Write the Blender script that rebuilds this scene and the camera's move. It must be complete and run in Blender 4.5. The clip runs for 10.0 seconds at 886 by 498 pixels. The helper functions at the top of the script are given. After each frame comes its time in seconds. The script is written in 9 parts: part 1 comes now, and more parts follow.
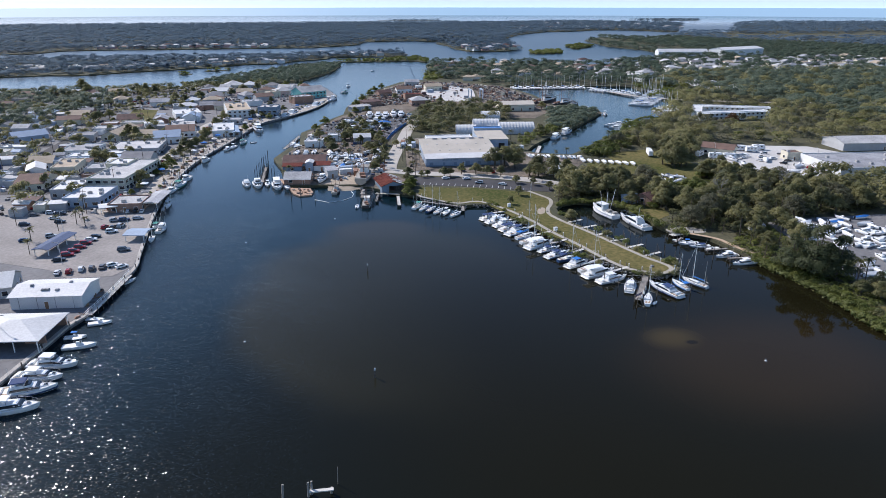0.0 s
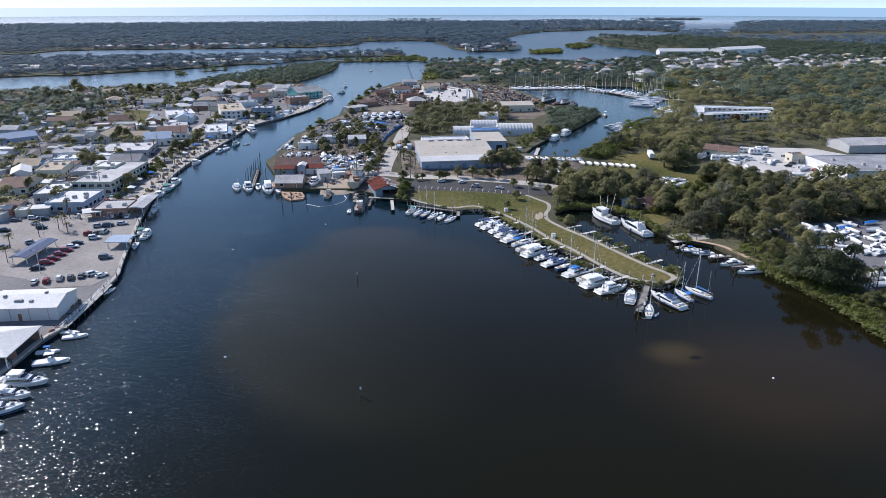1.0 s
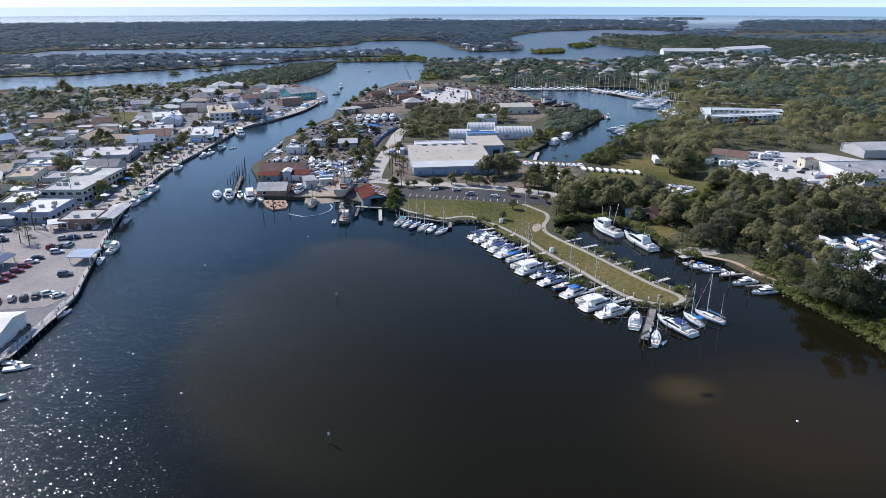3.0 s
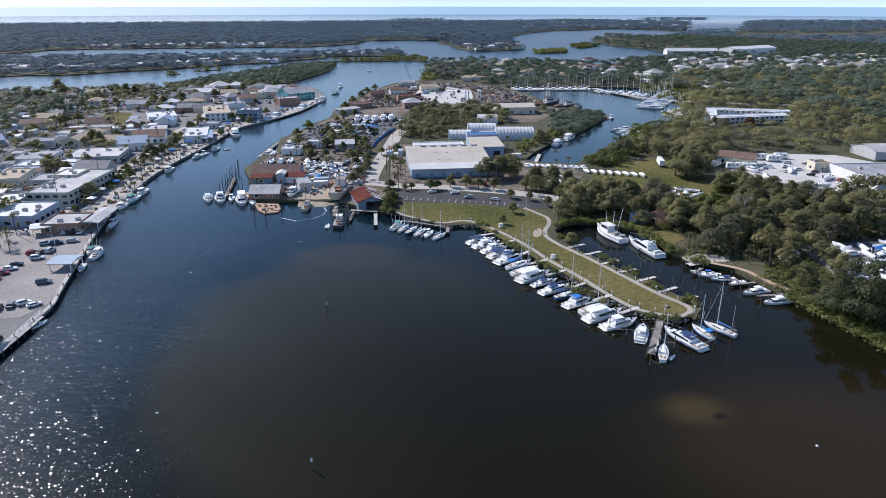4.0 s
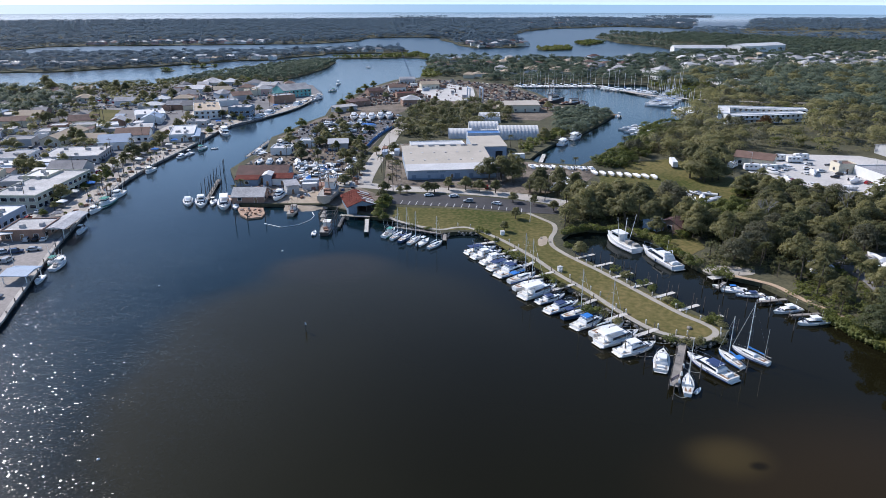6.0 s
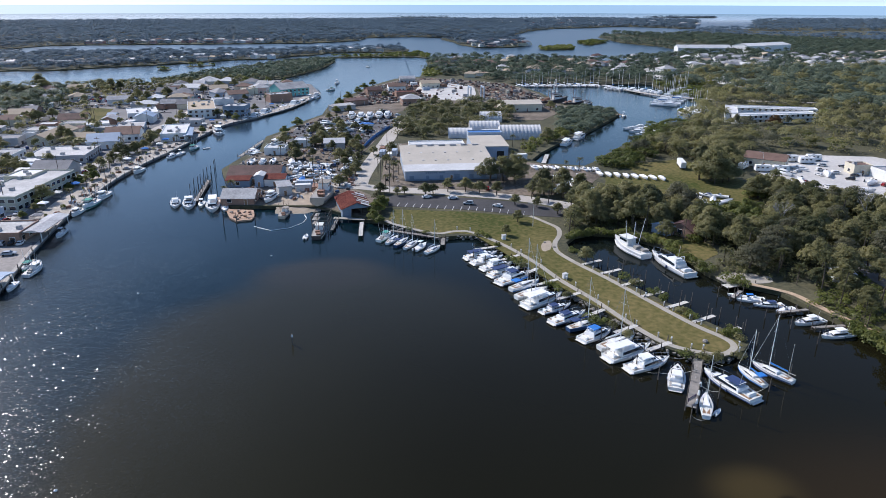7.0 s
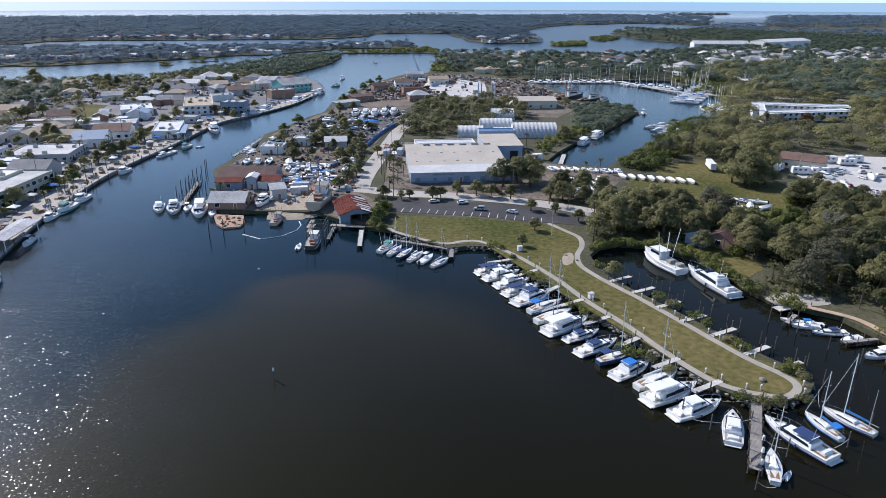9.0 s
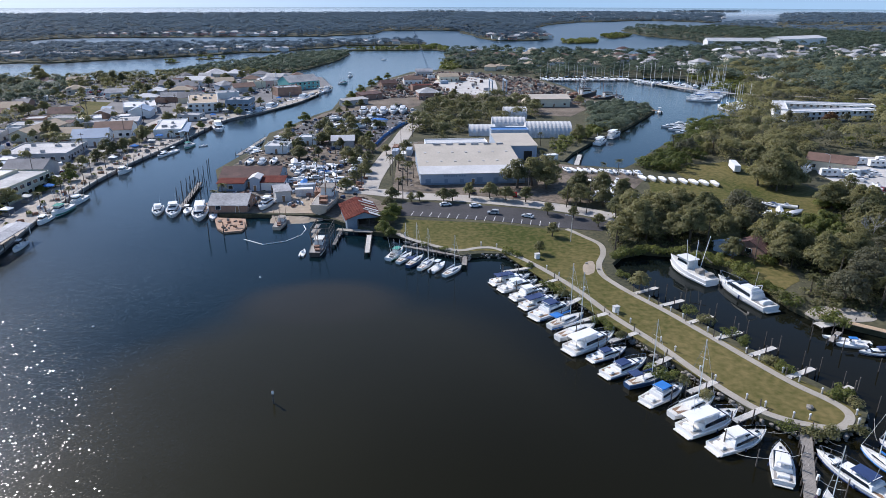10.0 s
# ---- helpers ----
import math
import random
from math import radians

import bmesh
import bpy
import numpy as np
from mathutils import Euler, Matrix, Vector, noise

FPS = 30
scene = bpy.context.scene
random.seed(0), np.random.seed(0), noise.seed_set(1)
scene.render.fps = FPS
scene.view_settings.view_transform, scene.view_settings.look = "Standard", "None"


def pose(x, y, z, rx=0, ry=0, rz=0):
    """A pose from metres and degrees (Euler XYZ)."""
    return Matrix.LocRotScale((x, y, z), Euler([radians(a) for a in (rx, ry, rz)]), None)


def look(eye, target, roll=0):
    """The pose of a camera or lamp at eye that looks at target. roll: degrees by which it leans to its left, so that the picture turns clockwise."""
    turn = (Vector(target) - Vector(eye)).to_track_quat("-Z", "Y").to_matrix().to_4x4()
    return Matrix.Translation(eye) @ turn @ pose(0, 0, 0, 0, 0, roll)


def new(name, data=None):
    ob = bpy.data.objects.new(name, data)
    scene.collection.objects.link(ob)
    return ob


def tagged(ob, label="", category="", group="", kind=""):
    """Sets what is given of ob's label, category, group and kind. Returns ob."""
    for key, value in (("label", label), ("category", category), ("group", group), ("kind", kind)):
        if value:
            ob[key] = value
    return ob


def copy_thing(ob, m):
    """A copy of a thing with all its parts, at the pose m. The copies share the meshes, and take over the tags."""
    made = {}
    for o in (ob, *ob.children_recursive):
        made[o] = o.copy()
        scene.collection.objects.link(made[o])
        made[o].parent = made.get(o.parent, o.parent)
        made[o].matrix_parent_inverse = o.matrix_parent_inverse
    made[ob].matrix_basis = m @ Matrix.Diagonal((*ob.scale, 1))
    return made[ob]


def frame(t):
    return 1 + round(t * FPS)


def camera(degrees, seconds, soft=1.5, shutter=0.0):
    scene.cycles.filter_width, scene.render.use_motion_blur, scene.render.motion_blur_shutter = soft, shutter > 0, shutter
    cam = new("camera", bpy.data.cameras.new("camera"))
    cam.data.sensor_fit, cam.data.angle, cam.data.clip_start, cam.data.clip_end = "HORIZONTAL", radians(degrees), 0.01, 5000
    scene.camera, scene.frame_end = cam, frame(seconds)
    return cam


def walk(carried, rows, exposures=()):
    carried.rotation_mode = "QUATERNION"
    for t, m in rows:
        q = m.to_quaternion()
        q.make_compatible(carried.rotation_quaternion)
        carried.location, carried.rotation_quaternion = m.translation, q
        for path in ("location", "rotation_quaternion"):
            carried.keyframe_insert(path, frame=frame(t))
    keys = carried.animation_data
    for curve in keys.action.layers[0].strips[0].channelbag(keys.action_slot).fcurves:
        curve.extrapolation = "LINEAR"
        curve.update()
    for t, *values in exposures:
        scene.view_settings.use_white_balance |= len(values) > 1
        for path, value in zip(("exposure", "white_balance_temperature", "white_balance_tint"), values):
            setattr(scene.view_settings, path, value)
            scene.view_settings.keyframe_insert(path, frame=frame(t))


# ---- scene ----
cam = camera(67.0, 10.0, soft=0.8)
PATH = [
    (0, (-7.072, -11.409, 80.148), (-6.79, -9.553, 79.457), -0.0),
    (0.5, (-5.301, -7.347, 79.99), (-5.019, -5.492, 79.299), -0.0),
    (1, (-3.467, -3.232, 79.804), (-3.187, -1.377, 79.112), -0.0),
    (1.5, (-1.627, 0.937, 79.618), (-1.348, 2.793, 78.927), -0.0),
    (2, (0.17, 5.16, 79.414), (0.445, 7.016, 78.722), 0.0),
    (2.5, (1.857, 9.497, 79.15), (2.131, 11.353, 78.457), 0.0),
    (4, (6.614, 22.988, 77.305), (6.88, 24.845, 76.613), 0.0),
    (4.5, (7.958, 27.596, 76.67), (8.22, 29.453, 75.976), -0.0),
    (5, (9.17, 32.325, 75.871), (9.431, 34.183, 75.176), 0.0),
    (5.5, (10.348, 37.194, 74.989), (10.607, 39.051, 74.292), 0.0),
    (7, (14.057, 53.145, 71.076), (14.31, 55.003, 70.382), 0.1),
    (7.5, (15.108, 58.564, 70.117), (15.356, 60.422, 69.421), 0.0),
    (8, (15.942, 64.078, 69.102), (16.182, 65.937, 68.405), 0.1),
    (8.5, (16.588, 69.721, 68.072), (16.823, 71.58, 67.373), 0.1),
    (9, (17.029, 75.359, 67.083), (17.257, 77.218, 66.383), 0.1),
    (9.5, (17.146, 80.98, 66.245), (17.361, 82.84, 65.543), 0.2),
    (10, (16.981, 86.538, 65.613), (17.187, 88.397, 64.907), 0.1),
]
walk(cam, [(t, look(e, a, r)) for t, e, a, r in PATH], [(0, 0.30, 6000, 14), (10, 0.30, 6000, 14)])

# ---- world, sun ----
SUN_AZ, SUN_EL = radians(-43), radians(38)      # azimuth from +Y, towards -X
world = bpy.data.worlds.new("world")
scene.world = world
world.use_nodes = True
wn = world.node_tree
sky = wn.nodes.new("ShaderNodeTexSky")
sky.sky_type, sky.sun_disc = "NISHITA", False
sky.sun_elevation, sky.sun_rotation = SUN_EL, SUN_AZ
sky.air_density, sky.dust_density, sky.ozone_density = 1.0, 0.15, 3.5
bg = wn.nodes["Background"]
bg.inputs["Strength"].default_value = 0.12
wn.links.new(sky.outputs["Color"], bg.inputs["Color"])
sun = new("sun", bpy.data.lights.new("sun", "SUN"))
sun.data.energy, sun.data.angle, sun.data.color = 4.6, radians(0.6), (1.0, 0.925, 0.83)
sun_way = Vector((math.sin(SUN_AZ) * math.cos(SUN_EL), math.cos(SUN_AZ) * math.cos(SUN_EL), math.sin(SUN_EL)))
sun.matrix_basis = look(sun_way * 500, (0, 0, 0))

# ---- materials ----
MATS = {}


def mat(name, color, rough=0.8, metal=0.0, vary=0.12, scale=0.5, fine=6.0, bump=0.0, rnd=0.0, spec=0.5, tint=None, streak=0.0):
    """A procedural surface: two scales of noise on the colour, relief from the finer one, and a difference from piece to piece."""
    if name in MATS:
        return MATS[name]
    m = bpy.data.materials.new(name)
    m.use_nodes = True
    nt = m.node_tree
    n, l = nt.nodes, nt.links
    b = n["Principled BSDF"]
    b.inputs["Roughness"].default_value, b.inputs["Metallic"].default_value = rough, metal
    b.inputs["Specular IOR Level"].default_value = spec
    geo = n.new("ShaderNodeTexCoord")
    big, small = n.new("ShaderNodeTexNoise"), n.new("ShaderNodeTexNoise")
    for k, s in ((big, scale), (small, fine)):
        k.inputs["Scale"].default_value, k.inputs["Detail"].default_value = s, 3.0
        l.new(geo.outputs["Object"], k.inputs["Vector"])
    add = n.new("ShaderNodeMath")
    add.operation = "ADD"
    l.new(big.outputs["Fac"], add.inputs[0])
    l.new(small.outputs["Fac"], add.inputs[1])
    ramp = n.new("ShaderNodeMapRange")
    ramp.inputs["From Min"].default_value, ramp.inputs["From Max"].default_value = 0.7, 1.3
    l.new(add.outputs[0], ramp.inputs["Value"])
    mix = n.new("ShaderNodeMix")
    mix.data_type = "RGBA"
    lo = [max(0.0, c * (1 - vary)) for c in color]
    hi = [min(1.0, c * (1 + vary)) for c in (tint or color)]
    mix.inputs["A"].default_value, mix.inputs["B"].default_value = (*lo, 1), (*hi, 1)
    l.new(ramp.outputs["Result"], mix.inputs["Factor"])
    out = mix.outputs["Result"]
    if rnd:
        info, hsv = n.new("ShaderNodeObjectInfo"), n.new("ShaderNodeHueSaturation")
        r = n.new("ShaderNodeMapRange")
        r.inputs["To Min"].default_value, r.inputs["To Max"].default_value = 1 - rnd, 1 + rnd
        l.new(info.outputs["Random"], r.inputs["Value"])
        l.new(r.outputs["Result"], hsv.inputs["Value"])
        l.new(out, hsv.inputs["Color"])
        out = hsv.outputs["Color"]
    l.new(out, b.inputs["Base Color"])
    if bump:
        bn = n.new("ShaderNodeBump")
        bn.inputs["Strength"].default_value, bn.inputs["Distance"].default_value = bump, 0.05
        l.new(small.outputs["Fac"], bn.inputs["Height"])
        l.new(bn.outputs["Normal"], b.inputs["Normal"])
    MATS[name] = m
    return m


def water_material():
    m = bpy.data.materials.new("river_water")
    m.use_nodes = True
    nt = m.node_tree
    n, l = nt.nodes, nt.links
    b = n["Principled BSDF"]
    b.inputs["IOR"].default_value = 1.33
    geo = n.new("ShaderNodeNewGeometry")
    # wind on the open reaches, calm in the creek and the lee of the park
    xyz = n.new("ShaderNodeSeparateXYZ")
    l.new(geo.outputs["Position"], xyz.inputs[0])
    big = n.new("ShaderNodeTexNoise")
    big.inputs["Scale"].default_value, big.inputs["Detail"].default_value = 0.018, 4.0
    l.new(geo.outputs["Position"], big.inputs["Vector"])
    shift = n.new("ShaderNodeMath")
    shift.operation = "MULTIPLY_ADD"
    shift.inputs[1].default_value = 70.0
    l.new(big.outputs["Fac"], shift.inputs[0])
    l.new(xyz.outputs["X"], shift.inputs[2])
    west, north = n.new("ShaderNodeMapRange"), n.new("ShaderNodeMapRange")
    west.interpolation_type = north.interpolation_type = "SMOOTHSTEP"
    west.inputs["From Min"].default_value, west.inputs["From Max"].default_value = 95.0, 40.0
    north.inputs["From Min"].default_value, north.inputs["From Max"].default_value = 225.0, 300.0
    l.new(shift.outputs[0], west.inputs["Value"])
    l.new(xyz.outputs["Y"], north.inputs["Value"])
    # specular level is low over the sheltered harbour and rises towards the open bayous
    shine = n.new("ShaderNodeMapRange")
    shine.inputs["From Min"].default_value, shine.inputs["From Max"].default_value = 240.0, 620.0
    shine.inputs["To Min"].default_value, shine.inputs["To Max"].default_value = 0.15, 0.50
    l.new(xyz.outputs["Y"], shine.inputs["Value"])
    l.new(shine.outputs["Result"], b.inputs["Specular IOR Level"])
    wind = n.new("ShaderNodeMath")
    wind.operation = "MAXIMUM"
    l.new(west.outputs["Result"], wind.inputs[0])
    l.new(north.outputs["Result"], wind.inputs[1])
    blue = n.new("ShaderNodeRGB")
    blue.outputs[0].default_value = (0.0016, 0.0118, 0.0182, 1)
    col = blue.outputs[0]
    # shoals, and calm water painted browner than sky-reflecting ripples: place, radii, colour, softness of the edge
    for x, y, rx, ry, c, edge in WATER_PATCHES:
        sub = n.new("ShaderNodeVectorMath")
        sub.operation = "SUBTRACT"
        sub.inputs[1].default_value = (x, y, 0)
        l.new(geo.outputs["Position"], sub.inputs[0])
        div = n.new("ShaderNodeVectorMath")
        div.operation = "DIVIDE"
        div.inputs[1].default_value = (rx, ry, 1)
        l.new(sub.outputs[0], div.inputs[0])
        ln = n.new("ShaderNodeVectorMath")
        ln.operation = "LENGTH"
        l.new(div.outputs[0], ln.inputs[0])
        wob = n.new("ShaderNodeTexNoise")
        wob.inputs["Scale"].default_value, wob.inputs["Detail"].default_value = 0.022, 4.0
        l.new(geo.outputs["Position"], wob.inputs["Vector"])
        ad = n.new("ShaderNodeMath")
        ad.operation = "MULTIPLY_ADD"
        ad.inputs[1].default_value = 0.36
        l.new(wob.outputs["Fac"], ad.inputs[0])
        l.new(ln.outputs["Value"], ad.inputs[2])
        mr = n.new("ShaderNodeMapRange")
        mr.interpolation_type = "SMOOTHSTEP"
        mr.inputs["From Min"].default_value, mr.inputs["From Max"].default_value = 1.18 + edge, 1.18 - edge
        l.new(ad.outputs[0], mr.inputs["Value"])
        mx = n.new("ShaderNodeMix")
        mx.data_type = "RGBA"
        mx.inputs["B"].default_value = (*c, 1)
        l.new(mr.outputs["Result"], mx.inputs["Factor"])
        l.new(col, mx.inputs["A"])
        col = mx.outputs["Result"]
    l.new(col, b.inputs["Base Color"])
    dull = n.new("ShaderNodeMapRange")
    dull.inputs["To Min"].default_value, dull.inputs["To Max"].default_value = 0.03, 0.13
    l.new(wind.outputs[0], dull.inputs["Value"])
    chop = n.new("ShaderNodeMapRange")
    chop.inputs["From Min"].default_value, chop.inputs["From Max"].default_value = 380.0, 1100.0
    chop.inputs["To Min"].default_value, chop.inputs["To Max"].default_value = 0.0, 0.17
    l.new(xyz.outputs["Y"], chop.inputs["Value"])
    gulf = n.new("ShaderNodeMapRange")     # slick light on the open gulf
    gulf.inputs["From Min"].default_value, gulf.inputs["From Max"].default_value = 2300.0, 2900.0
    gulf.inputs["To Min"].default_value, gulf.inputs["To Max"].default_value = 1.0, 0.0
    l.new(xyz.outputs["Y"], gulf.inputs["Value"])
    worn = n.new("ShaderNodeMath")
    worn.operation = "MULTIPLY_ADD"
    l.new(chop.outputs["Result"], worn.inputs[0])
    l.new(gulf.outputs["Result"], worn.inputs[1])
    l.new(dull.outputs["Result"], worn.inputs[2])
    l.new(worn.outputs[0], b.inputs["Roughness"])
    # wind ripples over a slow swell
    rip, swell = n.new("ShaderNodeTexNoise"), n.new("ShaderNodeTexNoise")
    for k, sc, d in ((rip, 2.0, 2.0), (swell, 0.30, 2.0)):
        k.inputs["Scale"].default_value, k.inputs["Detail"].default_value = sc, d
        l.new(geo.outputs["Position"], k.inputs["Vector"])
    force = n.new("ShaderNodeMapRange")
    force.inputs["To Min"].default_value, force.inputs["To Max"].default_value = 0.03, 0.09
    l.new(wind.outputs[0], force.inputs["Value"])
    b1, b2 = n.new("ShaderNodeBump"), n.new("ShaderNodeBump")
    b1.inputs["Distance"].default_value, b2.inputs["Distance"].default_value = 0.09, 0.10
    l.new(force.outputs["Result"], b1.inputs["Strength"])
    l.new(force.outputs["Result"], b2.inputs["Strength"])
    l.new(rip.outputs["Fac"], b1.inputs["Height"])
    l.new(swell.outputs["Fac"], b2.inputs["Height"])
    l.new(b2.outputs["Normal"], b1.inputs["Normal"])
    # small wind facets, each tilted its own way, that catch the sun
    cell = n.new("ShaderNodeTexVoronoi")
    cell.inputs["Scale"].default_value = 4.8
    l.new(geo.outputs["Position"], cell.inputs["Vector"])
    rgb = n.new("ShaderNodeSeparateColor")
    l.new(cell.outputs["Color"], rgb.inputs["Color"])
    mid = n.new("ShaderNodeVectorMath")
    mid.operation = "SUBTRACT"
    mid.inputs[1].default_value = (0.5, 0.5, 0.5)
    l.new(cell.outputs["Color"], mid.inputs[0])
    flat = n.new("ShaderNodeVectorMath")
    flat.operation = "MULTIPLY"
    flat.inputs[1].default_value = (0.68, 0.68, 0.0)
    l.new(mid.outputs[0], flat.inputs[0])
    gust = n.new("ShaderNodeMath")
    gust.operation = "MULTIPLY"
    rare = n.new("ShaderNodeMapRange")      # most of the water lies flat between them
    rare.inputs["From Min"].default_value = 0.0
    l.new(rgb.outputs["Blue"], rare.inputs["Value"])
    lee = n.new("ShaderNodeMapRange")
    lee.interpolation_type = "SMOOTHSTEP"
    lee.inputs["From Min"].default_value, lee.inputs["From Max"].default_value = 46.0, -34.0
    l.new(shift.outputs[0], lee.inputs["Value"])
    # ripples too small to see spread the sun's light over the windy water
    film = n.new("ShaderNodeMath")
    film.operation = "MULTIPLY"
    mouth = n.new("ShaderNodeMapRange")     # graded by place: the sun's glow is set stronger off the river's mouth
    mouth.inputs["From Min"].default_value, mouth.inputs["From Max"].default_value = 95.0, 180.0
    mouth.inputs["To Min"].default_value, mouth.inputs["To Max"].default_value = 0.07, 0.27
    l.new(xyz.outputs["Y"], mouth.inputs["Value"])
    l.new(mouth.outputs["Result"], film.inputs[1])
    l.new(lee.outputs["Result"], film.inputs[0])
    l.new(film.outputs[0], b.inputs["Coat Weight"])
    b.inputs["Coat Roughness"].default_value, b.inputs["Coat IOR"].default_value = 0.36, 1.33
    l.new(rare.outputs[0], gust.inputs[0])
    # the breeze comes in streaks
    lane, breeze, blown = n.new("ShaderNodeTexNoise"), n.new("ShaderNodeMapRange"), n.new("ShaderNodeMath")
    lane.inputs["Scale"].default_value, lane.inputs["Detail"].default_value = 0.085, 3.0
    l.new(geo.outputs["Position"], lane.inputs["Vector"])
    breeze.inputs["From Min"].default_value, breeze.inputs["From Max"].default_value = 0.36, 0.52
    breeze.inputs["To Min"].default_value = 0.66
    l.new(lane.outputs["Fac"], breeze.inputs["Value"])
    blown.operation = "MULTIPLY"
    l.new(lee.outputs["Result"], blown.inputs[0])
    l.new(breeze.outputs["Result"], blown.inputs[1])
    # and the facets fade out up the river, beyond where the sun's glitter falls
    reach, open_water = n.new("ShaderNodeMapRange"), n.new("ShaderNodeMath")
    reach.interpolation_type = "SMOOTHSTEP"
    reach.inputs["From Min"].default_value, reach.inputs["From Max"].default_value = 285.0, 205.0
    l.new(xyz.outputs["Y"], reach.inputs["Value"])
    open_water.operation = "MULTIPLY"
    l.new(blown.outputs[0], open_water.inputs[0])
    l.new(reach.outputs["Result"], open_water.inputs[1])
    l.new(open_water.outputs[0], gust.inputs[1])
    tilt = n.new("ShaderNodeVectorMath")
    tilt.operation = "SCALE"
    l.new(flat.outputs[0], tilt.inputs[0])
    l.new(gust.outputs[0], tilt.inputs["Scale"])
    facet = n.new("ShaderNodeVectorMath")
    facet.operation = "ADD"
    l.new(b1.outputs["Normal"], facet.inputs[0])
    l.new(tilt.outputs[0], facet.inputs[1])
    unit = n.new("ShaderNodeVectorMath")
    unit.operation = "NORMALIZE"
    l.new(facet.outputs[0], unit.inputs[0])
    l.new(unit.outputs[0], b.inputs["Normal"])
    return m


# ---- mesh helpers ----
def mesh_object(name, bm, material, parent=None, label="", at=None):
    me = bpy.data.meshes.new(name)
    bm.to_mesh(me)
    bm.free()
    for k in (material if isinstance(material, (list, tuple)) else (material,)):
        me.materials.append(k)
    ob = new(name, me)
    if parent is not None:
        ob.parent = parent
    if at is not None:
        ob.matrix_basis = at
    if label:
        ob["label"] = label
    return ob


def part(name, bm, material, parent, label=""):
    return mesh_object(name, bm, material, parent, label)


def empty(name, at=None, label="", category="", group="", kind=""):
    ob = new(name)
    if at is not None:
        ob.matrix_basis = at
    return tagged(ob, label, category, group, kind)


def slab(name, outline, z0, z1, material, holes=(), label="", category="ground", kind="structure"):
    """A flat piece of land with an outline, perhaps with holes, and a bank all round."""
    from mathutils.geometry import tessellate_polygon
    loops = [[Vector((x, y, z1)) for x, y in o] for o in (outline, *holes)]
    pts = [p for o in loops for p in o]
    bm = bmesh.new()
    top = [bm.verts.new(p) for p in pts]
    for tri in tessellate_polygon(loops):
        a = [top[i] for i in tri]
        if len(set(a)) == 3:
            f = bm.faces.new(a)
            f.normal_update()
            if f.normal.z < 0:
                f.normal_flip()
    low = [bm.verts.new((p.x, p.y, z0)) for p in pts]
    start = 0
    for o in loops:
        k = len(o)
        for i in range(k):
            a, b = start + i, start + (i + 1) % k
            bm.faces.new((top[a], top[b], low[b], low[a]))
        start += k
    ob = mesh_object(name, bm, material)
    return tagged(ob, label, category, kind=kind)


def smooth_outline(points, rounds=1, jitter=0.0, seed=1):
    """Rounds an outline off by cutting its corners, and roughens it as a natural bank."""
    rng = random.Random(seed)
    for _ in range(rounds):
        out = []
        for i, p in enumerate(points):
            q = points[(i + 1) % len(points)]
            out += [(p[0] * 0.75 + q[0] * 0.25, p[1] * 0.75 + q[1] * 0.25), (p[0] * 0.25 + q[0] * 0.75, p[1] * 0.25 + q[1] * 0.75)]
        points = out
    return [(x + rng.uniform(-jitter, jitter), y + rng.uniform(-jitter, jitter)) for x, y in points]


def box(bm, x0, y0, z0, x1, y1, z1, mi=0):
    v = [bm.verts.new(p) for p in ((x0, y0, z0), (x1, y0, z0), (x1, y1, z0), (x0, y1, z0), (x0, y0, z1), (x1, y0, z1), (x1, y1, z1), (x0, y1, z1))]
    for f in ((3, 2, 1, 0), (4, 5, 6, 7), (0, 1, 5, 4), (1, 2, 6, 5), (2, 3, 7, 6), (3, 0, 4, 7)):
        bm.faces.new([v[i] for i in f]).material_index = mi


def tube(bm, p, q, r0, r1=None, sides=6, mi=0):
    p, q = Vector(p), Vector(q)
    r1 = r0 if r1 is None else r1
    w = (q - p).normalized()
    u = w.orthogonal().normalized()
    v = w.cross(u)
    ring = [[bm.verts.new(c + (u * math.cos(a) + v * math.sin(a)) * r) for a in [2 * math.pi * i / sides for i in range(sides)]] for c, r in ((p, r0), (q, r1))]
    for i in range(sides):
        bm.faces.new((ring[0][i], ring[0][(i + 1) % sides], ring[1][(i + 1) % sides], ring[1][i])).material_index = mi
    bm.faces.new(ring[1]).material_index = mi
    bm.faces.new(ring[0][::-1]).material_index = mi


# ---- ground and water ----
WATER_PATCHES = [(80, 90, 105, 165, (0.0092, 0.0082, 0.0034), 0.55), (0, 70, 62, 80, (0.0068, 0.0086, 0.0066), 0.5), (8, 168, 47, 60, (0.0250, 0.0234, 0.0126), 0.15), (54, 124, 62, 86, (0.0090, 0.0082, 0.0034), 0.66),
          (4, 228, 17, 11, (0.0270, 0.0240, 0.0150), 0.4), (92, 116, 30, 22, (0.0225, 0.0156, 0.0066), 0.55), (73.5, 130.5, 6, 4.8, (0.044, 0.032, 0.0115), 0.7), (77.4, 127.4, 1.5, 1.0, (0.012, 0.009, 0.004), 0.6)]
WATER = water_material()
bm = bmesh.new()
R = 4750
ring = [bm.verts.new((R * math.sin(a), R * math.cos(a), 0)) for a in [2 * math.pi * i / 96 for i in range(96)]]
bm.faces.new(ring[::-1])
tagged(mesh_object("water", bm, WATER), "dark calm river and bay water with small ripples", "water", kind="structure")

# a glowing wall painted as the pale haze of the sky low over the skyline
HAZE = mat("sky_haze_glow", (0.7, 0.76, 0.82), 1.0, vary=0.03, scale=0.002, fine=0.01)


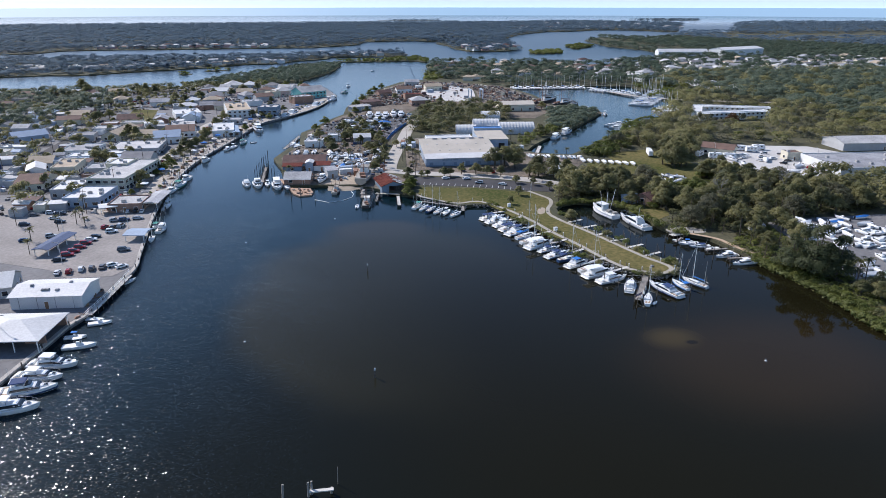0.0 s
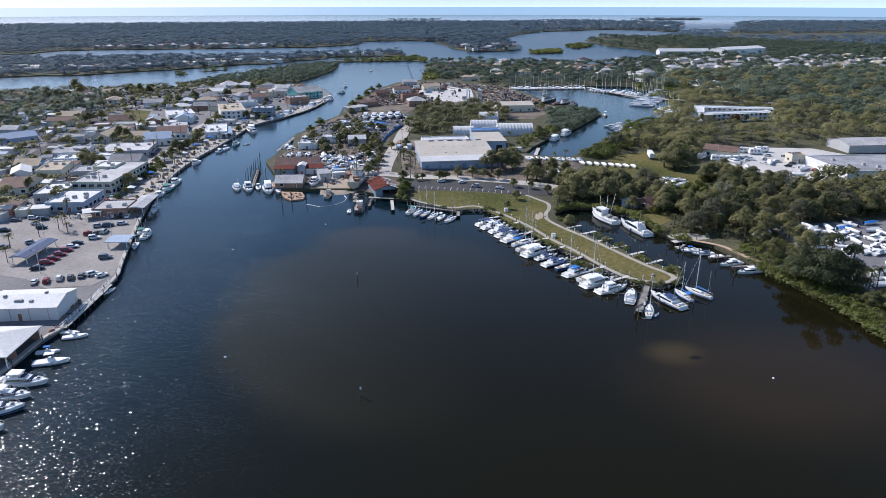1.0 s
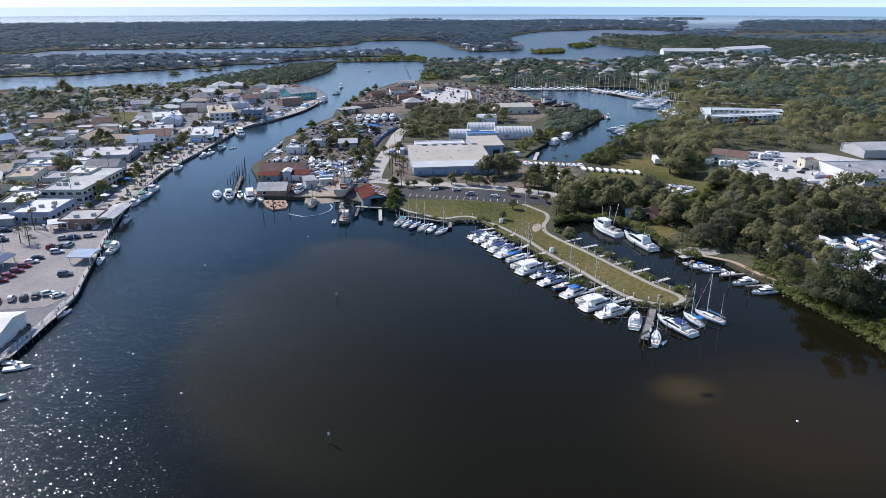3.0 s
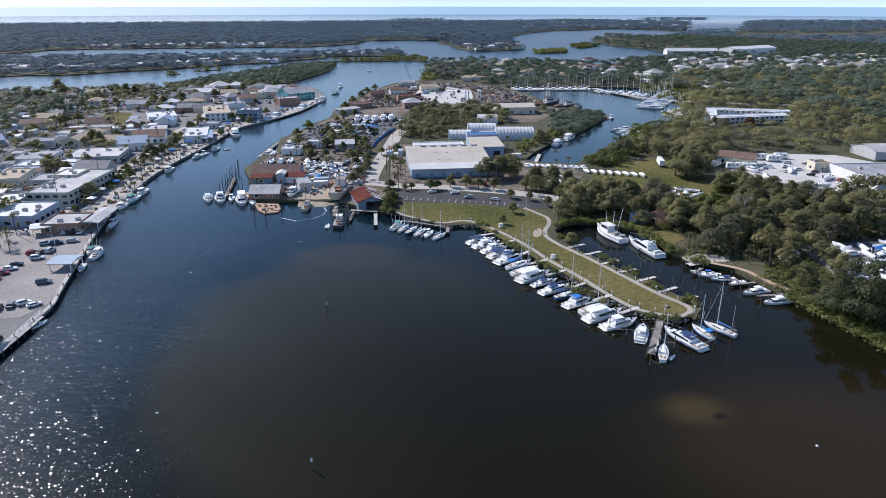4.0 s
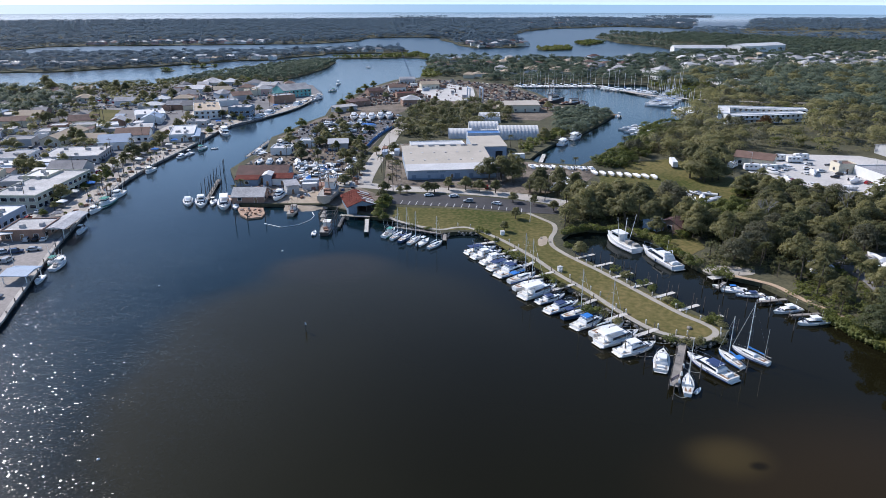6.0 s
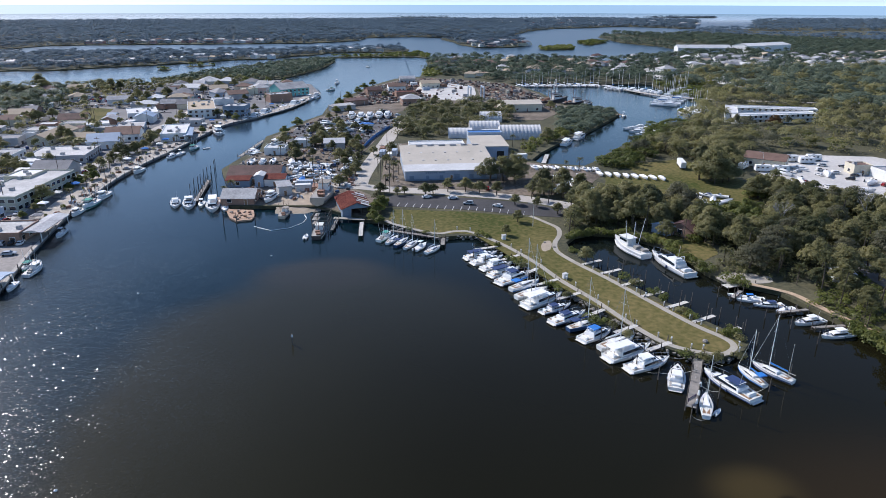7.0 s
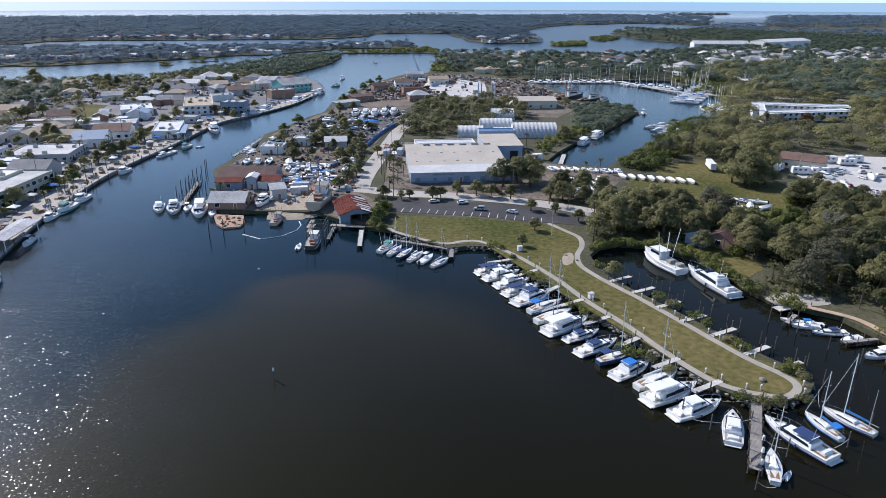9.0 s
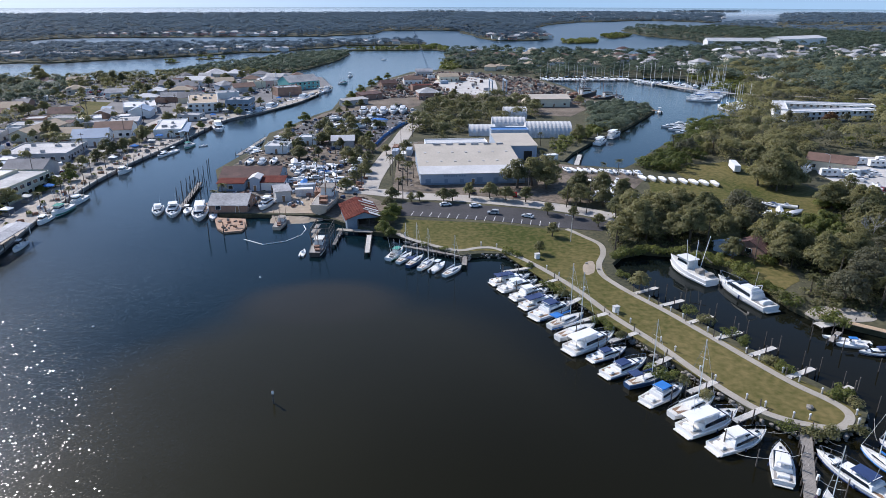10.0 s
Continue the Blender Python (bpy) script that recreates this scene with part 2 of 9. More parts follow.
def glow_toward_sun(m, bright, plain, strength):
    """Paints a glow on a far backdrop, brighter on the sun's side of the sky."""
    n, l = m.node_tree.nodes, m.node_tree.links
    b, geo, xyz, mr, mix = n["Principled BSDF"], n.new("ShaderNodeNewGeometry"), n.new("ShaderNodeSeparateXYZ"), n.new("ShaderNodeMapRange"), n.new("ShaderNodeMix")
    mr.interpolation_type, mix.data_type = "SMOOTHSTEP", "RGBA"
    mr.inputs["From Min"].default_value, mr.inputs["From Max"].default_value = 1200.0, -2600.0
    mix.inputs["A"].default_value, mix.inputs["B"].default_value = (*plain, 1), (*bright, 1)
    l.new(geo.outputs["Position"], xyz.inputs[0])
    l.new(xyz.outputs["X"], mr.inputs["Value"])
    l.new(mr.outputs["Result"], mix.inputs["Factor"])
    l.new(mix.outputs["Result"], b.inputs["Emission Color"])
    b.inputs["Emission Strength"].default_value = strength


glow_toward_sun(HAZE, (0.95, 0.98, 1.0), (0.64, 0.74, 0.86), 0.78)
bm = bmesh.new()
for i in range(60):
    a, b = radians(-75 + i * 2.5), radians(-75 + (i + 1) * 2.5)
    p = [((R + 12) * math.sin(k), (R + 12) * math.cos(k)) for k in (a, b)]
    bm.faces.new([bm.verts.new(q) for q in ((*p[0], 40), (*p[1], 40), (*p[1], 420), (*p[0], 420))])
tagged(mesh_object("backdrop_sky", bm, HAZE), "glowing backdrop wall painted as pale sky haze over the gulf", "sky", kind="structure")

# the open gulf towards the skyline: a wall whose sky light is painted as glow
SEA = mat("gulf_backdrop_glow", (0.10, 0.17, 0.23), 0.5, vary=0.06, scale=0.002, fine=0.01)
glow_toward_sun(SEA, (0.76, 0.85, 0.93), (0.36, 0.52, 0.68), 0.86)
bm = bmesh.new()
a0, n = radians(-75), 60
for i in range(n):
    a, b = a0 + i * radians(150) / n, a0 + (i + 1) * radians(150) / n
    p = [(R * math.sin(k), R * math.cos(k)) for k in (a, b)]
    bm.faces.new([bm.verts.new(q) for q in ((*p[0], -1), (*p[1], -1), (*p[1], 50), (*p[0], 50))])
tagged(mesh_object("backdrop", bm, SEA), "glowing backdrop wall painted as distant blue gulf water", "sea", kind="structure")

GRASS = mat("park_grass", (0.066, 0.085, 0.018), 0.95, vary=0.28, scale=0.028, fine=0.7, bump=0.1, tint=(0.146, 0.116, 0.048), spec=0.1)
SCRUB = mat("scrub_ground", (0.065, 0.072, 0.045), 0.95, vary=0.4, scale=0.05, fine=0.9, bump=0.5, tint=(0.085, 0.078, 0.045), spec=0.2)
PAVED = mat("town_paving", (0.17, 0.165, 0.165), 0.9, vary=0.22, scale=0.05, fine=0.7, bump=0.2, spec=0.3)
DIRT = mat("yard_dirt", (0.112, 0.093, 0.074), 0.95, vary=0.35, scale=0.09, fine=0.8, bump=0.4, tint=(0.185, 0.152, 0.118), spec=0.2)
SHELL = mat("shell_lot", (0.50, 0.48, 0.45), 0.95, vary=0.15, scale=0.06, fine=0.8, bump=0.2, spec=0.2)
ASPHALT = mat("asphalt", (0.055, 0.053, 0.055), 0.9, vary=0.25, scale=0.12, fine=2.0, bump=0.2, spec=0.3)
ROADM = mat("road_asphalt", (0.41, 0.378, 0.335), 0.9, vary=0.14, scale=0.1, fine=1.5, bump=0.1, spec=0.3)
CONC = mat("concrete", (0.35, 0.32, 0.27), 0.9, vary=0.15, scale=0.3, fine=3.0, bump=0.2, spec=0.3)
SAND = mat("sand", (0.36, 0.30, 0.23), 0.95, vary=0.15, scale=0.5, fine=4.0, bump=0.4, spec=0.2)

west_quay = [(-88, -160), (-87, 86), (-87, 108), (-85, 130), (-82, 146), (-80, 158), (-77, 166), (-76, 181), (-74, 198), (-76, 212), (-82, 254), (-85, 285), (-86, 302), (-85, 342), (-81, 372), (-74, 406), (-69, 435), (-62, 471), (-46, 498), (-26, 542), (-10, 613), (-21, 677), (-54, 717), (-98, 712), (-163, 700), (-219, 672), (-302, 668), (-442, 660), (-1000, 620), (-1000, -160)]
slab("ground_west", west_quay, -3, 1.2, PAVED, label="grey paved waterfront town ground behind a seawall")
mangrove_spit = smooth_outline([(-174, 700), (-158, 720), (-125, 790), (-95, 855), (-60, 905), (-25, 950), (0, 945), (-5, 886), (-31, 771), (-58, 724), (-98, 728)], 1, 3)
slab("ground_spit", mangrove_spit, -3, 0.7, SCRUB, label="low muddy ground of a mangrove spit")
mid_band = smooth_outline([(-1500, 760), (-492, 808), (-355, 847), (-298, 846), (-251, 880), (-197, 910), (-151, 944), (-122, 975), (-86, 970), (-75, 1006), (-31, 1031), (-9, 1083), (97, 1070), (111, 1142), (71, 1165), (-11, 1140), (-69, 1120), (-112, 1105), (-269, 1095), (-427, 1090), (-1500, 1150)], 1, 4, 2)
slab("ground_middle", mid_band, -3, 1.0, SCRUB, label="wooded residential land between the bayous")
far_band = smooth_outline([(-2600, 1160), (-520, 1190), (-466, 1312), (-291, 1307), (-122, 1319), (-73, 1313), (-4, 1358), (38, 1411), (51, 1517), (205, 1522), (199, 1391), (208, 1185), (258, 1160), (290, 1170), (318, 1230), (340, 1368), (350, 1500), (440, 1730), (560, 1930), (700, 2000), (800, 2080), (913, 2003), (950, 1871), (1020, 1990), (1180, 2300), (1350, 2600), (1240, 2780), (861, 2850), (417, 2900), (-21, 2850), (-428, 2800), (-806, 2760), (-1500, 2600), (-2600, 2500)], 1, 6, 3)
slab("ground_far", far_band, -3, 1.1, SCRUB, label="far wooded shore land before the gulf")
east_outline = [(25, 269), (18, 272), (9, 281), (1, 290), (-11, 292), (-20, 293.5), (-31, 294.5), (-35, 304), (-38, 329), (-44, 354), (-38, 381), (-32, 390), (-33, 429), (-28, 440), (-14, 482), (-5, 502), (-2, 539), (9, 581), (28, 650), (57, 713), (83, 730), (93, 785), (106, 857), (110, 915), (126, 950), (160, 960), (236, 930), (306, 895), (352, 890), (403, 930), (470, 960), (520, 1040), (535, 1160), (510, 1280), (539, 1483), (632, 1632), (690, 1515), (846, 1669), (980, 1850), (1104, 1853), (1285, 2108), (1515, 2519), (1735, 2740), (2600, 2600), (2600, -160)]
park_shore = [(170, -160), (145, 60), (133, 106), (130, 126), (130, 134), (131, 145), (130, 156), (127, 166), (126, 176), (123, 189), (121, 198), (114, 204), (111, 206), (109, 213), (109, 221), (106, 235), (98, 246), (89, 249), (83, 247), (78, 241), (77.5, 234), (78, 226), (80.5, 218), (83, 212), (86.5, 203), (91, 192), (94, 184), (97, 178), (98, 173), (95, 170), (90, 168), (84, 168), (79, 173), (77, 180), (74, 189), (70, 198), (67, 209), (62, 225), (57, 241), (52, 251), (46, 252), (40, 251), (34, 257)]
basin = [(158, 663), (168, 594), (167, 531), (186, 515), (195, 501), (190, 480), (176, 460), (158, 435), (141, 413), (123, 393), (106, 370), (97, 354), (100, 347), (118, 340), (126, 348), (138, 364), (153, 382), (169, 398), (185, 427), (201, 440), (220, 451), (241, 475), (287, 536), (312, 572), (317, 601), (279, 606), (283, 638), (240, 652)]
slab("ground_east", east_outline + park_shore, -3, 1.2, SCRUB, holes=[basin], label="scrubby ground of the eastern shore and its yards")
for k, isle in enumerate(([(429, 1288), (480, 1348), (490, 1290), (421, 1200)], [(322, 1160), (386, 1190), (368, 1110), (312, 1100)])):
    slab("ground_islet", smooth_outline(isle, 2, 2, k), -3, 0.6, SCRUB, label="small low mangrove island ground")
slab("ground_causeway", smooth_outline([(-8, 985), (44, 985), (105, 990), (118, 960), (128, 1030), (113, 1060), (46, 1015), (-8, 1003)], 1, 2), -3, 0.8, SCRUB, label="narrow scrub strip between channel and bayou")

for k, key in enumerate(([(820, 3050), (1120, 3010), (1260, 3060), (1100, 3085), (900, 3090)], [(150, 3350), (420, 3330), (520, 3360), (330, 3380)], [(1420, 3300), (1700, 3200), (1800, 3260), (1560, 3330)])):
    slab("ground_key", smooth_outline(key, 1, 6, k), -3, 1.0, SCRUB, label="long low key far out on the gulf")

# ---- surfaces of things ----
WHITE = mat("white_paint", (0.78, 0.78, 0.76), 0.55, vary=0.06, scale=0.4, fine=5.0, rnd=0.05)
GEL = mat("white_gelcoat", (0.80, 0.80, 0.79), 0.22, vary=0.05, scale=0.5, fine=6.0, rnd=0.06)
DECK = mat("cream_deck", (0.66, 0.64, 0.58), 0.6, vary=0.08, scale=0.8, fine=8.0)
SOLE = mat("cockpit_sole", (0.30, 0.28, 0.25), 0.7, vary=0.2, scale=0.8, fine=6.0)
TEAK = mat("teak", (0.25, 0.15, 0.08), 0.6, vary=0.2, scale=1.5, fine=9.0)
GLASS = mat("dark_glass", (0.015, 0.02, 0.028), 0.06, vary=0.1, spec=0.8)
BLUEC = mat("blue_canvas", (0.02, 0.16, 0.48), 0.85, vary=0.15, scale=1.0, fine=6.0)
NAVY = mat("navy_canvas", (0.02, 0.045, 0.13), 0.85, vary=0.2, scale=1.0, fine=6.0)
GREENC = mat("green_canvas", (0.05, 0.25, 0.20), 0.85, vary=0.15, scale=1.0, fine=6.0)
STEEL = mat("stainless", (0.55, 0.55, 0.56), 0.25, metal=1.0, vary=0.05)
ALU = mat("mast_alloy", (0.62, 0.62, 0.60), 0.4, metal=0.3, vary=0.06)
BLACKR = mat("black_rubber", (0.02, 0.02, 0.02), 0.8, vary=0.2)
HULLBLUE = mat("blue_hull", (0.03, 0.07, 0.16), 0.3, vary=0.15)
HULLBLACK = mat("black_hull", (0.025, 0.025, 0.028), 0.5, vary=0.3, tint=(0.05, 0.045, 0.045))
RUSTY = mat("rusty_steel", (0.20, 0.085, 0.05), 0.85, vary=0.4, scale=0.8, fine=4.0, bump=0.3, tint=(0.26, 0.15, 0.10))
WOOD = mat("weathered_wood", (0.27, 0.245, 0.215), 0.9, vary=0.25, scale=0.6, fine=5.0, bump=0.3, rnd=0.15)
PILE = mat("piling_wood", (0.12, 0.10, 0.085), 0.9, vary=0.35, scale=1.0, fine=5.0, bump=0.3, rnd=0.2)
PALEDOCK = mat("pale_dock", (0.55, 0.52, 0.47), 0.85, vary=0.15, scale=0.5, fine=4.0, rnd=0.06)
STONE = mat("riprap_stone", (0.26, 0.24, 0.21), 0.95, vary=0.35, scale=0.7, fine=3.0, bump=0.5, rnd=0.2)
BARK = mat("bark", (0.10, 0.08, 0.06), 0.95, vary=0.3, scale=1.0, fine=6.0, bump=0.5)
CONCWALL = mat("seawall_concrete", (0.40, 0.37, 0.33), 0.9, vary=0.25, scale=0.3, fine=3.0, bump=0.3)
WALLS = {
    "white": mat("white_stucco", (0.70, 0.70, 0.68), 0.85, vary=0.08, scale=0.3, fine=3.0, rnd=0.08),
    "cream": mat("cream_stucco", (0.60, 0.55, 0.43), 0.85, vary=0.1, scale=0.3, fine=3.0, rnd=0.08),
    "grey": mat("grey_stucco", (0.42, 0.42, 0.42), 0.85, vary=0.12, scale=0.3, fine=3.0, rnd=0.1),
    "blue": mat("pale_blue_cladding", (0.33, 0.39, 0.47), 0.7, vary=0.08, scale=0.3, fine=3.0),
    "slate": mat("slate_blue_boards", (0.19, 0.25, 0.32), 0.8, vary=0.15, scale=0.3, fine=3.0),
    "green": mat("pale_green_stucco", (0.40, 0.41, 0.34), 0.85, vary=0.1, scale=0.3, fine=3.0),
    "brick": mat("brown_block", (0.30, 0.19, 0.14), 0.9, vary=0.2, scale=0.5, fine=5.0, rnd=0.1),
    "teal": mat("teal_boards", (0.16, 0.42, 0.40), 0.8, vary=0.1, scale=0.4, fine=4.0),
    "pink": mat("pink_stucco", (0.62, 0.38, 0.34), 0.85, vary=0.1, scale=0.4, fine=4.0),
}
ROOFS = {
    "white": mat("white_roof_membrane", (0.56, 0.555, 0.545), 0.7, vary=0.14, scale=0.15, fine=1.5, rnd=0.05),
    "bone": mat("bone_metal_roof", (0.45, 0.405, 0.335), 0.7, vary=0.08, scale=0.12, fine=1.5, tint=(0.49, 0.44, 0.37), spec=0.2),
    "grey": mat("grey_roof", (0.30, 0.30, 0.31), 0.85, vary=0.4, scale=0.15, fine=1.5, rnd=0.18),
    "pale": mat("pale_gravel_roof", (0.42, 0.41, 0.40), 0.9, vary=0.32, scale=0.15, fine=1.5, rnd=0.12),
    "tan": mat("tan_roof", (0.40, 0.32, 0.23), 0.9, vary=0.15, scale=0.15, fine=1.5),
    "brown": mat("brown_shingle", (0.17, 0.105, 0.08), 0.9, vary=0.25, scale=0.25, fine=2.5, rnd=0.15),
    "red": mat("rusted_red_roof", (0.12, 0.018, 0.011), 0.85, vary=0.35, scale=0.35, fine=2.5, tint=(0.125, 0.032, 0.021), spec=0.15),
    "rust": mat("dull_rust_roof", (0.066, 0.030, 0.026), 0.85, vary=0.4, scale=0.3, fine=2.5, tint=(0.098, 0.050, 0.042)),
    "blue": mat("blue_roof", (0.25, 0.33, 0.44), 0.7, vary=0.12, scale=0.2, fine=2.0),
    "navy": mat("dark_blue_metal_roof", (0.07, 0.10, 0.18), 0.75, vary=0.2, scale=0.2, fine=2.0, spec=0.2),
    "bright": mat("bright_blue_tarp", (0.05, 0.17, 0.42), 0.7, vary=0.12, scale=0.2, fine=2.0),
    "teal": mat("teal_metal_roof", (0.30, 0.50, 0.46), 0.6, vary=0.1, scale=0.2, fine=2.0),
    "shingle": mat("grey_shingle", (0.20, 0.195, 0.20), 0.9, vary=0.2, scale=0.25, fine=2.5, rnd=0.25),
}
PAINTS = [mat("car_paint_" + k, c, 0.25, vary=0.05, spec=0.6) for k, c in (("white", (0.72, 0.72, 0.71)), ("silver", (0.42, 0.43, 0.44)), ("black", (0.02, 0.02, 0.022)), ("red", (0.28, 0.015, 0.015)), ("navy", (0.02, 0.035, 0.09)), ("grey", (0.12, 0.12, 0.125)))]
PAINT_WORDS = ["white", "silver", "black", "red", "dark blue", "dark grey"]


def leaf_material(name, dark, light, dry=None, gloss=0.35):
    """Leaves: two greens in patches, each leaf a little different, some light passing through."""
    m = bpy.data.materials.new(name)
    m.use_nodes = True
    nt = m.node_tree
    n, l = nt.nodes, nt.links
    b = n["Principled BSDF"]
    b.inputs["Roughness"].default_value, b.inputs["Specular IOR Level"].default_value = 0.55, gloss
    geo, info = n.new("ShaderNodeNewGeometry"), n.new("ShaderNodeObjectInfo")
    patch = n.new("ShaderNodeTexNoise")
    patch.inputs["Scale"].default_value, patch.inputs["Detail"].default_value = 0.07, 3.0
    l.new(geo.outputs["Position"], patch.inputs["Vector"])
    add = n.new("ShaderNodeMath")
    add.operation = "MULTIPLY_ADD"
    add.inputs[1].default_value = 0.28
    l.new(geo.outputs["Random Per Island"], add.inputs[0])
    l.new(patch.outputs["Fac"], add.inputs[2])
    add2 = n.new("ShaderNodeMath")
    add2.operation = "MULTIPLY_ADD"
    add2.inputs[1].default_value = 0.45
    l.new(info.outputs["Random"], add2.inputs[0])
    l.new(add.outputs[0], add2.inputs[2])
    ramp = n.new("ShaderNodeValToRGB")
    e = ramp.color_ramp.elements
    e[0].position, e[0].color = 0.0, (*dark, 1)
    e[1].position, e[1].color = 1.0, (*light, 1)
    if dry:
        k = e.new(0.85)
        k.color = (*light, 1)
        e[2].color = (*dry, 1)
    span = n.new("ShaderNodeMapRange")
    span.inputs["From Min"].default_value, span.inputs["From Max"].default_value = 0.50, 1.20
    l.new(add2.outputs[0], span.inputs["Value"])
    l.new(span.outputs["Result"], ramp.inputs["Fac"])
    l.new(ramp.outputs["Color"], b.inputs["Base Color"])
    through_leaf, both = n.new("ShaderNodeBsdfTranslucent"), n.new("ShaderNodeMixShader")
    l.new(ramp.outputs["Color"], through_leaf.inputs["Color"])
    both.inputs["Fac"].default_value = 0.56
    l.new(b.outputs["BSDF"], both.inputs[1])
    l.new(through_leaf.outputs["BSDF"], both.inputs[2])
    l.new(both.outputs["Shader"], n["Material Output"].inputs["Surface"])
    return m


OAKLEAF = leaf_material("oak_leaves", (0.078, 0.092, 0.040), (0.300, 0.280, 0.122), (0.300, 0.280, 0.130))
MANGLEAF = leaf_material("mangrove_leaves", (0.098, 0.122, 0.028), (0.220, 0.236, 0.064))
PALMLEAF = leaf_material("palm_fronds", (0.095, 0.105, 0.042), (0.20, 0.195, 0.085))
# paler and bluer than real leaves: aerial haze is put into the colour
FARHAZELEAF = leaf_material("far_leaves_hazed", (0.114, 0.166, 0.214), (0.180, 0.242, 0.294), gloss=0.05)
# green lightened towards grey-blue, with some of the distance haze painted in
MIDHAZELEAF = leaf_material("bayou_leaves_hazed", (0.088, 0.124, 0.090), (0.190, 0.226, 0.158), gloss=0.15)
PINELEAF = leaf_material("pine_needles", (0.050, 0.066, 0.030), (0.115, 0.130, 0.058))
RUSTLEAF = leaf_material("turning_leaves", (0.11, 0.06, 0.025), (0.21, 0.12, 0.05))


# ---- trees ----
def leaf_quads(centres, normals, sizes, rng):
    """Many small leaf clumps as loose four-cornered faces."""
    k = len(centres)
    n = normals / np.maximum(np.linalg.norm(normals, axis=1, keepdims=True), 1e-6)
    h = rng.normal(size=(k, 3))
    u = np.cross(n, h)
    u /= np.maximum(np.linalg.norm(u, axis=1, keepdims=True), 1e-6)
    v = np.cross(n, u)
    s = sizes[:, None]
    bend = n * s * 0.25
    p = np.stack([centres - u * s, centres - v * s * 0.75 + bend, centres + u * s, centres + v * s * 0.75 + bend], 1).reshape(-1, 3)
    f = np.arange(4 * k).reshape(-1, 4)
    return p, f


def quads_mesh(name, p, f, material):
    me = bpy.data.meshes.new(name)
    me.vertices.add(len(p))
    me.vertices.foreach_set("co", p.astype(np.float32).ravel())
    me.loops.add(f.size)
    me.loops.foreach_set("vertex_index", f.astype(np.int32).ravel())
    me.polygons.add(len(f))
    me.polygons.foreach_set("loop_start", np.arange(0, f.size, 4, dtype=np.int32))
    me.update(calc_edges=True)
    me.materials.append(material)
    return me


def crown_points(blobs, n, rng, low=-0.35, core=None):
    w = np.array([b[3] * b[4] + b[3] * b[5] for b in blobs])
    pick = rng.choice(len(blobs), n, p=w / w.sum())
    d = rng.normal(size=(n, 3))
    d /= np.linalg.norm(d, axis=1, keepdims=True)
    d[:, 2] = np.where(d[:, 2] < low, -d[:, 2], d[:, 2])
    b = np.array(blobs)[pick]
    r = rng.uniform(0.66, 1.07, n)[:, None]
    c = b[:, :3] + d * b[:, 3:6] * r
    out = d
    if core is not None:          # leaves turn outwards from the whole crown as well as from their clump
        k = c - np.array(core)
        out = d * 0.65 + 0.55 * k / np.maximum(np.linalg.norm(k, axis=1, keepdims=True), 1e-6)
    nor = out + rng.normal(size=(n, 3)) * 0.34 + np.array([0, 0, 0.25])
    return c, nor


def broadleaf(seed, height=10.0, spread=5.5, leaves=3600, leaf=0.26, material=None, name="broadleaf_tree", base=0.36, tall=0.86):
    """A tree with limbs to each clump; the clumps stand in uneven tiers and make one dense, lumpy crown."""
    rng = np.random.default_rng(seed)
    blobs = []
    for tier, (k, q0, q1, z0, z1, r0, r1) in enumerate(((10, 0.56, 0.84, base, base + 0.16, 0.25, 0.40), (8, 0.34, 0.62, base + 0.20, base + 0.34, 0.24, 0.36), (5, 0.10, 0.34, tall - 0.14, tall, 0.22, 0.32))):
        turn = rng.uniform(0, 6.28)
        for i in range(k):
            if tier < 2 and rng.random() < 0.12:
                continue
            a = turn + 2 * math.pi * i / k + rng.uniform(-0.3, 0.3)
            q, r = rng.uniform(q0, q1) * spread, rng.uniform(r0, r1) * spread
            blobs.append((q * math.cos(a), q * math.sin(a), height * rng.uniform(z0, z1), r, r * rng.uniform(0.8, 1.15), r * rng.uniform(0.6, 0.85)))
    blobs.append((0, 0, height * (base + 0.12), spread * 0.62, spread * 0.62, height * 0.26))
    tree = new(name)
    bm = bmesh.new()
    top = Vector((rng.uniform(-0.4, 0.4), rng.uniform(-0.4, 0.4), height * 0.36))
    tube(bm, (0, 0, -0.3), top, 0.045 * height, 0.03 * height, 7)
    for b in blobs[::2]:
        tube(bm, top - Vector((0, 0, 0.3)), Vector(b[:3]), 0.018 * height, 0.006 * height, 5)
    part("trunk", bm, BARK, tree)
    c, nor = crown_points(blobs, leaves, rng, core=(0, 0, height * 0.4))
    p, f = leaf_quads(c, nor, rng.uniform(0.6, 1.4, leaves) * leaf, rng)
    crown = new("crown", quads_mesh("crown", p, f, material or OAKLEAF))
    crown.parent = tree
    return tree


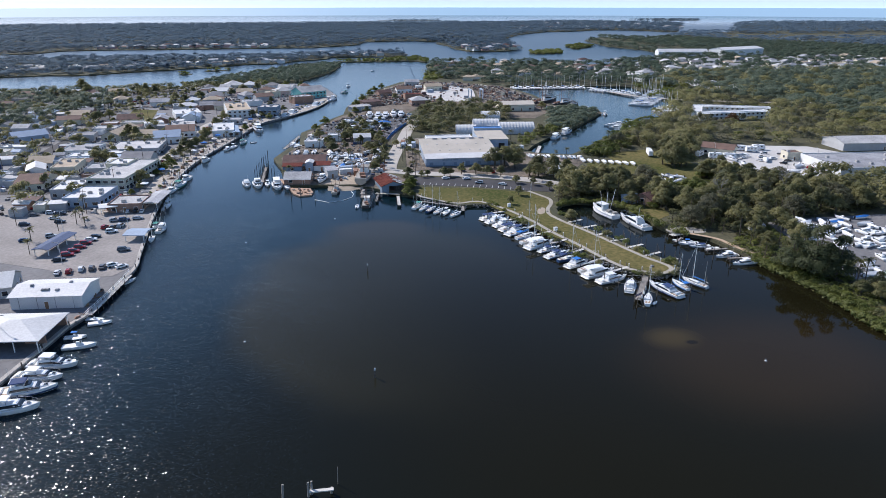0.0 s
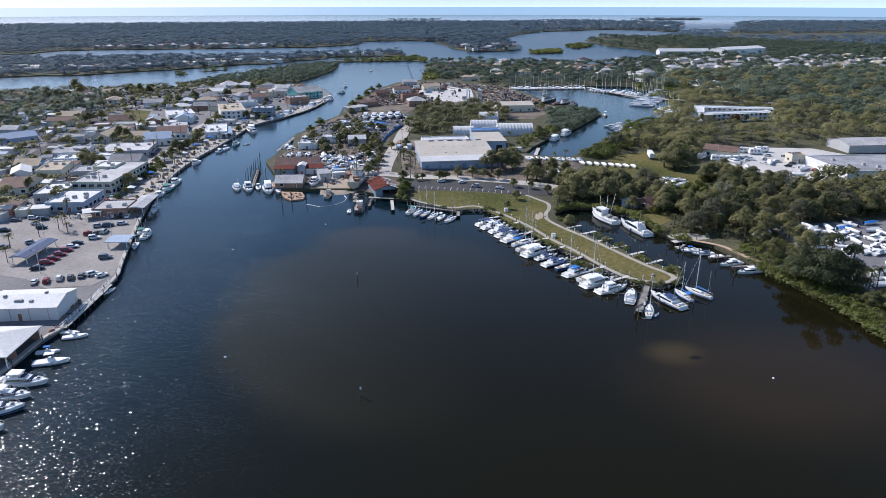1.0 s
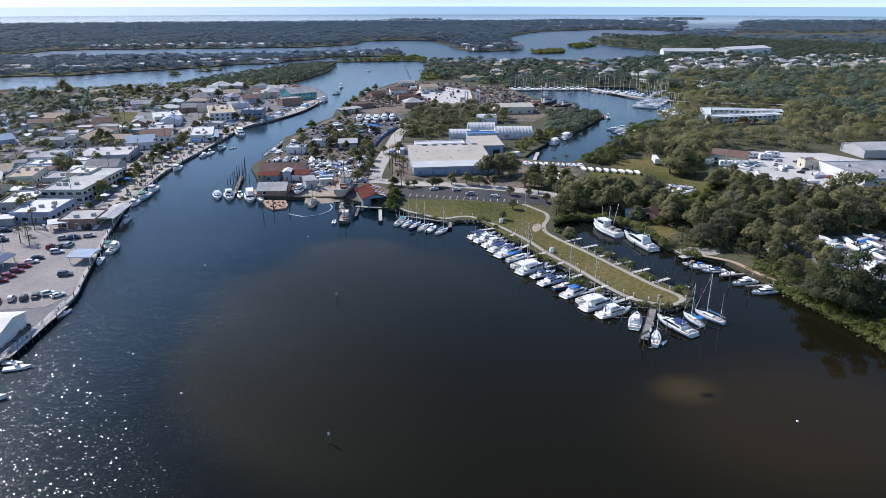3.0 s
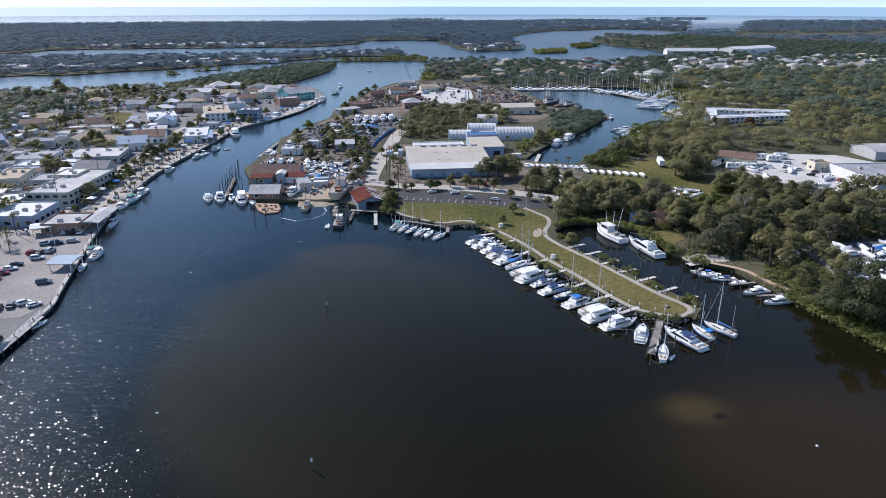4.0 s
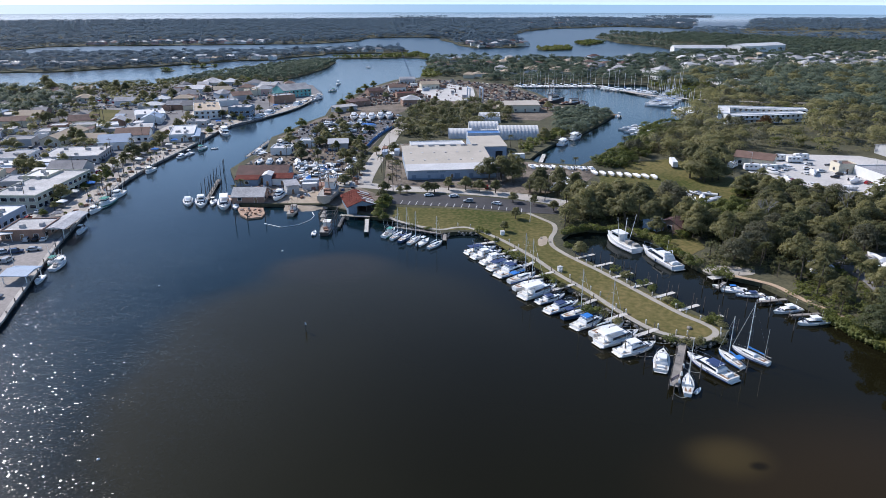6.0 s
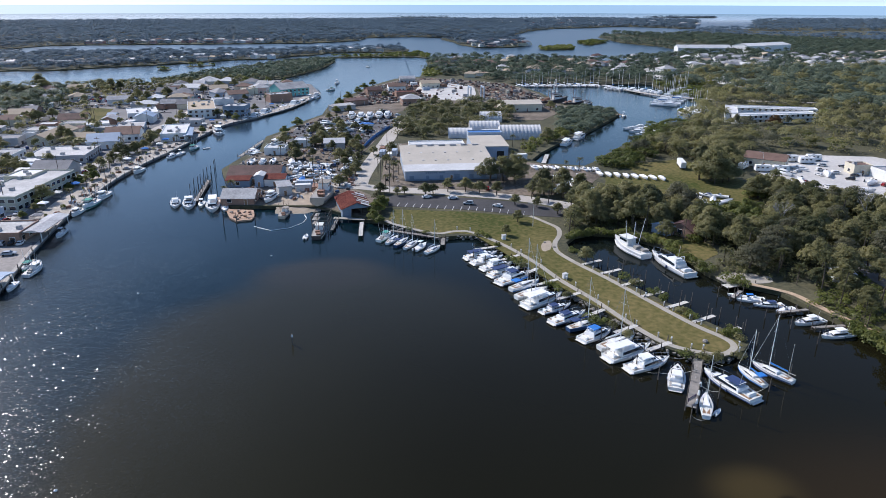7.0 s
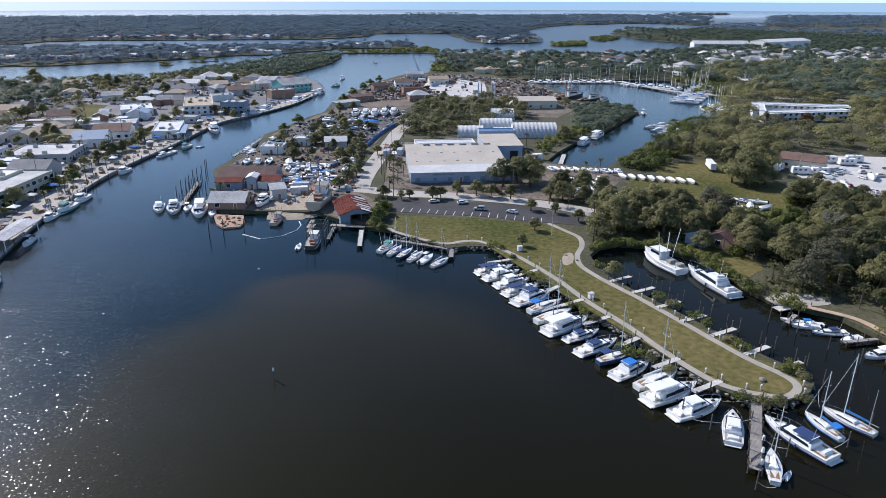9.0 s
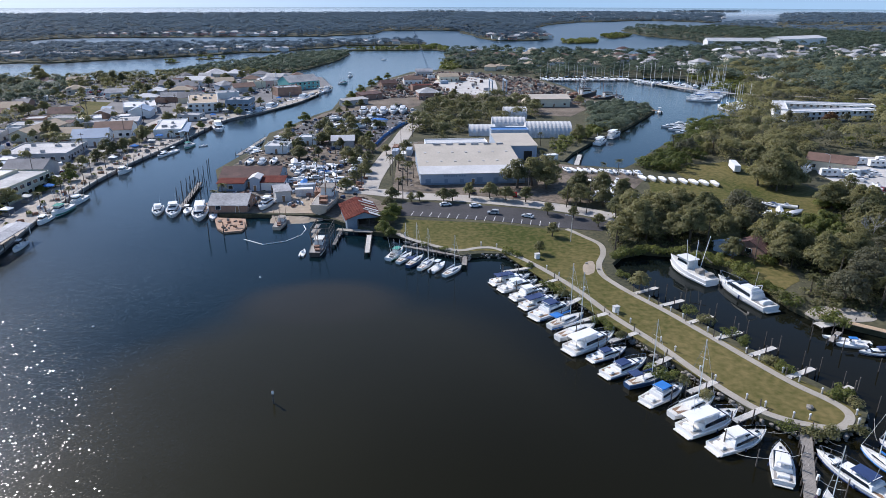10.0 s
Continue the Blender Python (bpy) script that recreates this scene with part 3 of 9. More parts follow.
def palm(seed, height=7.0):
    rng = np.random.default_rng(seed)
    tree = new("palm_tree")
    bm = bmesh.new()
    lean = Vector((rng.uniform(-0.6, 0.6), rng.uniform(-0.6, 0.6), 0))
    last = Vector((0, 0, -0.2))
    for i in range(4):
        nxt = lean * ((i + 1) / 4) ** 2 + Vector((0, 0, height * (i + 1) / 4))
        tube(bm, last, nxt, 0.19 - 0.012 * i, 0.18 - 0.012 * i, 6)
        last = nxt
    part("trunk", bm, BARK, tree)
    cs, ns, ss = [], [], []
    for i in range(26):
        a, up = rng.uniform(0, 2 * math.pi), rng.uniform(-0.5, 1.1)
        for j in range(9):
            s = (j + 1) / 9 * rng.uniform(1.7, 2.2)
            drop = up * s - 0.42 * s * s
            c = last + Vector((math.cos(a) * s, math.sin(a) * s, drop + 0.2))
            cs.append(c)
            ns.append((rng.uniform(-0.4, 0.4) - 0.3 * math.cos(a), rng.uniform(-0.4, 0.4) - 0.3 * math.sin(a), 1.0))
            ss.append(0.30)
    p, f = leaf_quads(np.array(cs), np.array(ns), np.array(ss), rng)
    crown = new("crown", quads_mesh("crown", p, f, PALMLEAF))
    crown.parent = tree
    return tree


def shrub(seed, material=None):
    rng = np.random.default_rng(seed)
    blobs = [(rng.uniform(-1.2, 1.2), rng.uniform(-1.2, 1.2), rng.uniform(0.5, 1.3), rng.uniform(0.8, 1.4), rng.uniform(0.8, 1.4), rng.uniform(0.7, 1.1)) for _ in range(6)]
    c, nor = crown_points(blobs, 420, rng, -0.2)
    p, f = leaf_quads(c, nor, rng.uniform(0.12, 0.26, 420), rng)
    return new("shrub", quads_mesh("shrub", p, f, material or MANGLEAF))


def inside(x, y, poly):
    r = np.zeros(len(x), bool)
    px, py = zip(*poly)
    j = len(poly) - 1
    for i in range(len(poly)):
        with np.errstate(divide="ignore", invalid="ignore"):
            c = ((py[i] > y) != (py[j] > y)) & (x < (px[j] - px[i]) * (y - py[i]) / (py[j] - py[i]) + px[i])
        r ^= c
        j = i
    return r


def scatter(poly, gap, seed, keep=1.0):
    """Uneven places inside an outline, about gap metres apart."""
    rng = np.random.default_rng(seed)
    xs, ys = [q[0] for q in poly], [q[1] for q in poly]
    gx, gy = np.meshgrid(np.arange(min(xs), max(xs), gap), np.arange(min(ys), max(ys), gap))
    gx, gy = gx.ravel() + rng.uniform(-0.45, 0.45, gx.size) * gap, gy.ravel() + rng.uniform(-0.45, 0.45, gy.size) * gap
    ok = inside(gx, gy, poly) & (rng.uniform(size=gx.size) < keep)
    return np.stack([gx[ok], gy[ok]], 1)


BUILT = []   # footprints (x, y, radius) that trees and filling houses keep clear of


def clear_of(pts, extra=0.0):
    if not BUILT:
        return pts
    b = np.array(BUILT)
    d = np.hypot(pts[:, None, 0] - b[None, :, 0], pts[:, None, 1] - b[None, :, 1])
    return pts[(d > b[None, :, 2] + extra).all(1)]


def woods(name, pts, leaves, leaf, r, h, seed, material, label, z=1.0, up=0.3, rough=0.3):
    """A whole wood as one mesh: at each place a crown of several lumps of leaf clumps, down to the ground."""
    rng = np.random.default_rng(seed)
    # nothing stands behind the eastern and western limits of the place
    pts = pts[(pts[:, 0] < 0.96 * pts[:, 1] + 55) & (pts[:, 0] > -0.58 * pts[:, 1] - 70)]
    k, lumps = len(pts), 7
    rad, hei = rng.uniform(*r, k), rng.uniform(*h, k)
    a, q = rng.uniform(0, 2 * math.pi, (k, lumps)), np.sqrt(rng.uniform(0.02, 0.62, (k, lumps)))
    lx, ly = q * np.cos(a), q * np.sin(a)
    lz = 0.38 + 0.40 * np.sqrt(1 - q * q) * rng.uniform(0.75, 1.1, (k, lumps))
    lr = rng.uniform(0.34, 0.52, (k, lumps))
    i = np.repeat(np.arange(k), leaves)
    n = len(i)
    m = rng.integers(0, lumps, n)
    d = rng.normal(size=(n, 3))
    d /= np.linalg.norm(d, axis=1, keepdims=True)
    d[:, 2] = np.where(d[:, 2] < -0.25, -d[:, 2], d[:, 2])
    f = rng.uniform(0.8, 1.06, n) * lr[i, m]
    ox, oy, oz = lx[i, m] + d[:, 0] * f, ly[i, m] + d[:, 1] * f, lz[i, m] + d[:, 2] * f * 0.55
    skirt = rng.uniform(size=n) < 0.14
    oz[skirt] = rng.uniform(0.02, 0.4, skirt.sum())
    c = np.stack([pts[i, 0] + ox * rad[i], pts[i, 1] + oy * rad[i], z + hei[i] * np.maximum(oz, 0.02)], 1)
    whole = np.stack([ox, oy, oz * 0.9], 1)
    p, q = leaf_quads(c, 0.6 * d + 0.6 * whole + rng.normal(size=(n, 3)) * rough + np.array([0, 0, up]), rng.uniform(0.65, 1.35, n) * leaf, rng)
    ob = new(name, quads_mesh(name, p, q, material))
    return tagged(ob, label, "trees", kind="stuff")


# ---- boats: bow towards +X, waterline at z = 0, built 10 m long ----
def hull_loft(L, B, F, draft=0.5, fine=2.0, stern=0.88, sheer=0.35):
    bm = bmesh.new()
    rows, n = [], 14
    for i in range(n + 1):
        u = i / n
        b = B / 2 * (stern + (1 - stern) * min(1, u / 0.35)) * (1 - max(0, (u - 0.42) / 0.58) ** fine)
        b = max(b, 0.02)
        f = F * (1 + sheer * u * u)
        x = -L / 2 + L * u
        rake = 0.10 * L * max(0, (u - 0.75) / 0.25) ** 2
        rows.append([bm.verts.new(p) for p in ((x - rake, 0, -draft * (1 - 0.6 * u * u)), (x - rake * 0.8, b * 0.72, -draft * 0.35), (x - rake * 0.35, b * 0.93, f * 0.35), (x, b, f), (x, b - min(0.14, b * 0.5), f + 0.05))])
    for a, c in zip(rows, rows[1:]):
        for j in range(4):
            bm.faces.new((a[j], c[j], c[j + 1], a[j + 1]))
    # mirror to the other side
    geom = bm.verts[:] + bm.edges[:] + bm.faces[:]
    dup = bmesh.ops.duplicate(bm, geom=geom)["geom"]
    dv = [g for g in dup if isinstance(g, bmesh.types.BMVert)]
    df = [g for g in dup if isinstance(g, bmesh.types.BMFace)]
    for v in dv:
        v.co.y = -v.co.y
    bmesh.ops.reverse_faces(bm, faces=df)
    bmesh.ops.remove_doubles(bm, verts=bm.verts[:], dist=0.012)
    bm.verts.ensure_lookup_table()
    # transom
    back = sorted([v for v in bm.verts if abs(v.co.x + L / 2) < 1e-4], key=lambda v: math.atan2(v.co.y, v.co.z - F * 0.4))
    if len(back) > 2:
        bm.faces.new(back)
    return bm


def deck_loft(L, B, F, fine=2.0, stern=0.88, sheer=0.35, x0=0.0, x1=1.0, drop=0.02, inset=0.12):
    bm = bmesh.new()
    rows, n = [], 12
    for i in range(n + 1):
        u = x0 + (x1 - x0) * i / n
        b = B / 2 * (stern + (1 - stern) * min(1, u / 0.35)) * (1 - max(0, (u - 0.42) / 0.58) ** fine) - inset
        b = max(b, 0.012)
        f = F * (1 + sheer * u * u) - drop
        x = -L / 2 + L * u
        rows.append([bm.verts.new(p) for p in ((x, -b, f), (x, 0, f + 0.06 * b), (x, b, f))])
    for a, c in zip(rows, rows[1:]):
        for j in range(2):
            bm.faces.new((a[j], c[j], c[j + 1], a[j + 1]))
    return bm


def house(bm, x0, x1, w0, w1, z0, z1, front=0.5, back=0.1, side=0.12):
    """A cabin: wider below, its front and back raked, edges eased."""
    a = [(x0, -w0 / 2, z0), (x1, -w1 / 2, z0), (x1, w1 / 2, z0), (x0, w0 / 2, z0)]
    b = [(x0 + back, -w0 / 2 + side, z1), (x1 - front, -w1 / 2 + side, z1), (x1 - front, w1 / 2 - side, z1), (x0 + back, w0 / 2 - side, z1)]
    lo, hi = [bm.verts.new(p) for p in a], [bm.verts.new(p) for p in b]
    fs = [bm.faces.new(hi)]
    for i in range(4):
        fs.append(bm.faces.new((lo[i], lo[(i + 1) % 4], hi[(i + 1) % 4], hi[i])))
    bmesh.ops.recalc_face_normals(bm, faces=fs)
    es = list({e for f in fs[:1] for e in f.edges})
    bmesh.ops.bevel(bm, geom=es, offset=0.07, segments=2, affect="EDGES")


def rail(bm, pts, h=0.65, r=0.025, mid=False):
    for p, q in zip(pts, pts[1:]):
        tube(bm, Vector(p) + Vector((0, 0, h)), Vector(q) + Vector((0, 0, h)), r, sides=4)
    for p in pts:
        tube(bm, p, Vector(p) + Vector((0, 0, h)), r, sides=4)


def boat_base(name, B, F, hullmat, stripe, deckmat=None, fine=2.0, stern=0.88, sheer=0.35, L=10.0):
    boat = new(name)
    part("hull", hull_loft(L, B, F, fine=fine, stern=stern, sheer=sheer), hullmat, boat)
    part("deck", deck_loft(L, B, F, fine=fine, stern=stern, sheer=sheer), deckmat or DECK, boat)
    if stripe is not None:
        bm = hull_loft(L * 1.004, B * 1.012, F * 0.42, draft=0.12, fine=fine, stern=stern, sheer=sheer)
        bmesh.ops.delete(bm, geom=[v for v in bm.verts if v.co.z < F * 0.10], context="VERTS")
        part("stripe", bm, stripe, boat)
    return boat


def motor_cruiser(fly=True, top=None, stripe=None, hullmat=None, B=3.75, F=0.8, name="motor_cruiser", aft=0.0, hi=0.76, cover=None):
    boat = boat_base(name, B, F, hullmat or GEL, stripe)
    bm = bmesh.new()
    box(bm, -4.7, -B * 0.36, F - 0.25, -2.6 + aft, B * 0.36, F + 0.03)
    part("cockpit", bm, TEAK if stripe else SOLE, boat)
    bm = bmesh.new()
    house(bm, -2.7 + aft, 2.6, B * 0.78, B * 0.55, F, F + 0.95 * hi, 1.1, 0.1, 0.15)
    house(bm, 1.2, 4.0, B * 0.5, B * 0.2, F + 0.05, F + 0.38, 0.6, 0.0, 0.1)
    cabin = part("cabin", bm, GEL, boat)
    bm = bmesh.new()
    house(bm, -2.3 + aft, 2.30, B * 0.765, B * 0.62, F + 0.36 * hi, F + 0.84 * hi, 0.40, 0.05, 0.05)
    part("window_band", bm, GLASS, cabin, "dark tinted cabin windows")
    if fly:
        bm = bmesh.new()
        house(bm, -2.4 + aft, 1.0, B * 0.66, B * 0.5, F + 0.95 * hi, F + 1.4 * hi, 0.5, 0.0, 0.06)
        box(bm, -2.0 + aft, -B * 0.2, F + 1.4 * hi, -1.3 + aft, B * 0.2, F + 1.75 * hi)
        bridge = part("flybridge", bm, GEL, boat)
        bm = bmesh.new()
        house(bm, -0.1, 0.95, B * 0.52, B * 0.42, F + 1.35 * hi, F + 1.65 * hi, 0.35, 0.4, 0.05)
        part("windscreen", bm, GLASS, bridge)
    if top is not None:
        z = F + (2.15 if fly else 1.75) * hi
        x0 = cover if cover is not None else -2.4 + aft
        bm = bmesh.new()
        house(bm, x0, 0.3, B * 0.62, B * 0.58, z, z + 0.12, 0.1, 0.1, 0.06)
        shade = part("canopy", bm, top, boat)
        bm = bmesh.new()
        for x in (x0 + 0.2, 0.0):
            for y in (-B * 0.27, B * 0.27):
                tube(bm, (x, y, F + 0.6), (x, y, z + 0.03), 0.035, sides=4)
        part("canopy_frame", bm, STEEL, shade)
    bm = bmesh.new()
    rail(bm, [(0.6, -B * 0.44, F + 0.1), (2.2, -B * 0.38, F + 0.18), (3.6, -B * 0.2, F + 0.28), (4.7, 0, F + 0.36), (3.6, B * 0.2, F + 0.28), (2.2, B * 0.38, F + 0.18), (0.6, B * 0.44, F + 0.1)])
    part("bow_rail", bm, STEEL, boat)
    bm = bmesh.new()
    zt = F + (1.9 if fly else 1.35) * hi
    for s in (-1, 1):
        tube(bm, (-2.0 + aft, s * B * 0.3, F + 0.8 * hi), (-2.3 + aft, s * B * 0.24, zt + 0.3), 0.06, sides=4)
    tube(bm, (-2.3 + aft, -B * 0.24, zt + 0.3), (-2.3 + aft, B * 0.24, zt + 0.3), 0.06, sides=4)
    tube(bm, (-2.3 + aft, B * 0.18, zt + 0.3), (-2.6 + aft, B * 0.2, zt + 2.4), 0.025, sides=3)
    part("radar_arch", bm, WHITE, boat)
    for s in (-1, 1):
        bm = bmesh.new()
        tube(bm, (-1.0, s * (B / 2 + 0.1), F * 0.35), (-1.0, s * (B / 2 + 0.1), F * 0.95), 0.11, sides=6)
        part("fender", bm, NAVY, boat)
    for x in (3.1,):
        bm = bmesh.new()
        house(bm, x - 0.28, x + 0.28, 0.5, 0.5, F + 0.26 - 0.1 * (3.1 - x), F + 0.46 - 0.1 * (3.1 - x) + 0.1, 0.03, 0.03, 0.03)
        part("deck_hatch", bm, GLASS, boat)
    bm = bmesh.new()
    house(bm, -4.4, -3.7, B * 0.5, B * 0.5, F, F + 0.4, 0.05, 0.1, 0.05)
    part("bench", bm, WHITE, boat)
    bm = bmesh.new()
    box(bm, -5.55, -B * 0.36, 0.18, -4.98, B * 0.36, 0.28)
    part("swim_platform", bm, DECK, boat)
    return boat


def sail_boat(cover=None, hullmat=None, stripe=None, tall=12.5, bimini=None, mizzen=False, name="sailing_boat"):
    B, F = 3.0, 0.95
    boat = boat_base(name, B, F, hullmat or GEL, stripe, stern=0.62, fine=1.9, sheer=0.28)
    bm = bmesh.new()
    house(bm, -1.6, 2.6, 1.9, 1.1, F, F + 0.5, 0.7, 0.1, 0.14)
    cabin = part("cabin", bm, GEL, boat)
    bm = bmesh.new()
    house(bm, -1.3, 2.0, 1.84, 1.30, F + 0.17, F + 0.36, 0.1, 0.05, 0.02)
    part("window_band", bm, GLASS, cabin)
    bm = bmesh.new()
    box(bm, -4.1, -0.75, F - 0.2, -1.7, 0.75, F + 0.04)
    part("cockpit", bm, TEAK, boat)
    bm = bmesh.new()
    tube(bm, (0.9, 0, F + 0.4), (0.85, 0, F + tall), 0.105, 0.075, 6)
    for z in (0.42, 0.72):
        tube(bm, (0.88, -0.75, F + tall * z), (0.88, 0.75, F + tall * z), 0.03, sides=4)
    mast = part("mast", bm, WHITE, boat)
    bm = bmesh.new()
    tube(bm, (0.9, 0, F + 1.45), (-3.6, 0, F + 1.35), 0.06, sides=6)
    part("boom", bm, ALU, mast)
    bm = bmesh.new()
    tube(bm, (0.7, 0, F + 1.68), (-3.4, 0, F + 1.55), 0.2, 0.13, 8)
    part("sail_cover", bm, cover or BLUEC, boat)
    bm = bmesh.new()
    tube(bm, (4.85, 0, F + 0.3), (0.86, 0, F + tall * 0.97), 0.035, 0.022, 5)
    part("furled_jib", bm, WHITE, boat)
    bm = bmesh.new()
    tube(bm, (-4.9, 0, F), (0.86, 0, F + tall), 0.009, sides=3)
    for s in (-1, 1):
        tube(bm, (0.7, s * 1.35, F), (0.88, s * 0.75, F + tall * 0.72), 0.009, sides=3)
        tube(bm, (0.88, s * 0.75, F + tall * 0.72), (0.86, 0, F + tall), 0.009, sides=3)
    part("rigging", bm, STEEL, boat)
    if mizzen:
        bm = bmesh.new()
        tube(bm, (-3.6, 0, F), (-3.65, 0, F + tall * 0.62), 0.07, 0.05, 6)
        tube(bm, (-3.6, 0, F + 1.3), (-5.2, 0, F + 1.3), 0.05, sides=5)
        part("mizzen_mast", bm, ALU, boat)
    if bimini is not None:
        bm = bmesh.new()
        house(bm, -4.2, -1.9, 2.2, 2.2, F + 1.75, F + 1.9, 0.15, 0.15, 0.1)
        part("canopy", bm, bimini, boat)
        bm = bmesh.new()
        for x in (-4.0, -2.1):
            for y in (-1.0, 1.0):
                tube(bm, (x, y, F), (x, y, F + 1.8), 0.025, sides=4)
        part("canopy_frame", bm, STEEL, boat)
    bm = bmesh.new()
    for s in (-1, 1):
        rail(bm, [(-4.6, s * 0.95, F), (-2.0, s * 1.38, F + 0.03), (0.8, s * 1.4, F + 0.06), (3.0, s * 0.95, F + 0.14), (4.8, s * 0.06, F + 0.28)], 0.6, 0.018)
    part("guard_rail", bm, STEEL, boat)
    return boat


def open_boat(top=None, cover=None, name="open_motorboat", hullmat=None):
    B, F = 3.3, 0.95
    boat = boat_base(name, B, F, hullmat or GEL, None, WHITE)
    if cover is not None:
        bm = deck_loft(10, B * 1.03, F, drop=-0.12, inset=0.0)
        for v in bm.verts:
            if abs(v.co.y) < 1e-3:
                v.co.z += 0.75 * (1 - (v.co.x / 5.2) ** 2)
        part("cover", bm, cover, boat)
    else:
        bm = bmesh.new()
        box(bm, -4.4, -B * 0.36, F - 0.2, 2.6, B * 0.36, F + 0.06)
        part("cockpit", bm, DECK, boat)
        bm = bmesh.new()
        house(bm, -0.9, 0.9, 1.2, 1.0, F, F + 1.1, 0.3, 0.05, 0.08)
        part("console", bm, GEL, boat)
        bm = bmesh.new()
        house(bm, 0.2, 0.75, 1.05, 0.95, F + 1.05, F + 1.5, 0.3, 0.1, 0.04)
        part("windscreen", bm, GLASS, boat)
        if top is not None:
            bm = bmesh.new()
            house(bm, -1.7, 1.1, 2.0, 1.8, F + 2.3, F + 2.42, 0.2, 0.1, 0.08)
            part("canopy", bm, top, boat)
            bm = bmesh.new()
            for x in (-1.3, 0.6):
                for y in (-0.75, 0.75):
                    tube(bm, (x, y, F), (x, y, F + 2.32), 0.04, sides=4)
            part("canopy_frame", bm, STEEL, boat)
    bm = bmesh.new()
    house(bm, -5.7, -5.0, 0.6, 0.6, 0.0, F + 0.75, 0.1, 0.05, 0.06)
    part("outboard_motor", bm, BLACKR, boat)
    return boat


def trawl_boat(hullmat, trim, name="fishing_trawler"):
    """A working boat with a wheelhouse forward, a mast and two raised outriggers."""
    B, F = 3.4, 1.05
    pale = hullmat.name == GEL.name
    boat = boat_base(name, B, F, hullmat, trim, DECK if pale else SOLE, sheer=0.75, stern=0.8)
    rig = WHITE if pale else RUSTY
    bm = bmesh.new()
    house(bm, -0.4, 2.4, 2.0, 1.7, F + 0.1, F + 1.6, 0.25, 0.0, 0.1)
    cabin = part("wheelhouse", bm, WHITE, boat)
    bm = bmesh.new()
    house(bm, -0.2, 2.34, 1.93, 1.72, F + 0.85, F + 1.3, 0.1, 0.0, 0.03)
    part("window_band", bm, GLASS, cabin)
    bm = bmesh.new()
    box(bm, -0.6, -1.1, F + 1.6, 2.4, 1.1, F + 1.7)
    part("wheelhouse_roof", bm, trim or WHITE, boat)
    bm = bmesh.new()
    tube(bm, (-0.7, 0, F), (-0.9, 0, F + 5.2), 0.09, 0.06, 6)
    part("mast", bm, rig, boat)
    for s in (-1, 1):
        bm = bmesh.new()
        tube(bm, (-0.7, s * 1.3, F + 0.2), (-0.9, s * 2.3, F + 5.6), 0.06, 0.04, 5)
        part("outrigger", bm, rig, boat)
    bm = bmesh.new()
    tube(bm, (-0.8, 0, F + 3.6), (-4.4, 0, F + 2.6), 0.07, sides=5)
    for s in (-1, 1):
        tube(bm, (-0.9, 0, F + 5.1), (-4.7, s * 1.2, F + 0.2), 0.025, sides=3)
        tube(bm, (-0.9, 0, F + 5.1), (4.6, 0, F + 0.8), 0.025, sides=3)
    part("rigging", bm, PILE, boat)
    bm = bmesh.new()
    box(bm, -2.6, -0.6, F, -1.6, 0.6, F + 0.7)
    box(bm, -4.2, -1.1, F, -3.2, 0.1, F + 0.5)
    part("winch", bm, SOLE if pale else RUSTY, boat)
    return boat


def far_motorboat(name="motor_yacht"):
    """The same kind of cruiser, with the few parts that show from afar."""
    boat = new(name)
    part("hull", hull_loft(10, 3.5, 0.9), GEL, boat)
    bm = deck_loft(10, 3.5, 0.9)
    house(bm, -2.7, 2.8, 2.6, 1.8, 0.9, 1.75, 1.1, 0.1, 0.15)
    house(bm, -2.4, 1.0, 2.2, 1.7, 1.75, 2.1, 0.5, 0.0, 0.06)
    cabin = part("cabin", bm, WHITE, boat)
    bm = bmesh.new()
    house(bm, -2.3, 2.4, 2.55, 2.0, 1.25, 1.58, 0.45, 0.05, 0.05)
    part("window_band", bm, GLASS, cabin)
    return boat


def far_sailboat(cover, name="sailing_yacht"):
    boat = new(name)
    part("hull", hull_loft(10, 3.0, 0.95, stern=0.62, fine=1.9, sheer=0.28), GEL, boat)
    bm = deck_loft(10, 3.0, 0.95, stern=0.62, fine=1.9, sheer=0.28)
    house(bm, -1.6, 2.6, 1.9, 1.1, 0.95, 1.5, 0.7, 0.1, 0.14)
    part("cabin", bm, WHITE, boat)
    bm = bmesh.new()
    tube(bm, (0.9, 0, 1.3), (0.85, 0, 12.0), 0.10, 0.07, 6)
    mast = part("mast", bm, WHITE, boat)
    bm = bmesh.new()
    tube(bm, (0.7, 0, 2.6), (-3.4, 0, 2.5), 0.2, 0.13, 7)
    part("sail_cover", bm, cover, mast)
    return boat


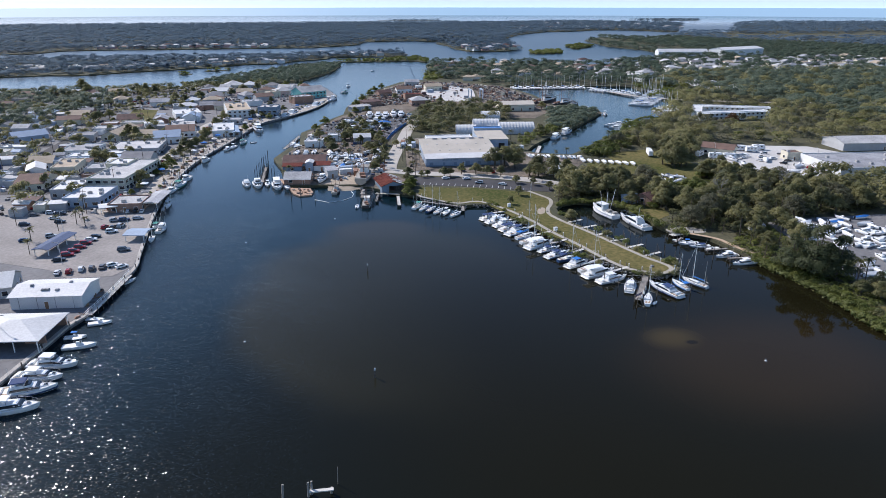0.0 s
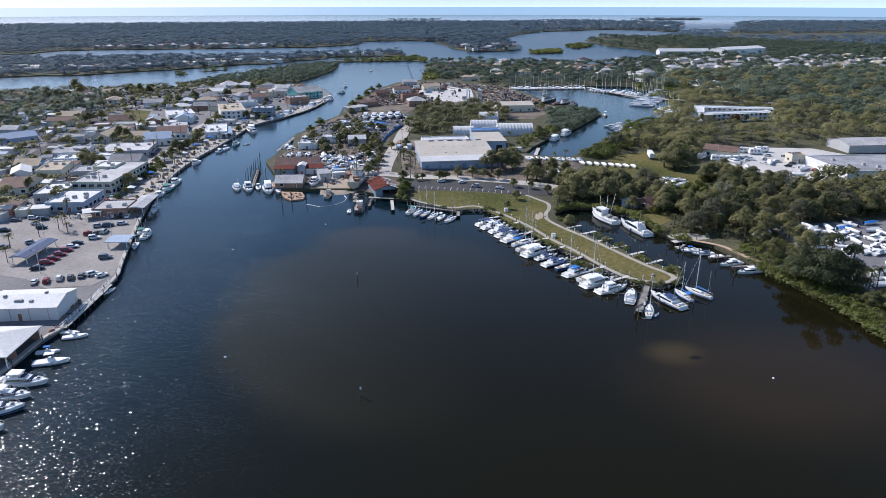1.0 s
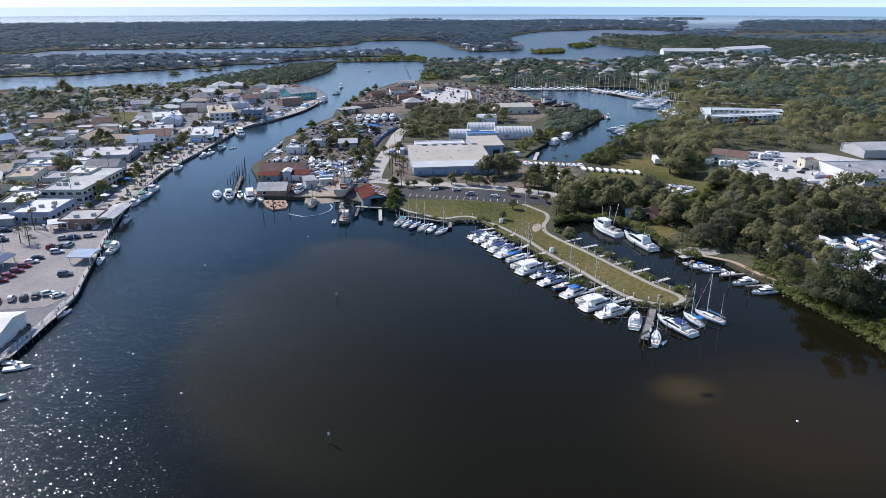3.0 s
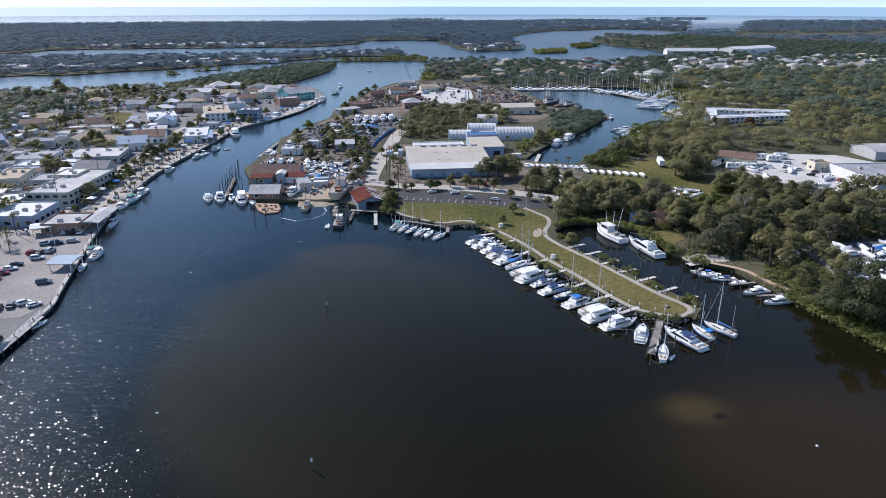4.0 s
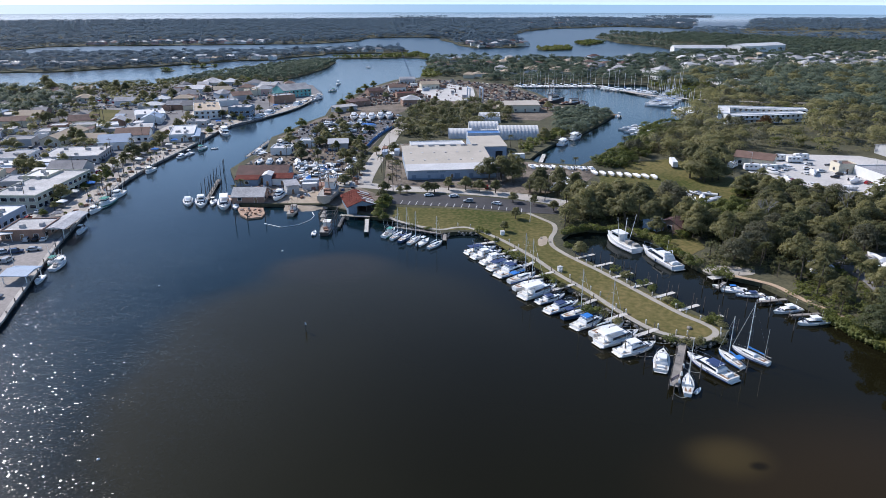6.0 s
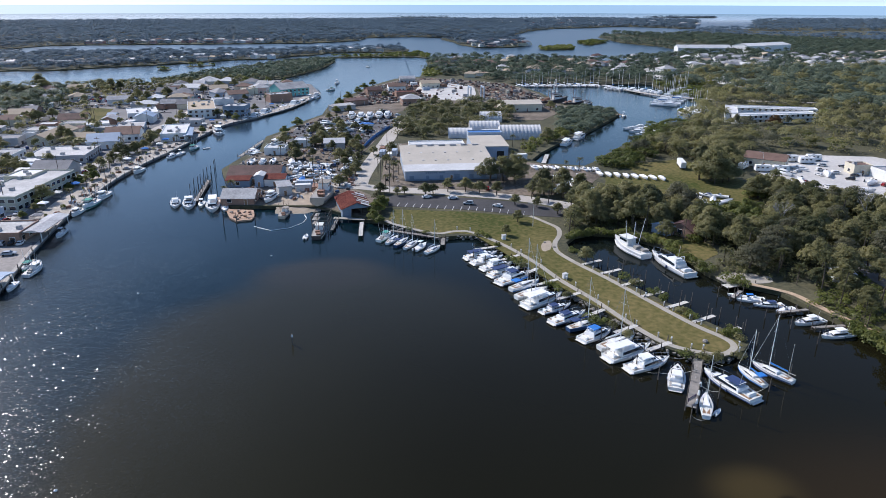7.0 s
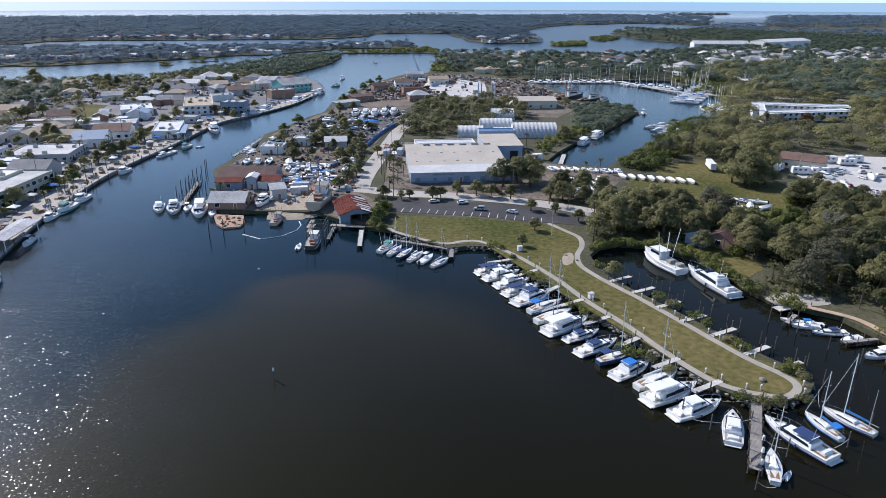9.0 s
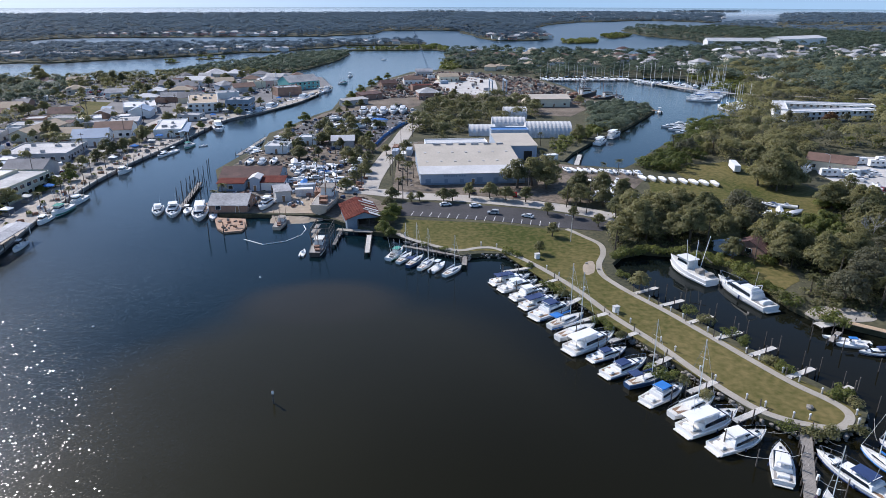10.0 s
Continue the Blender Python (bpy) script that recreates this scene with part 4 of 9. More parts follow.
# ---- vehicles: front towards +X ----
def car(paint, tall=False, name="car", far=False):
    ob = new(name)
    h = 1.75 if tall else 1.45
    low = 0.02 if far else 0.35
    prof = [(-2.2, low), (2.2, low), (2.25, 0.7), (2.0, 0.88), (1.1, 0.98), (0.35, h - 0.08), (-0.2, h), (-1.3 if not tall else -1.9, h - 0.03), (-1.95 if not tall else -2.15, 1.02), (-2.25, 0.95)]
    bm = bmesh.new()
    side = []
    for s in (-1, 1):
        side.append([bm.verts.new((x, s * (0.88 if z < 1.0 else 0.66), z)) for x, z in prof])
    k = len(prof)
    for i in range(k):
        bm.faces.new((side[0][i], side[0][(i + 1) % k], side[1][(i + 1) % k], side[1][i]))
    bm.faces.new(side[0][::-1])
    bm.faces.new(side[1])
    bmesh.ops.recalc_face_normals(bm, faces=bm.faces[:])
    part("body", bm, paint, ob)
    bm = bmesh.new()
    rear = -1.85 if tall else -1.6
    a = [(1.02, 1.0), (0.36, h - 0.14), (rear + 0.35, h - 0.14), (rear, 1.02)]
    for s in (-1, 1):
        bm.faces.new([bm.verts.new((x, s * (0.875 if z < 1.1 else 0.70), z)) for x, z in a])
    for xs in (((1.13, 0.99), (0.42, h - 0.10)), ((rear - 0.28, 1.03), (rear + 0.12, h - 0.08))):
        (xa, za), (xb, zb) = xs
        o = 0.03 if xa > 0 else -0.03
        bm.faces.new([bm.verts.new(p) for p in ((xa + o, -0.76, za + 0.03), (xa + o, 0.76, za + 0.03), (xb + o, 0.6, zb), (xb + o, -0.6, zb))])
    part("window_band", bm, GLASS, ob)
    if far:
        return ob
    for x in (-1.4, 1.4):
        for y in (-0.82, 0.82):
            bm = bmesh.new()
            tube(bm, (x, y - 0.1, 0.33), (x, y + 0.1, 0.33), 0.33, sides=10)
            part("wheel", bm, BLACKR, ob)
    return ob


def caravan(name="camper_van"):
    ob = new(name)
    bm = bmesh.new()
    house(bm, -3.6, 3.4, 2.4, 2.4, 0.55, 3.0, 0.5, 0.05, 0.06)
    part("body", bm, WHITE, ob)
    for x in (-2.6, -0.8, 1.2):
        for s in (-1, 1):
            bm = bmesh.new()
            box(bm, x - 0.45, s * 1.19 - 0.02, 1.7, x + 0.45, s * 1.19 + 0.02, 2.3)
            part("window", bm, GLASS, ob)
    bm = bmesh.new()
    box(bm, -1.2, -0.5, 3.0, -0.2, 0.4, 3.3)
    part("roof_unit", bm, ROOFS["grey"], ob)
    for x in (-2.0, 2.2):
        for y in (-1.05, 1.05):
            bm = bmesh.new()
            tube(bm, (x, y - 0.12, 0.4), (x, y + 0.12, 0.4), 0.4, sides=10)
            part("wheel", bm, BLACKR, ob)
    return ob


# ---- buildings ----
SHARED = {}


def window_mesh(w, h, frame):
    key = ("window", round(w, 1), round(h, 1), frame.name)
    if key not in SHARED:
        bm = bmesh.new()
        t = 0.09
        box(bm, -w / 2 - t, -0.06, -t, w / 2 + t, 0.0, h + t, 0)
        box(bm, -w / 2, -0.08, 0, w / 2, -0.062, h, 1)
        me = bpy.data.meshes.new("window")
        bm.to_mesh(me)
        bm.free()
        me.materials.append(frame)
        me.materials.append(GLASS)
        SHARED[key] = me
    return SHARED[key]


def shared_part(name, me, parent, m):
    ob = new(name, me)
    ob.parent = parent
    ob.matrix_basis = m
    return ob


def roof_mesh(kind, w, d, h, over=0.5, rise=None):
    bm = bmesh.new()
    x, y = w / 2 + over, d / 2 + over
    t = 0.18
    if kind in ("gable", "gable_y"):
        rise = rise if rise is not None else (min(w, d) * 0.22)
        if kind == "gable":     # ridge along x
            prof = [(-y, h - 0.05), (0, h + rise), (y, h - 0.05)]
            pts = lambda s: [(s * x, a, z) for a, z in prof] + [(s * x, a, z + t) for a, z in prof[::-1]]
        else:
            prof = [(-x, h - 0.05), (0, h + rise), (x, h - 0.05)]
            pts = lambda s: [(a, s * y, z) for a, z in prof] + [(a, s * y, z + t) for a, z in prof[::-1]]
        A, B = [bm.verts.new(p) for p in pts(-1)], [bm.verts.new(p) for p in pts(1)]
        for i in range(6):
            bm.faces.new((A[i], A[(i + 1) % 6], B[(i + 1) % 6], B[i]))
        for q in (A, B):
            bm.faces.new((q[0], q[1], q[4], q[5]))
            bm.faces.new((q[1], q[2], q[3], q[4]))
        # gable ends under the roof
        if kind == "gable":
            for s in (-1, 1):
                bm.faces.new([bm.verts.new(p) for p in ((s * w / 2, -d / 2, h), (s * w / 2, 0, h + rise), (s * w / 2, d / 2, h))]).material_index = 1
        else:
            for s in (-1, 1):
                bm.faces.new([bm.verts.new(p) for p in ((-w / 2, s * d / 2, h), (0, s * d / 2, h + rise), (w / 2, s * d / 2, h))]).material_index = 1
    elif kind == "hip":
        rise = rise if rise is not None else (min(w, d) * 0.22)
        r = min(x, y)
        ridge = [(-(x - r), -(y - r), h + rise), (x - r, y - r, h + rise)] if x != y else [(0, 0, h + rise)] * 2
        e = [bm.verts.new(p) for p in ((-x, -y, h), (x, -y, h), (x, y, h), (-x, y, h))]
        lo = [bm.verts.new((v.co.x, v.co.y, h - 0.2)) for v in e]
        a, b = bm.verts.new(ridge[0]), bm.verts.new((ridge[1][0] + 0.001, ridge[1][1] + 0.001, ridge[1][2]))
        if x >= y:
            for f in ((e[0], e[1], b, a), (e[1], e[2], b), (e[2], e[3], a, b), (e[3], e[0], a)):
                bm.faces.new(f)
        else:
            for f in ((e[0], e[1], a), (e[1], e[2], b, a), (e[2], e[3], b), (e[3], e[0], a, b)):
                bm.faces.new(f)
        for i in range(4):
            bm.faces.new((lo[i], lo[(i + 1) % 4], e[(i + 1) % 4], e[i]))
        bm.faces.new(lo[::-1])
    elif kind == "flat":
        box(bm, -w / 2 + 0.2, -d / 2 + 0.2, h - 0.1, w / 2 - 0.2, d / 2 - 0.2, h + 0.05)
    elif kind == "shed":
        rise = rise if rise is not None else d * 0.12
        A = [bm.verts.new(p) for p in ((-x, -y, h), (x, -y, h), (x, y, h + rise), (-x, y, h + rise))]
        B = [bm.verts.new(v.co + Vector((0, 0, t))) for v in A]
        bm.faces.new(A[::-1])
        bm.faces.new(B)
        for i in range(4):
            bm.faces.new((A[i], A[(i + 1) % 4], B[(i + 1) % 4], B[i]))
    bmesh.ops.recalc_face_normals(bm, faces=[f for f in bm.faces])
    return bm


RB = random.Random(41)


def building(x, y, w, d, h, rot, roof="flat", wall="white", top="pale", label="", name="building", category="building", windows=2, door=True, units=True, base=1.2, rise=None, over=0.4, front=False):
    """A house or hall: a wall shell on its footing, a roof with thickness, windows set in frames, doors, and plant on a flat roof."""
    if x < -70 and y < 700:
        h = max(2.7, h * 0.82)
    b = empty(name, pose(x, y, base, 0, 0, rot), label, category)
    BUILT.append((x, y, 0.5 * math.hypot(w, d)))
    bm = bmesh.new()
    box(bm, -w / 2, -d / 2, -0.3, w / 2, d / 2, h)
    if roof == "flat":
        for x0, y0, x1, y1 in ((-w / 2, -d / 2, w / 2, -d / 2 + 0.25), (-w / 2, d / 2 - 0.25, w / 2, d / 2), (-w / 2, -d / 2 + 0.25, -w / 2 + 0.25, d / 2 - 0.25), (w / 2 - 0.25, -d / 2 + 0.25, w / 2, d / 2 - 0.25)):
            box(bm, x0, y0, h, x1, y1, h + 0.45)
    if roof == "shed":
        for v in bm.verts:
            if v.co.y > 0 and v.co.z > h - 0.01:
                v.co.z += (rise if rise is not None else d * 0.12) - 0.05
    part("wall", bm, WALLS[wall], b)
    mesh_object("roof", roof_mesh(roof, w, d, h, over, rise), (ROOFS[top], WALLS[wall]), b)
    frame = WHITE
    floors = max(1, int(h / 2.6))
    if windows:
        ww = 1.5 if windows < 3 else 2.2
        for fl in range(floors):
            z = 0.9 + fl * 2.6
            for side, length in (("f", w), ("r", d), ("l", d)):
                k = int(length / (3.4 if windows > 1 else 5.5))
                if side == "l" and x < 0 or front and side != "f":
                    continue
                for i in range(k):
                    c = -length / 2 + (i + 0.5) * length / k
                    if fl == 0 and side == "f" and door and i == k // 2:
                        continue
                    m = pose(c, -d / 2, z) if side == "f" else pose(w / 2, c, z, 0, 0, 90) if side == "r" else pose(-w / 2, c, z, 0, 0, -90)
                    shared_part("window", window_mesh(ww, 1.3, frame), b, m)
    if door:
        if "door" not in SHARED:
            q = bmesh.new()
            box(q, -0.5, -0.06, 0, 0.5, -0.01, 2.1, 0)
            box(q, -0.6, -0.1, 0, -0.5, 0, 2.2, 1)
            box(q, 0.5, -0.1, 0, 0.6, 0, 2.2, 1)
            box(q, -0.5, -0.1, 2.1, 0.5, 0, 2.2, 1)
            me = bpy.data.meshes.new("door")
            q.to_mesh(me)
            q.free()
            me.materials.append(TEAK)
            me.materials.append(WHITE)
            SHARED["door"] = me
        k = max(1, int(w / (3.4 if windows > 1 else 5.5)))
        shared_part("door", SHARED["door"], b, pose(-w / 2 + (k // 2 + 0.5) * w / k, -d / 2, 0))
    if roof == "flat" and units:
        if "unit" not in SHARED:
            q = bmesh.new()
            house(q, -0.8, 0.8, 1.3, 1.3, 0, 1.0, 0.05, 0.05, 0.04)
            tube(q, (0, 0, 1.0), (0, 0, 1.08), 0.45, sides=10)
            me = bpy.data.meshes.new("roof_unit")
            q.to_mesh(me)
            q.free()
            me.materials.append(ROOFS["pale"])
            SHARED["unit"] = me
        for _ in range(min(6, 1 + int(w * d / 90))):
            shared_part("roof_unit", SHARED["unit"], b, pose(RB.uniform(-0.4, 0.4) * w, RB.uniform(-0.4, 0.4) * d, h + 0.05, 0, 0, RB.choice((0, 90))))
    return b


def hoop_shed(x, y, w, d, h, rot, label):
    """A white fabric shed on hoops, its axis along its width."""
    b = empty("hoop_shed", pose(x, y, 1.2, 0, 0, rot), label, "shed", "white hoop sheds")
    BUILT.append((x, y, 0.5 * math.hypot(w, d)))
    bm = bmesh.new()
    n = 14
    arc = [(-d / 2 * math.cos(math.pi * i / n), h * math.sin(math.pi * i / n) ** 0.8) for i in range(n + 1)]
    k = int(w / 2)
    rows = []
    for j in range(2 * k + 1):
        s = 1.0 if j % 2 == 0 else 0.975
        rows.append([bm.verts.new((-w / 2 + w * j / (2 * k), a * s, z * s)) for a, z in arc])
    for p, q in zip(rows, rows[1:]):
        for i in range(n):
            bm.faces.new((p[i], q[i], q[i + 1], p[i + 1]))
    bm.faces.new(rows[0])
    part("cover", bm, ROOFS["white"], b)
    for j in (0, 2 * k):
        bm = bmesh.new()
        X = -w / 2 + w * j / (2 * k) + (-0.06 if j == 0 else 0.06)
        for (a0, z0), (a1, z1) in zip(arc, arc[1:]):
            tube(bm, (X, a0, z0), (X, a1, z1), 0.08, sides=4)
        part("hoop", bm, STEEL, b)
    return b


def open_shelter(x, y, w, d, h, rot, top, label, rise=0.8, name="open_shelter", kind="gable"):
    b = empty(name, pose(x, y, 1.2, 0, 0, rot), label, "shelter")
    BUILT.append((x, y, 0.5 * math.hypot(w, d)))
    mesh_object("roof", roof_mesh(kind, w, d, h, 0.4, rise), (ROOFS[top], WALLS["white"]), b)
    k = max(2, int(w / 4))
    for i in range(k):
        for s in (-1, 1):
            bm = bmesh.new()
            X = -w / 2 + 0.3 + i * (w - 0.6) / (k - 1)
            box(bm, X - 0.1, s * (d / 2 - 0.2) - 0.1, -0.2, X + 0.1, s * (d / 2 - 0.2) + 0.1, h)
            part("post", bm, WHITE, b)
    return b


def dock(x0, y0, x1, y1, width, label, material=None, piles=3.0, z=0.95, tall=1.6, group=""):
    """A timber dock on piles: boards laid across two beams."""
    a, b = Vector((x0, y0, 0)), Vector((x1, y1, 0))
    L = (b - a).length
    ob = empty("dock", pose(x0, y0, 0, 0, 0, math.degrees(math.atan2(y1 - y0, x1 - x0))), label, "dock", group)
    bm = bmesh.new()
    n = max(4, int(L / 0.32))
    for i in range(n):
        c = L * (i + 0.5) / n
        j = 0.012 * math.sin(i * 12.9898)
        box(bm, c - 0.145, -width / 2 + j, z - 0.05 + j * 0.5, c + 0.145, width / 2 + j, z + j * 0.5)
    part("decking", bm, material or WOOD, ob)["kind"] = "stuff"
    bm = bmesh.new()
    for s in (-1, 1):
        box(bm, 0, s * width * 0.4 - 0.08, z - 0.3, L, s * width * 0.4 + 0.08, z - 0.06)
    part("beam", bm, PILE, ob)
    k = max(2, int(L / piles) + 1)
    for i in range(k):
        for s in (-1, 1):
            bm = bmesh.new()
            X = 0.2 + i * (L - 0.4) / (k - 1)
            top = z + tall * (0.6 + 0.4 * math.sin(i * 3.1 + s)) if tall else z
            tube(bm, (X, s * (width / 2 + 0.12), -2.5), (X, s * (width / 2 + 0.12), top), 0.13, 0.11, 6)
            part("piling", bm, PILE, ob)
    return ob


def ribbon(name, pts, width, z, material, label, category, thick=0.12):
    """A path or road along a line, of even width, with a thickness."""
    P = [Vector((x, y, 0)) for x, y in pts]
    out = []
    for i in range(len(P) - 1):          # a smooth curve through the places
        p0, p1, p2, p3 = P[max(0, i - 1)], P[i], P[i + 1], P[min(len(P) - 1, i + 2)]
        for k in range(6):
            t = k / 6
            out.append(0.5 * (2 * p1 + (p2 - p0) * t + (2 * p0 - 5 * p1 + 4 * p2 - p3) * t * t + (3 * p1 - p0 - 3 * p2 + p3) * t ** 3))
    out.append(P[-1])
    bm = bmesh.new()
    rows = []
    for i, p in enumerate(out):
        d = (out[min(i + 1, len(out) - 1)] - out[max(0, i - 1)]).normalized()
        s = Vector((-d.y, d.x, 0)) * width / 2
        rows.append([bm.verts.new(q) for q in (p - s + Vector((0, 0, z - thick)), p - s + Vector((0, 0, z)), p + s + Vector((0, 0, z)), p + s + Vector((0, 0, z - thick)))])
    for a, b in zip(rows, rows[1:]):
        for j in range(3):
            bm.faces.new((a[j], a[j + 1], b[j + 1], b[j]))
    bmesh.ops.recalc_face_normals(bm, faces=bm.faces[:])
    return tagged(mesh_object(name, bm, material), label, category, kind="structure"), out

# ---- park, paths, roads ----
lawn = [(27, 283), (52, 277), (77, 266), (79, 255), (77, 247), (75, 241), (74, 233), (75.5, 226), (79.5, 218), (82.6, 209), (86.4, 197.5), (90.4, 187), (94.4, 179), (96, 172), (91, 169.5), (85, 169.5), (80, 174), (76, 182), (73, 191), (69, 201), (65, 211), (60, 226), (55, 241), (51, 252.5), (46, 254), (40, 253.5), (34, 259), (27, 267), (25, 272)]
slab("lawn", lawn, 1.0, 1.24, GRASS, label="mown park lawn, green and brown in patches", category="lawn")
ribbon("path", [(24, 270), (27, 265.5), (34, 258.5), (40, 254.5), (46, 256), (51, 254), (58, 242), (64, 226), (67.5, 212), (72, 199), (75, 188), (77.5, 180), (80.5, 174), (85, 170.5), (89, 169), (92, 170), (94, 172.5), (93.5, 176), (90.4, 182), (87.2, 191), (83.6, 202), (80.2, 212), (76.6, 221), (74.5, 227), (73, 234), (74.5, 241), (78, 248), (79.5, 255), (77, 262), (74, 269)], 1.5, 1.30, CONC, "pale concrete footpath looping round the lawn", "path")
lot = [(26, 287), (52, 279.5), (78, 268), (84, 266), (89, 274), (78, 283), (66, 290), (48, 297), (34, 301), (27, 301)]
slab("parking_lot", lot, 1.0, 1.28, ASPHALT, label="dark asphalt parking lot with painted bays", category="parking lot")
ribbon("street", [(-6, 322), (16, 316), (30, 309), (46, 304.5), (62, 298), (76, 291), (90, 280), (104, 262)], 8.0, 1.29, ROADM, "worn pale grey asphalt street", "road")
ribbon("road", [(15.5, 317), (17, 330), (20.5, 350), (25.3, 374), (31, 402), (37, 432), (44, 454), (50, 480)], 7.4, 1.33, ROADM, "worn pale grey asphalt road running inland", "road")
slab("warehouse_apron", [(24, 314), (31, 312.5), (52, 307), (68, 300.5), (82, 293.5), (100, 296), (113, 333), (103, 344), (90, 352), (90, 395), (76, 404), (38, 400), (28, 360), (26, 335)], 1.0, 1.26, DIRT, label="bare sandy ground and worn paving round a warehouse", category="ground")
slab("boatyard", [(-30, 296), (-11, 293.5), (1, 291.5), (9, 282), (18, 274), (22, 276), (22, 300), (14, 313), (10, 330), (14, 352), (18, 376), (24, 402), (31, 430), (38, 450), (44, 470), (44, 505), (60, 530), (108, 540), (118, 628), (125, 690), (90, 715), (60, 705), (32, 648), (14, 580), (3, 539), (0, 505), (-10, 485), (-24, 440), (-29, 430), (-28, 392), (-34, 380), (-40, 354), (-34, 330), (-32, 304)], 1.0, 1.25, DIRT, label="dusty bare ground of working boatyards", category="ground")
slab("wharf_yard", [(112, 470), (132, 462), (150, 488), (176, 498), (186, 492), (168, 514), (163, 531), (164, 592), (154, 660), (118, 690), (120, 620), (110, 540)], 1.0, 1.26, DIRT, label="bare brown ground of a working wharf", category="ground")
rng = random.Random(14)
bm = bmesh.new()
rows = [[bm.verts.new((-14.5 + 1.15 * a + rng.uniform(-0.3, 0.3), 285.0 + 1.2 * b + rng.uniform(-0.3, 0.3) - (1.5 if 4 < a < 11 else 0) + 0.05 * a, -0.45 + 1.76 * (b / 9) ** 0.8 + rng.uniform(-0.06, 0.06) * (b < 9))) for a in range(15)] for b in range(10)]
for p, q in zip(rows, rows[1:]):
    for i in range(14):
        bm.faces.new((p[i], p[i + 1], q[i + 1], q[i]))
tagged(mesh_object("beach", bm, SAND), "narrow sandy slipway beach of a boatyard", "beach", kind="structure")
slab("shell_lot", [(206, 352), (228, 349), (262, 340), (270, 322), (250, 298), (204, 262), (194, 280), (187, 299), (190, 323)], 1.0, 1.25, SHELL, label="white crushed-shell storage lot", category="lot")
SAND_LOT = [(80, 560), (104, 556), (114, 592), (121, 640), (104, 668), (74, 656), (68, 620), (72, 588)]
slab("sand_lot", SAND_LOT, 1.0, 1.30, SHELL, label="pale sandy yard", category="lot")
slab("field", smooth_outline([(120, 321), (136, 313), (135, 340), (152, 344), (168, 346), (172, 322), (175, 301), (171, 283), (153, 267), (138, 268), (128, 280), (117, 286), (110, 297), (116, 308)], 1, 0.5), 1.0, 1.25, GRASS, label="grassy storage field with drier patches", category="field")
slab("landing_ground", smooth_outline([(110, 203.8), (118, 203.2), (123, 203), (125, 208), (117, 211.5), (110, 210)], 1, 0.3), 1.0, 1.27, CONC, label="pale worn ground behind a creek landing", category="ground")
slab("yard_lawn", smooth_outline([(108, 217), (114, 222), (121, 226), (121, 236), (112, 244), (105, 246), (107, 235)], 1, 0.3), 1.0, 1.25, GRASS, label="small waterside garden lawn", category="lawn")
slab("storage_lot", [(150, 214), (206, 214), (206, 141), (150, 141), (144, 160), (145, 178), (150, 196)], 1.0, 1.25, PAVED, label="bare lot of a dry boat store", category="lot")
slab("lane", [(94, 296), (100, 336), (119, 331), (118, 320), (104, 300)], 1.0, 1.27, DIRT, label="bare lane beside stored boats", category="lot")
slab("town_green", [(-158, 480), (-168, 553), (-148, 545), (-139, 482)], 1.0, 1.26, GRASS, label="empty grass plot in the town", category="lawn")
slab("riverside_lot", [(-92, 192), (-79, 192), (-75, 200), (-77, 214), (-83, 255), (-85, 262), (-150, 285), (-150, 225), (-100, 200)], 1.0, 1.25, mat("worn_lot", (0.27, 0.245, 0.225), 0.9, vary=0.2, scale=0.08, fine=1.0, spec=0.3), label="sun-bleached asphalt car park behind the quay", category="parking lot")
ribbon("promenade", [(-88.5, 262), (-90.5, 290), (-91.5, 315), (-90.5, 342), (-86.5, 372), (-80, 405), (-75, 432), (-69, 462), (-58, 492), (-40, 520), (-27, 552), (-14, 612)], 9.0, 1.29, mat("shell_promenade", (0.40, 0.36, 0.31), 0.9, vary=0.25, scale=0.15, fine=1.5, spec=0.2), "pale paved sponge-dock promenade along the quay", "pavement")
ribbon("quay_street", [(-104, 262), (-105, 300), (-104, 345), (-100, 380), (-96, 420), (-98, 460), (-92, 500), (-96, 560), (-112, 640)], 7.0, 1.31, ROADM, "worn waterfront street behind the promenade", "road")
for k, line in enumerate(([(-260, 285), (-200, 300), (-150, 300), (-112, 297)], [(-300, 405), (-200, 408), (-112, 404)], [(-380, 560), (-250, 562), (-120, 560)], [(-180, 225), (-172, 320), (-172, 420), (-180, 560), (-190, 700)])):
    ribbon("side_street", line, 6.5, 1.27 + 0.012 * k, ASPHALT, "grey town side street", "road")
ribbon("east_road", [(238, 640), (262, 560), (330, 520), (420, 500), (560, 470)], 6.0, 1.30, ROADM, "pale country road through the woods", "road")
for k, line in enumerate(([(395, 760), (470, 770), (560, 790), (680, 800)], [(430, 850), (520, 842), (620, 835), (740, 850)], [(400, 800), (350, 760), (330, 700)])):
    ribbon("suburb_street", line, 7.0, 1.28 + 0.012 * k, ROADM, "pale residential street", "road")

slab("marina_lot", [(346, 600), (388, 598), (392, 676), (350, 680)], 1.0, 1.25, SHELL, label="pale dry-storage lot beyond the marina", category="lot")

slab("upper_yard", [(-18, 408), (20, 404), (28, 430), (34, 450), (40, 470), (40, 500), (16, 502), (-4, 486), (-16, 456), (-22, 434)], 1.0, 1.27, mat("yard_asphalt", (0.10, 0.098, 0.10), 0.9, vary=0.3, scale=0.1, fine=1.0, spec=0.3), label="dark worn asphalt of the upper boatyard", category="lot")

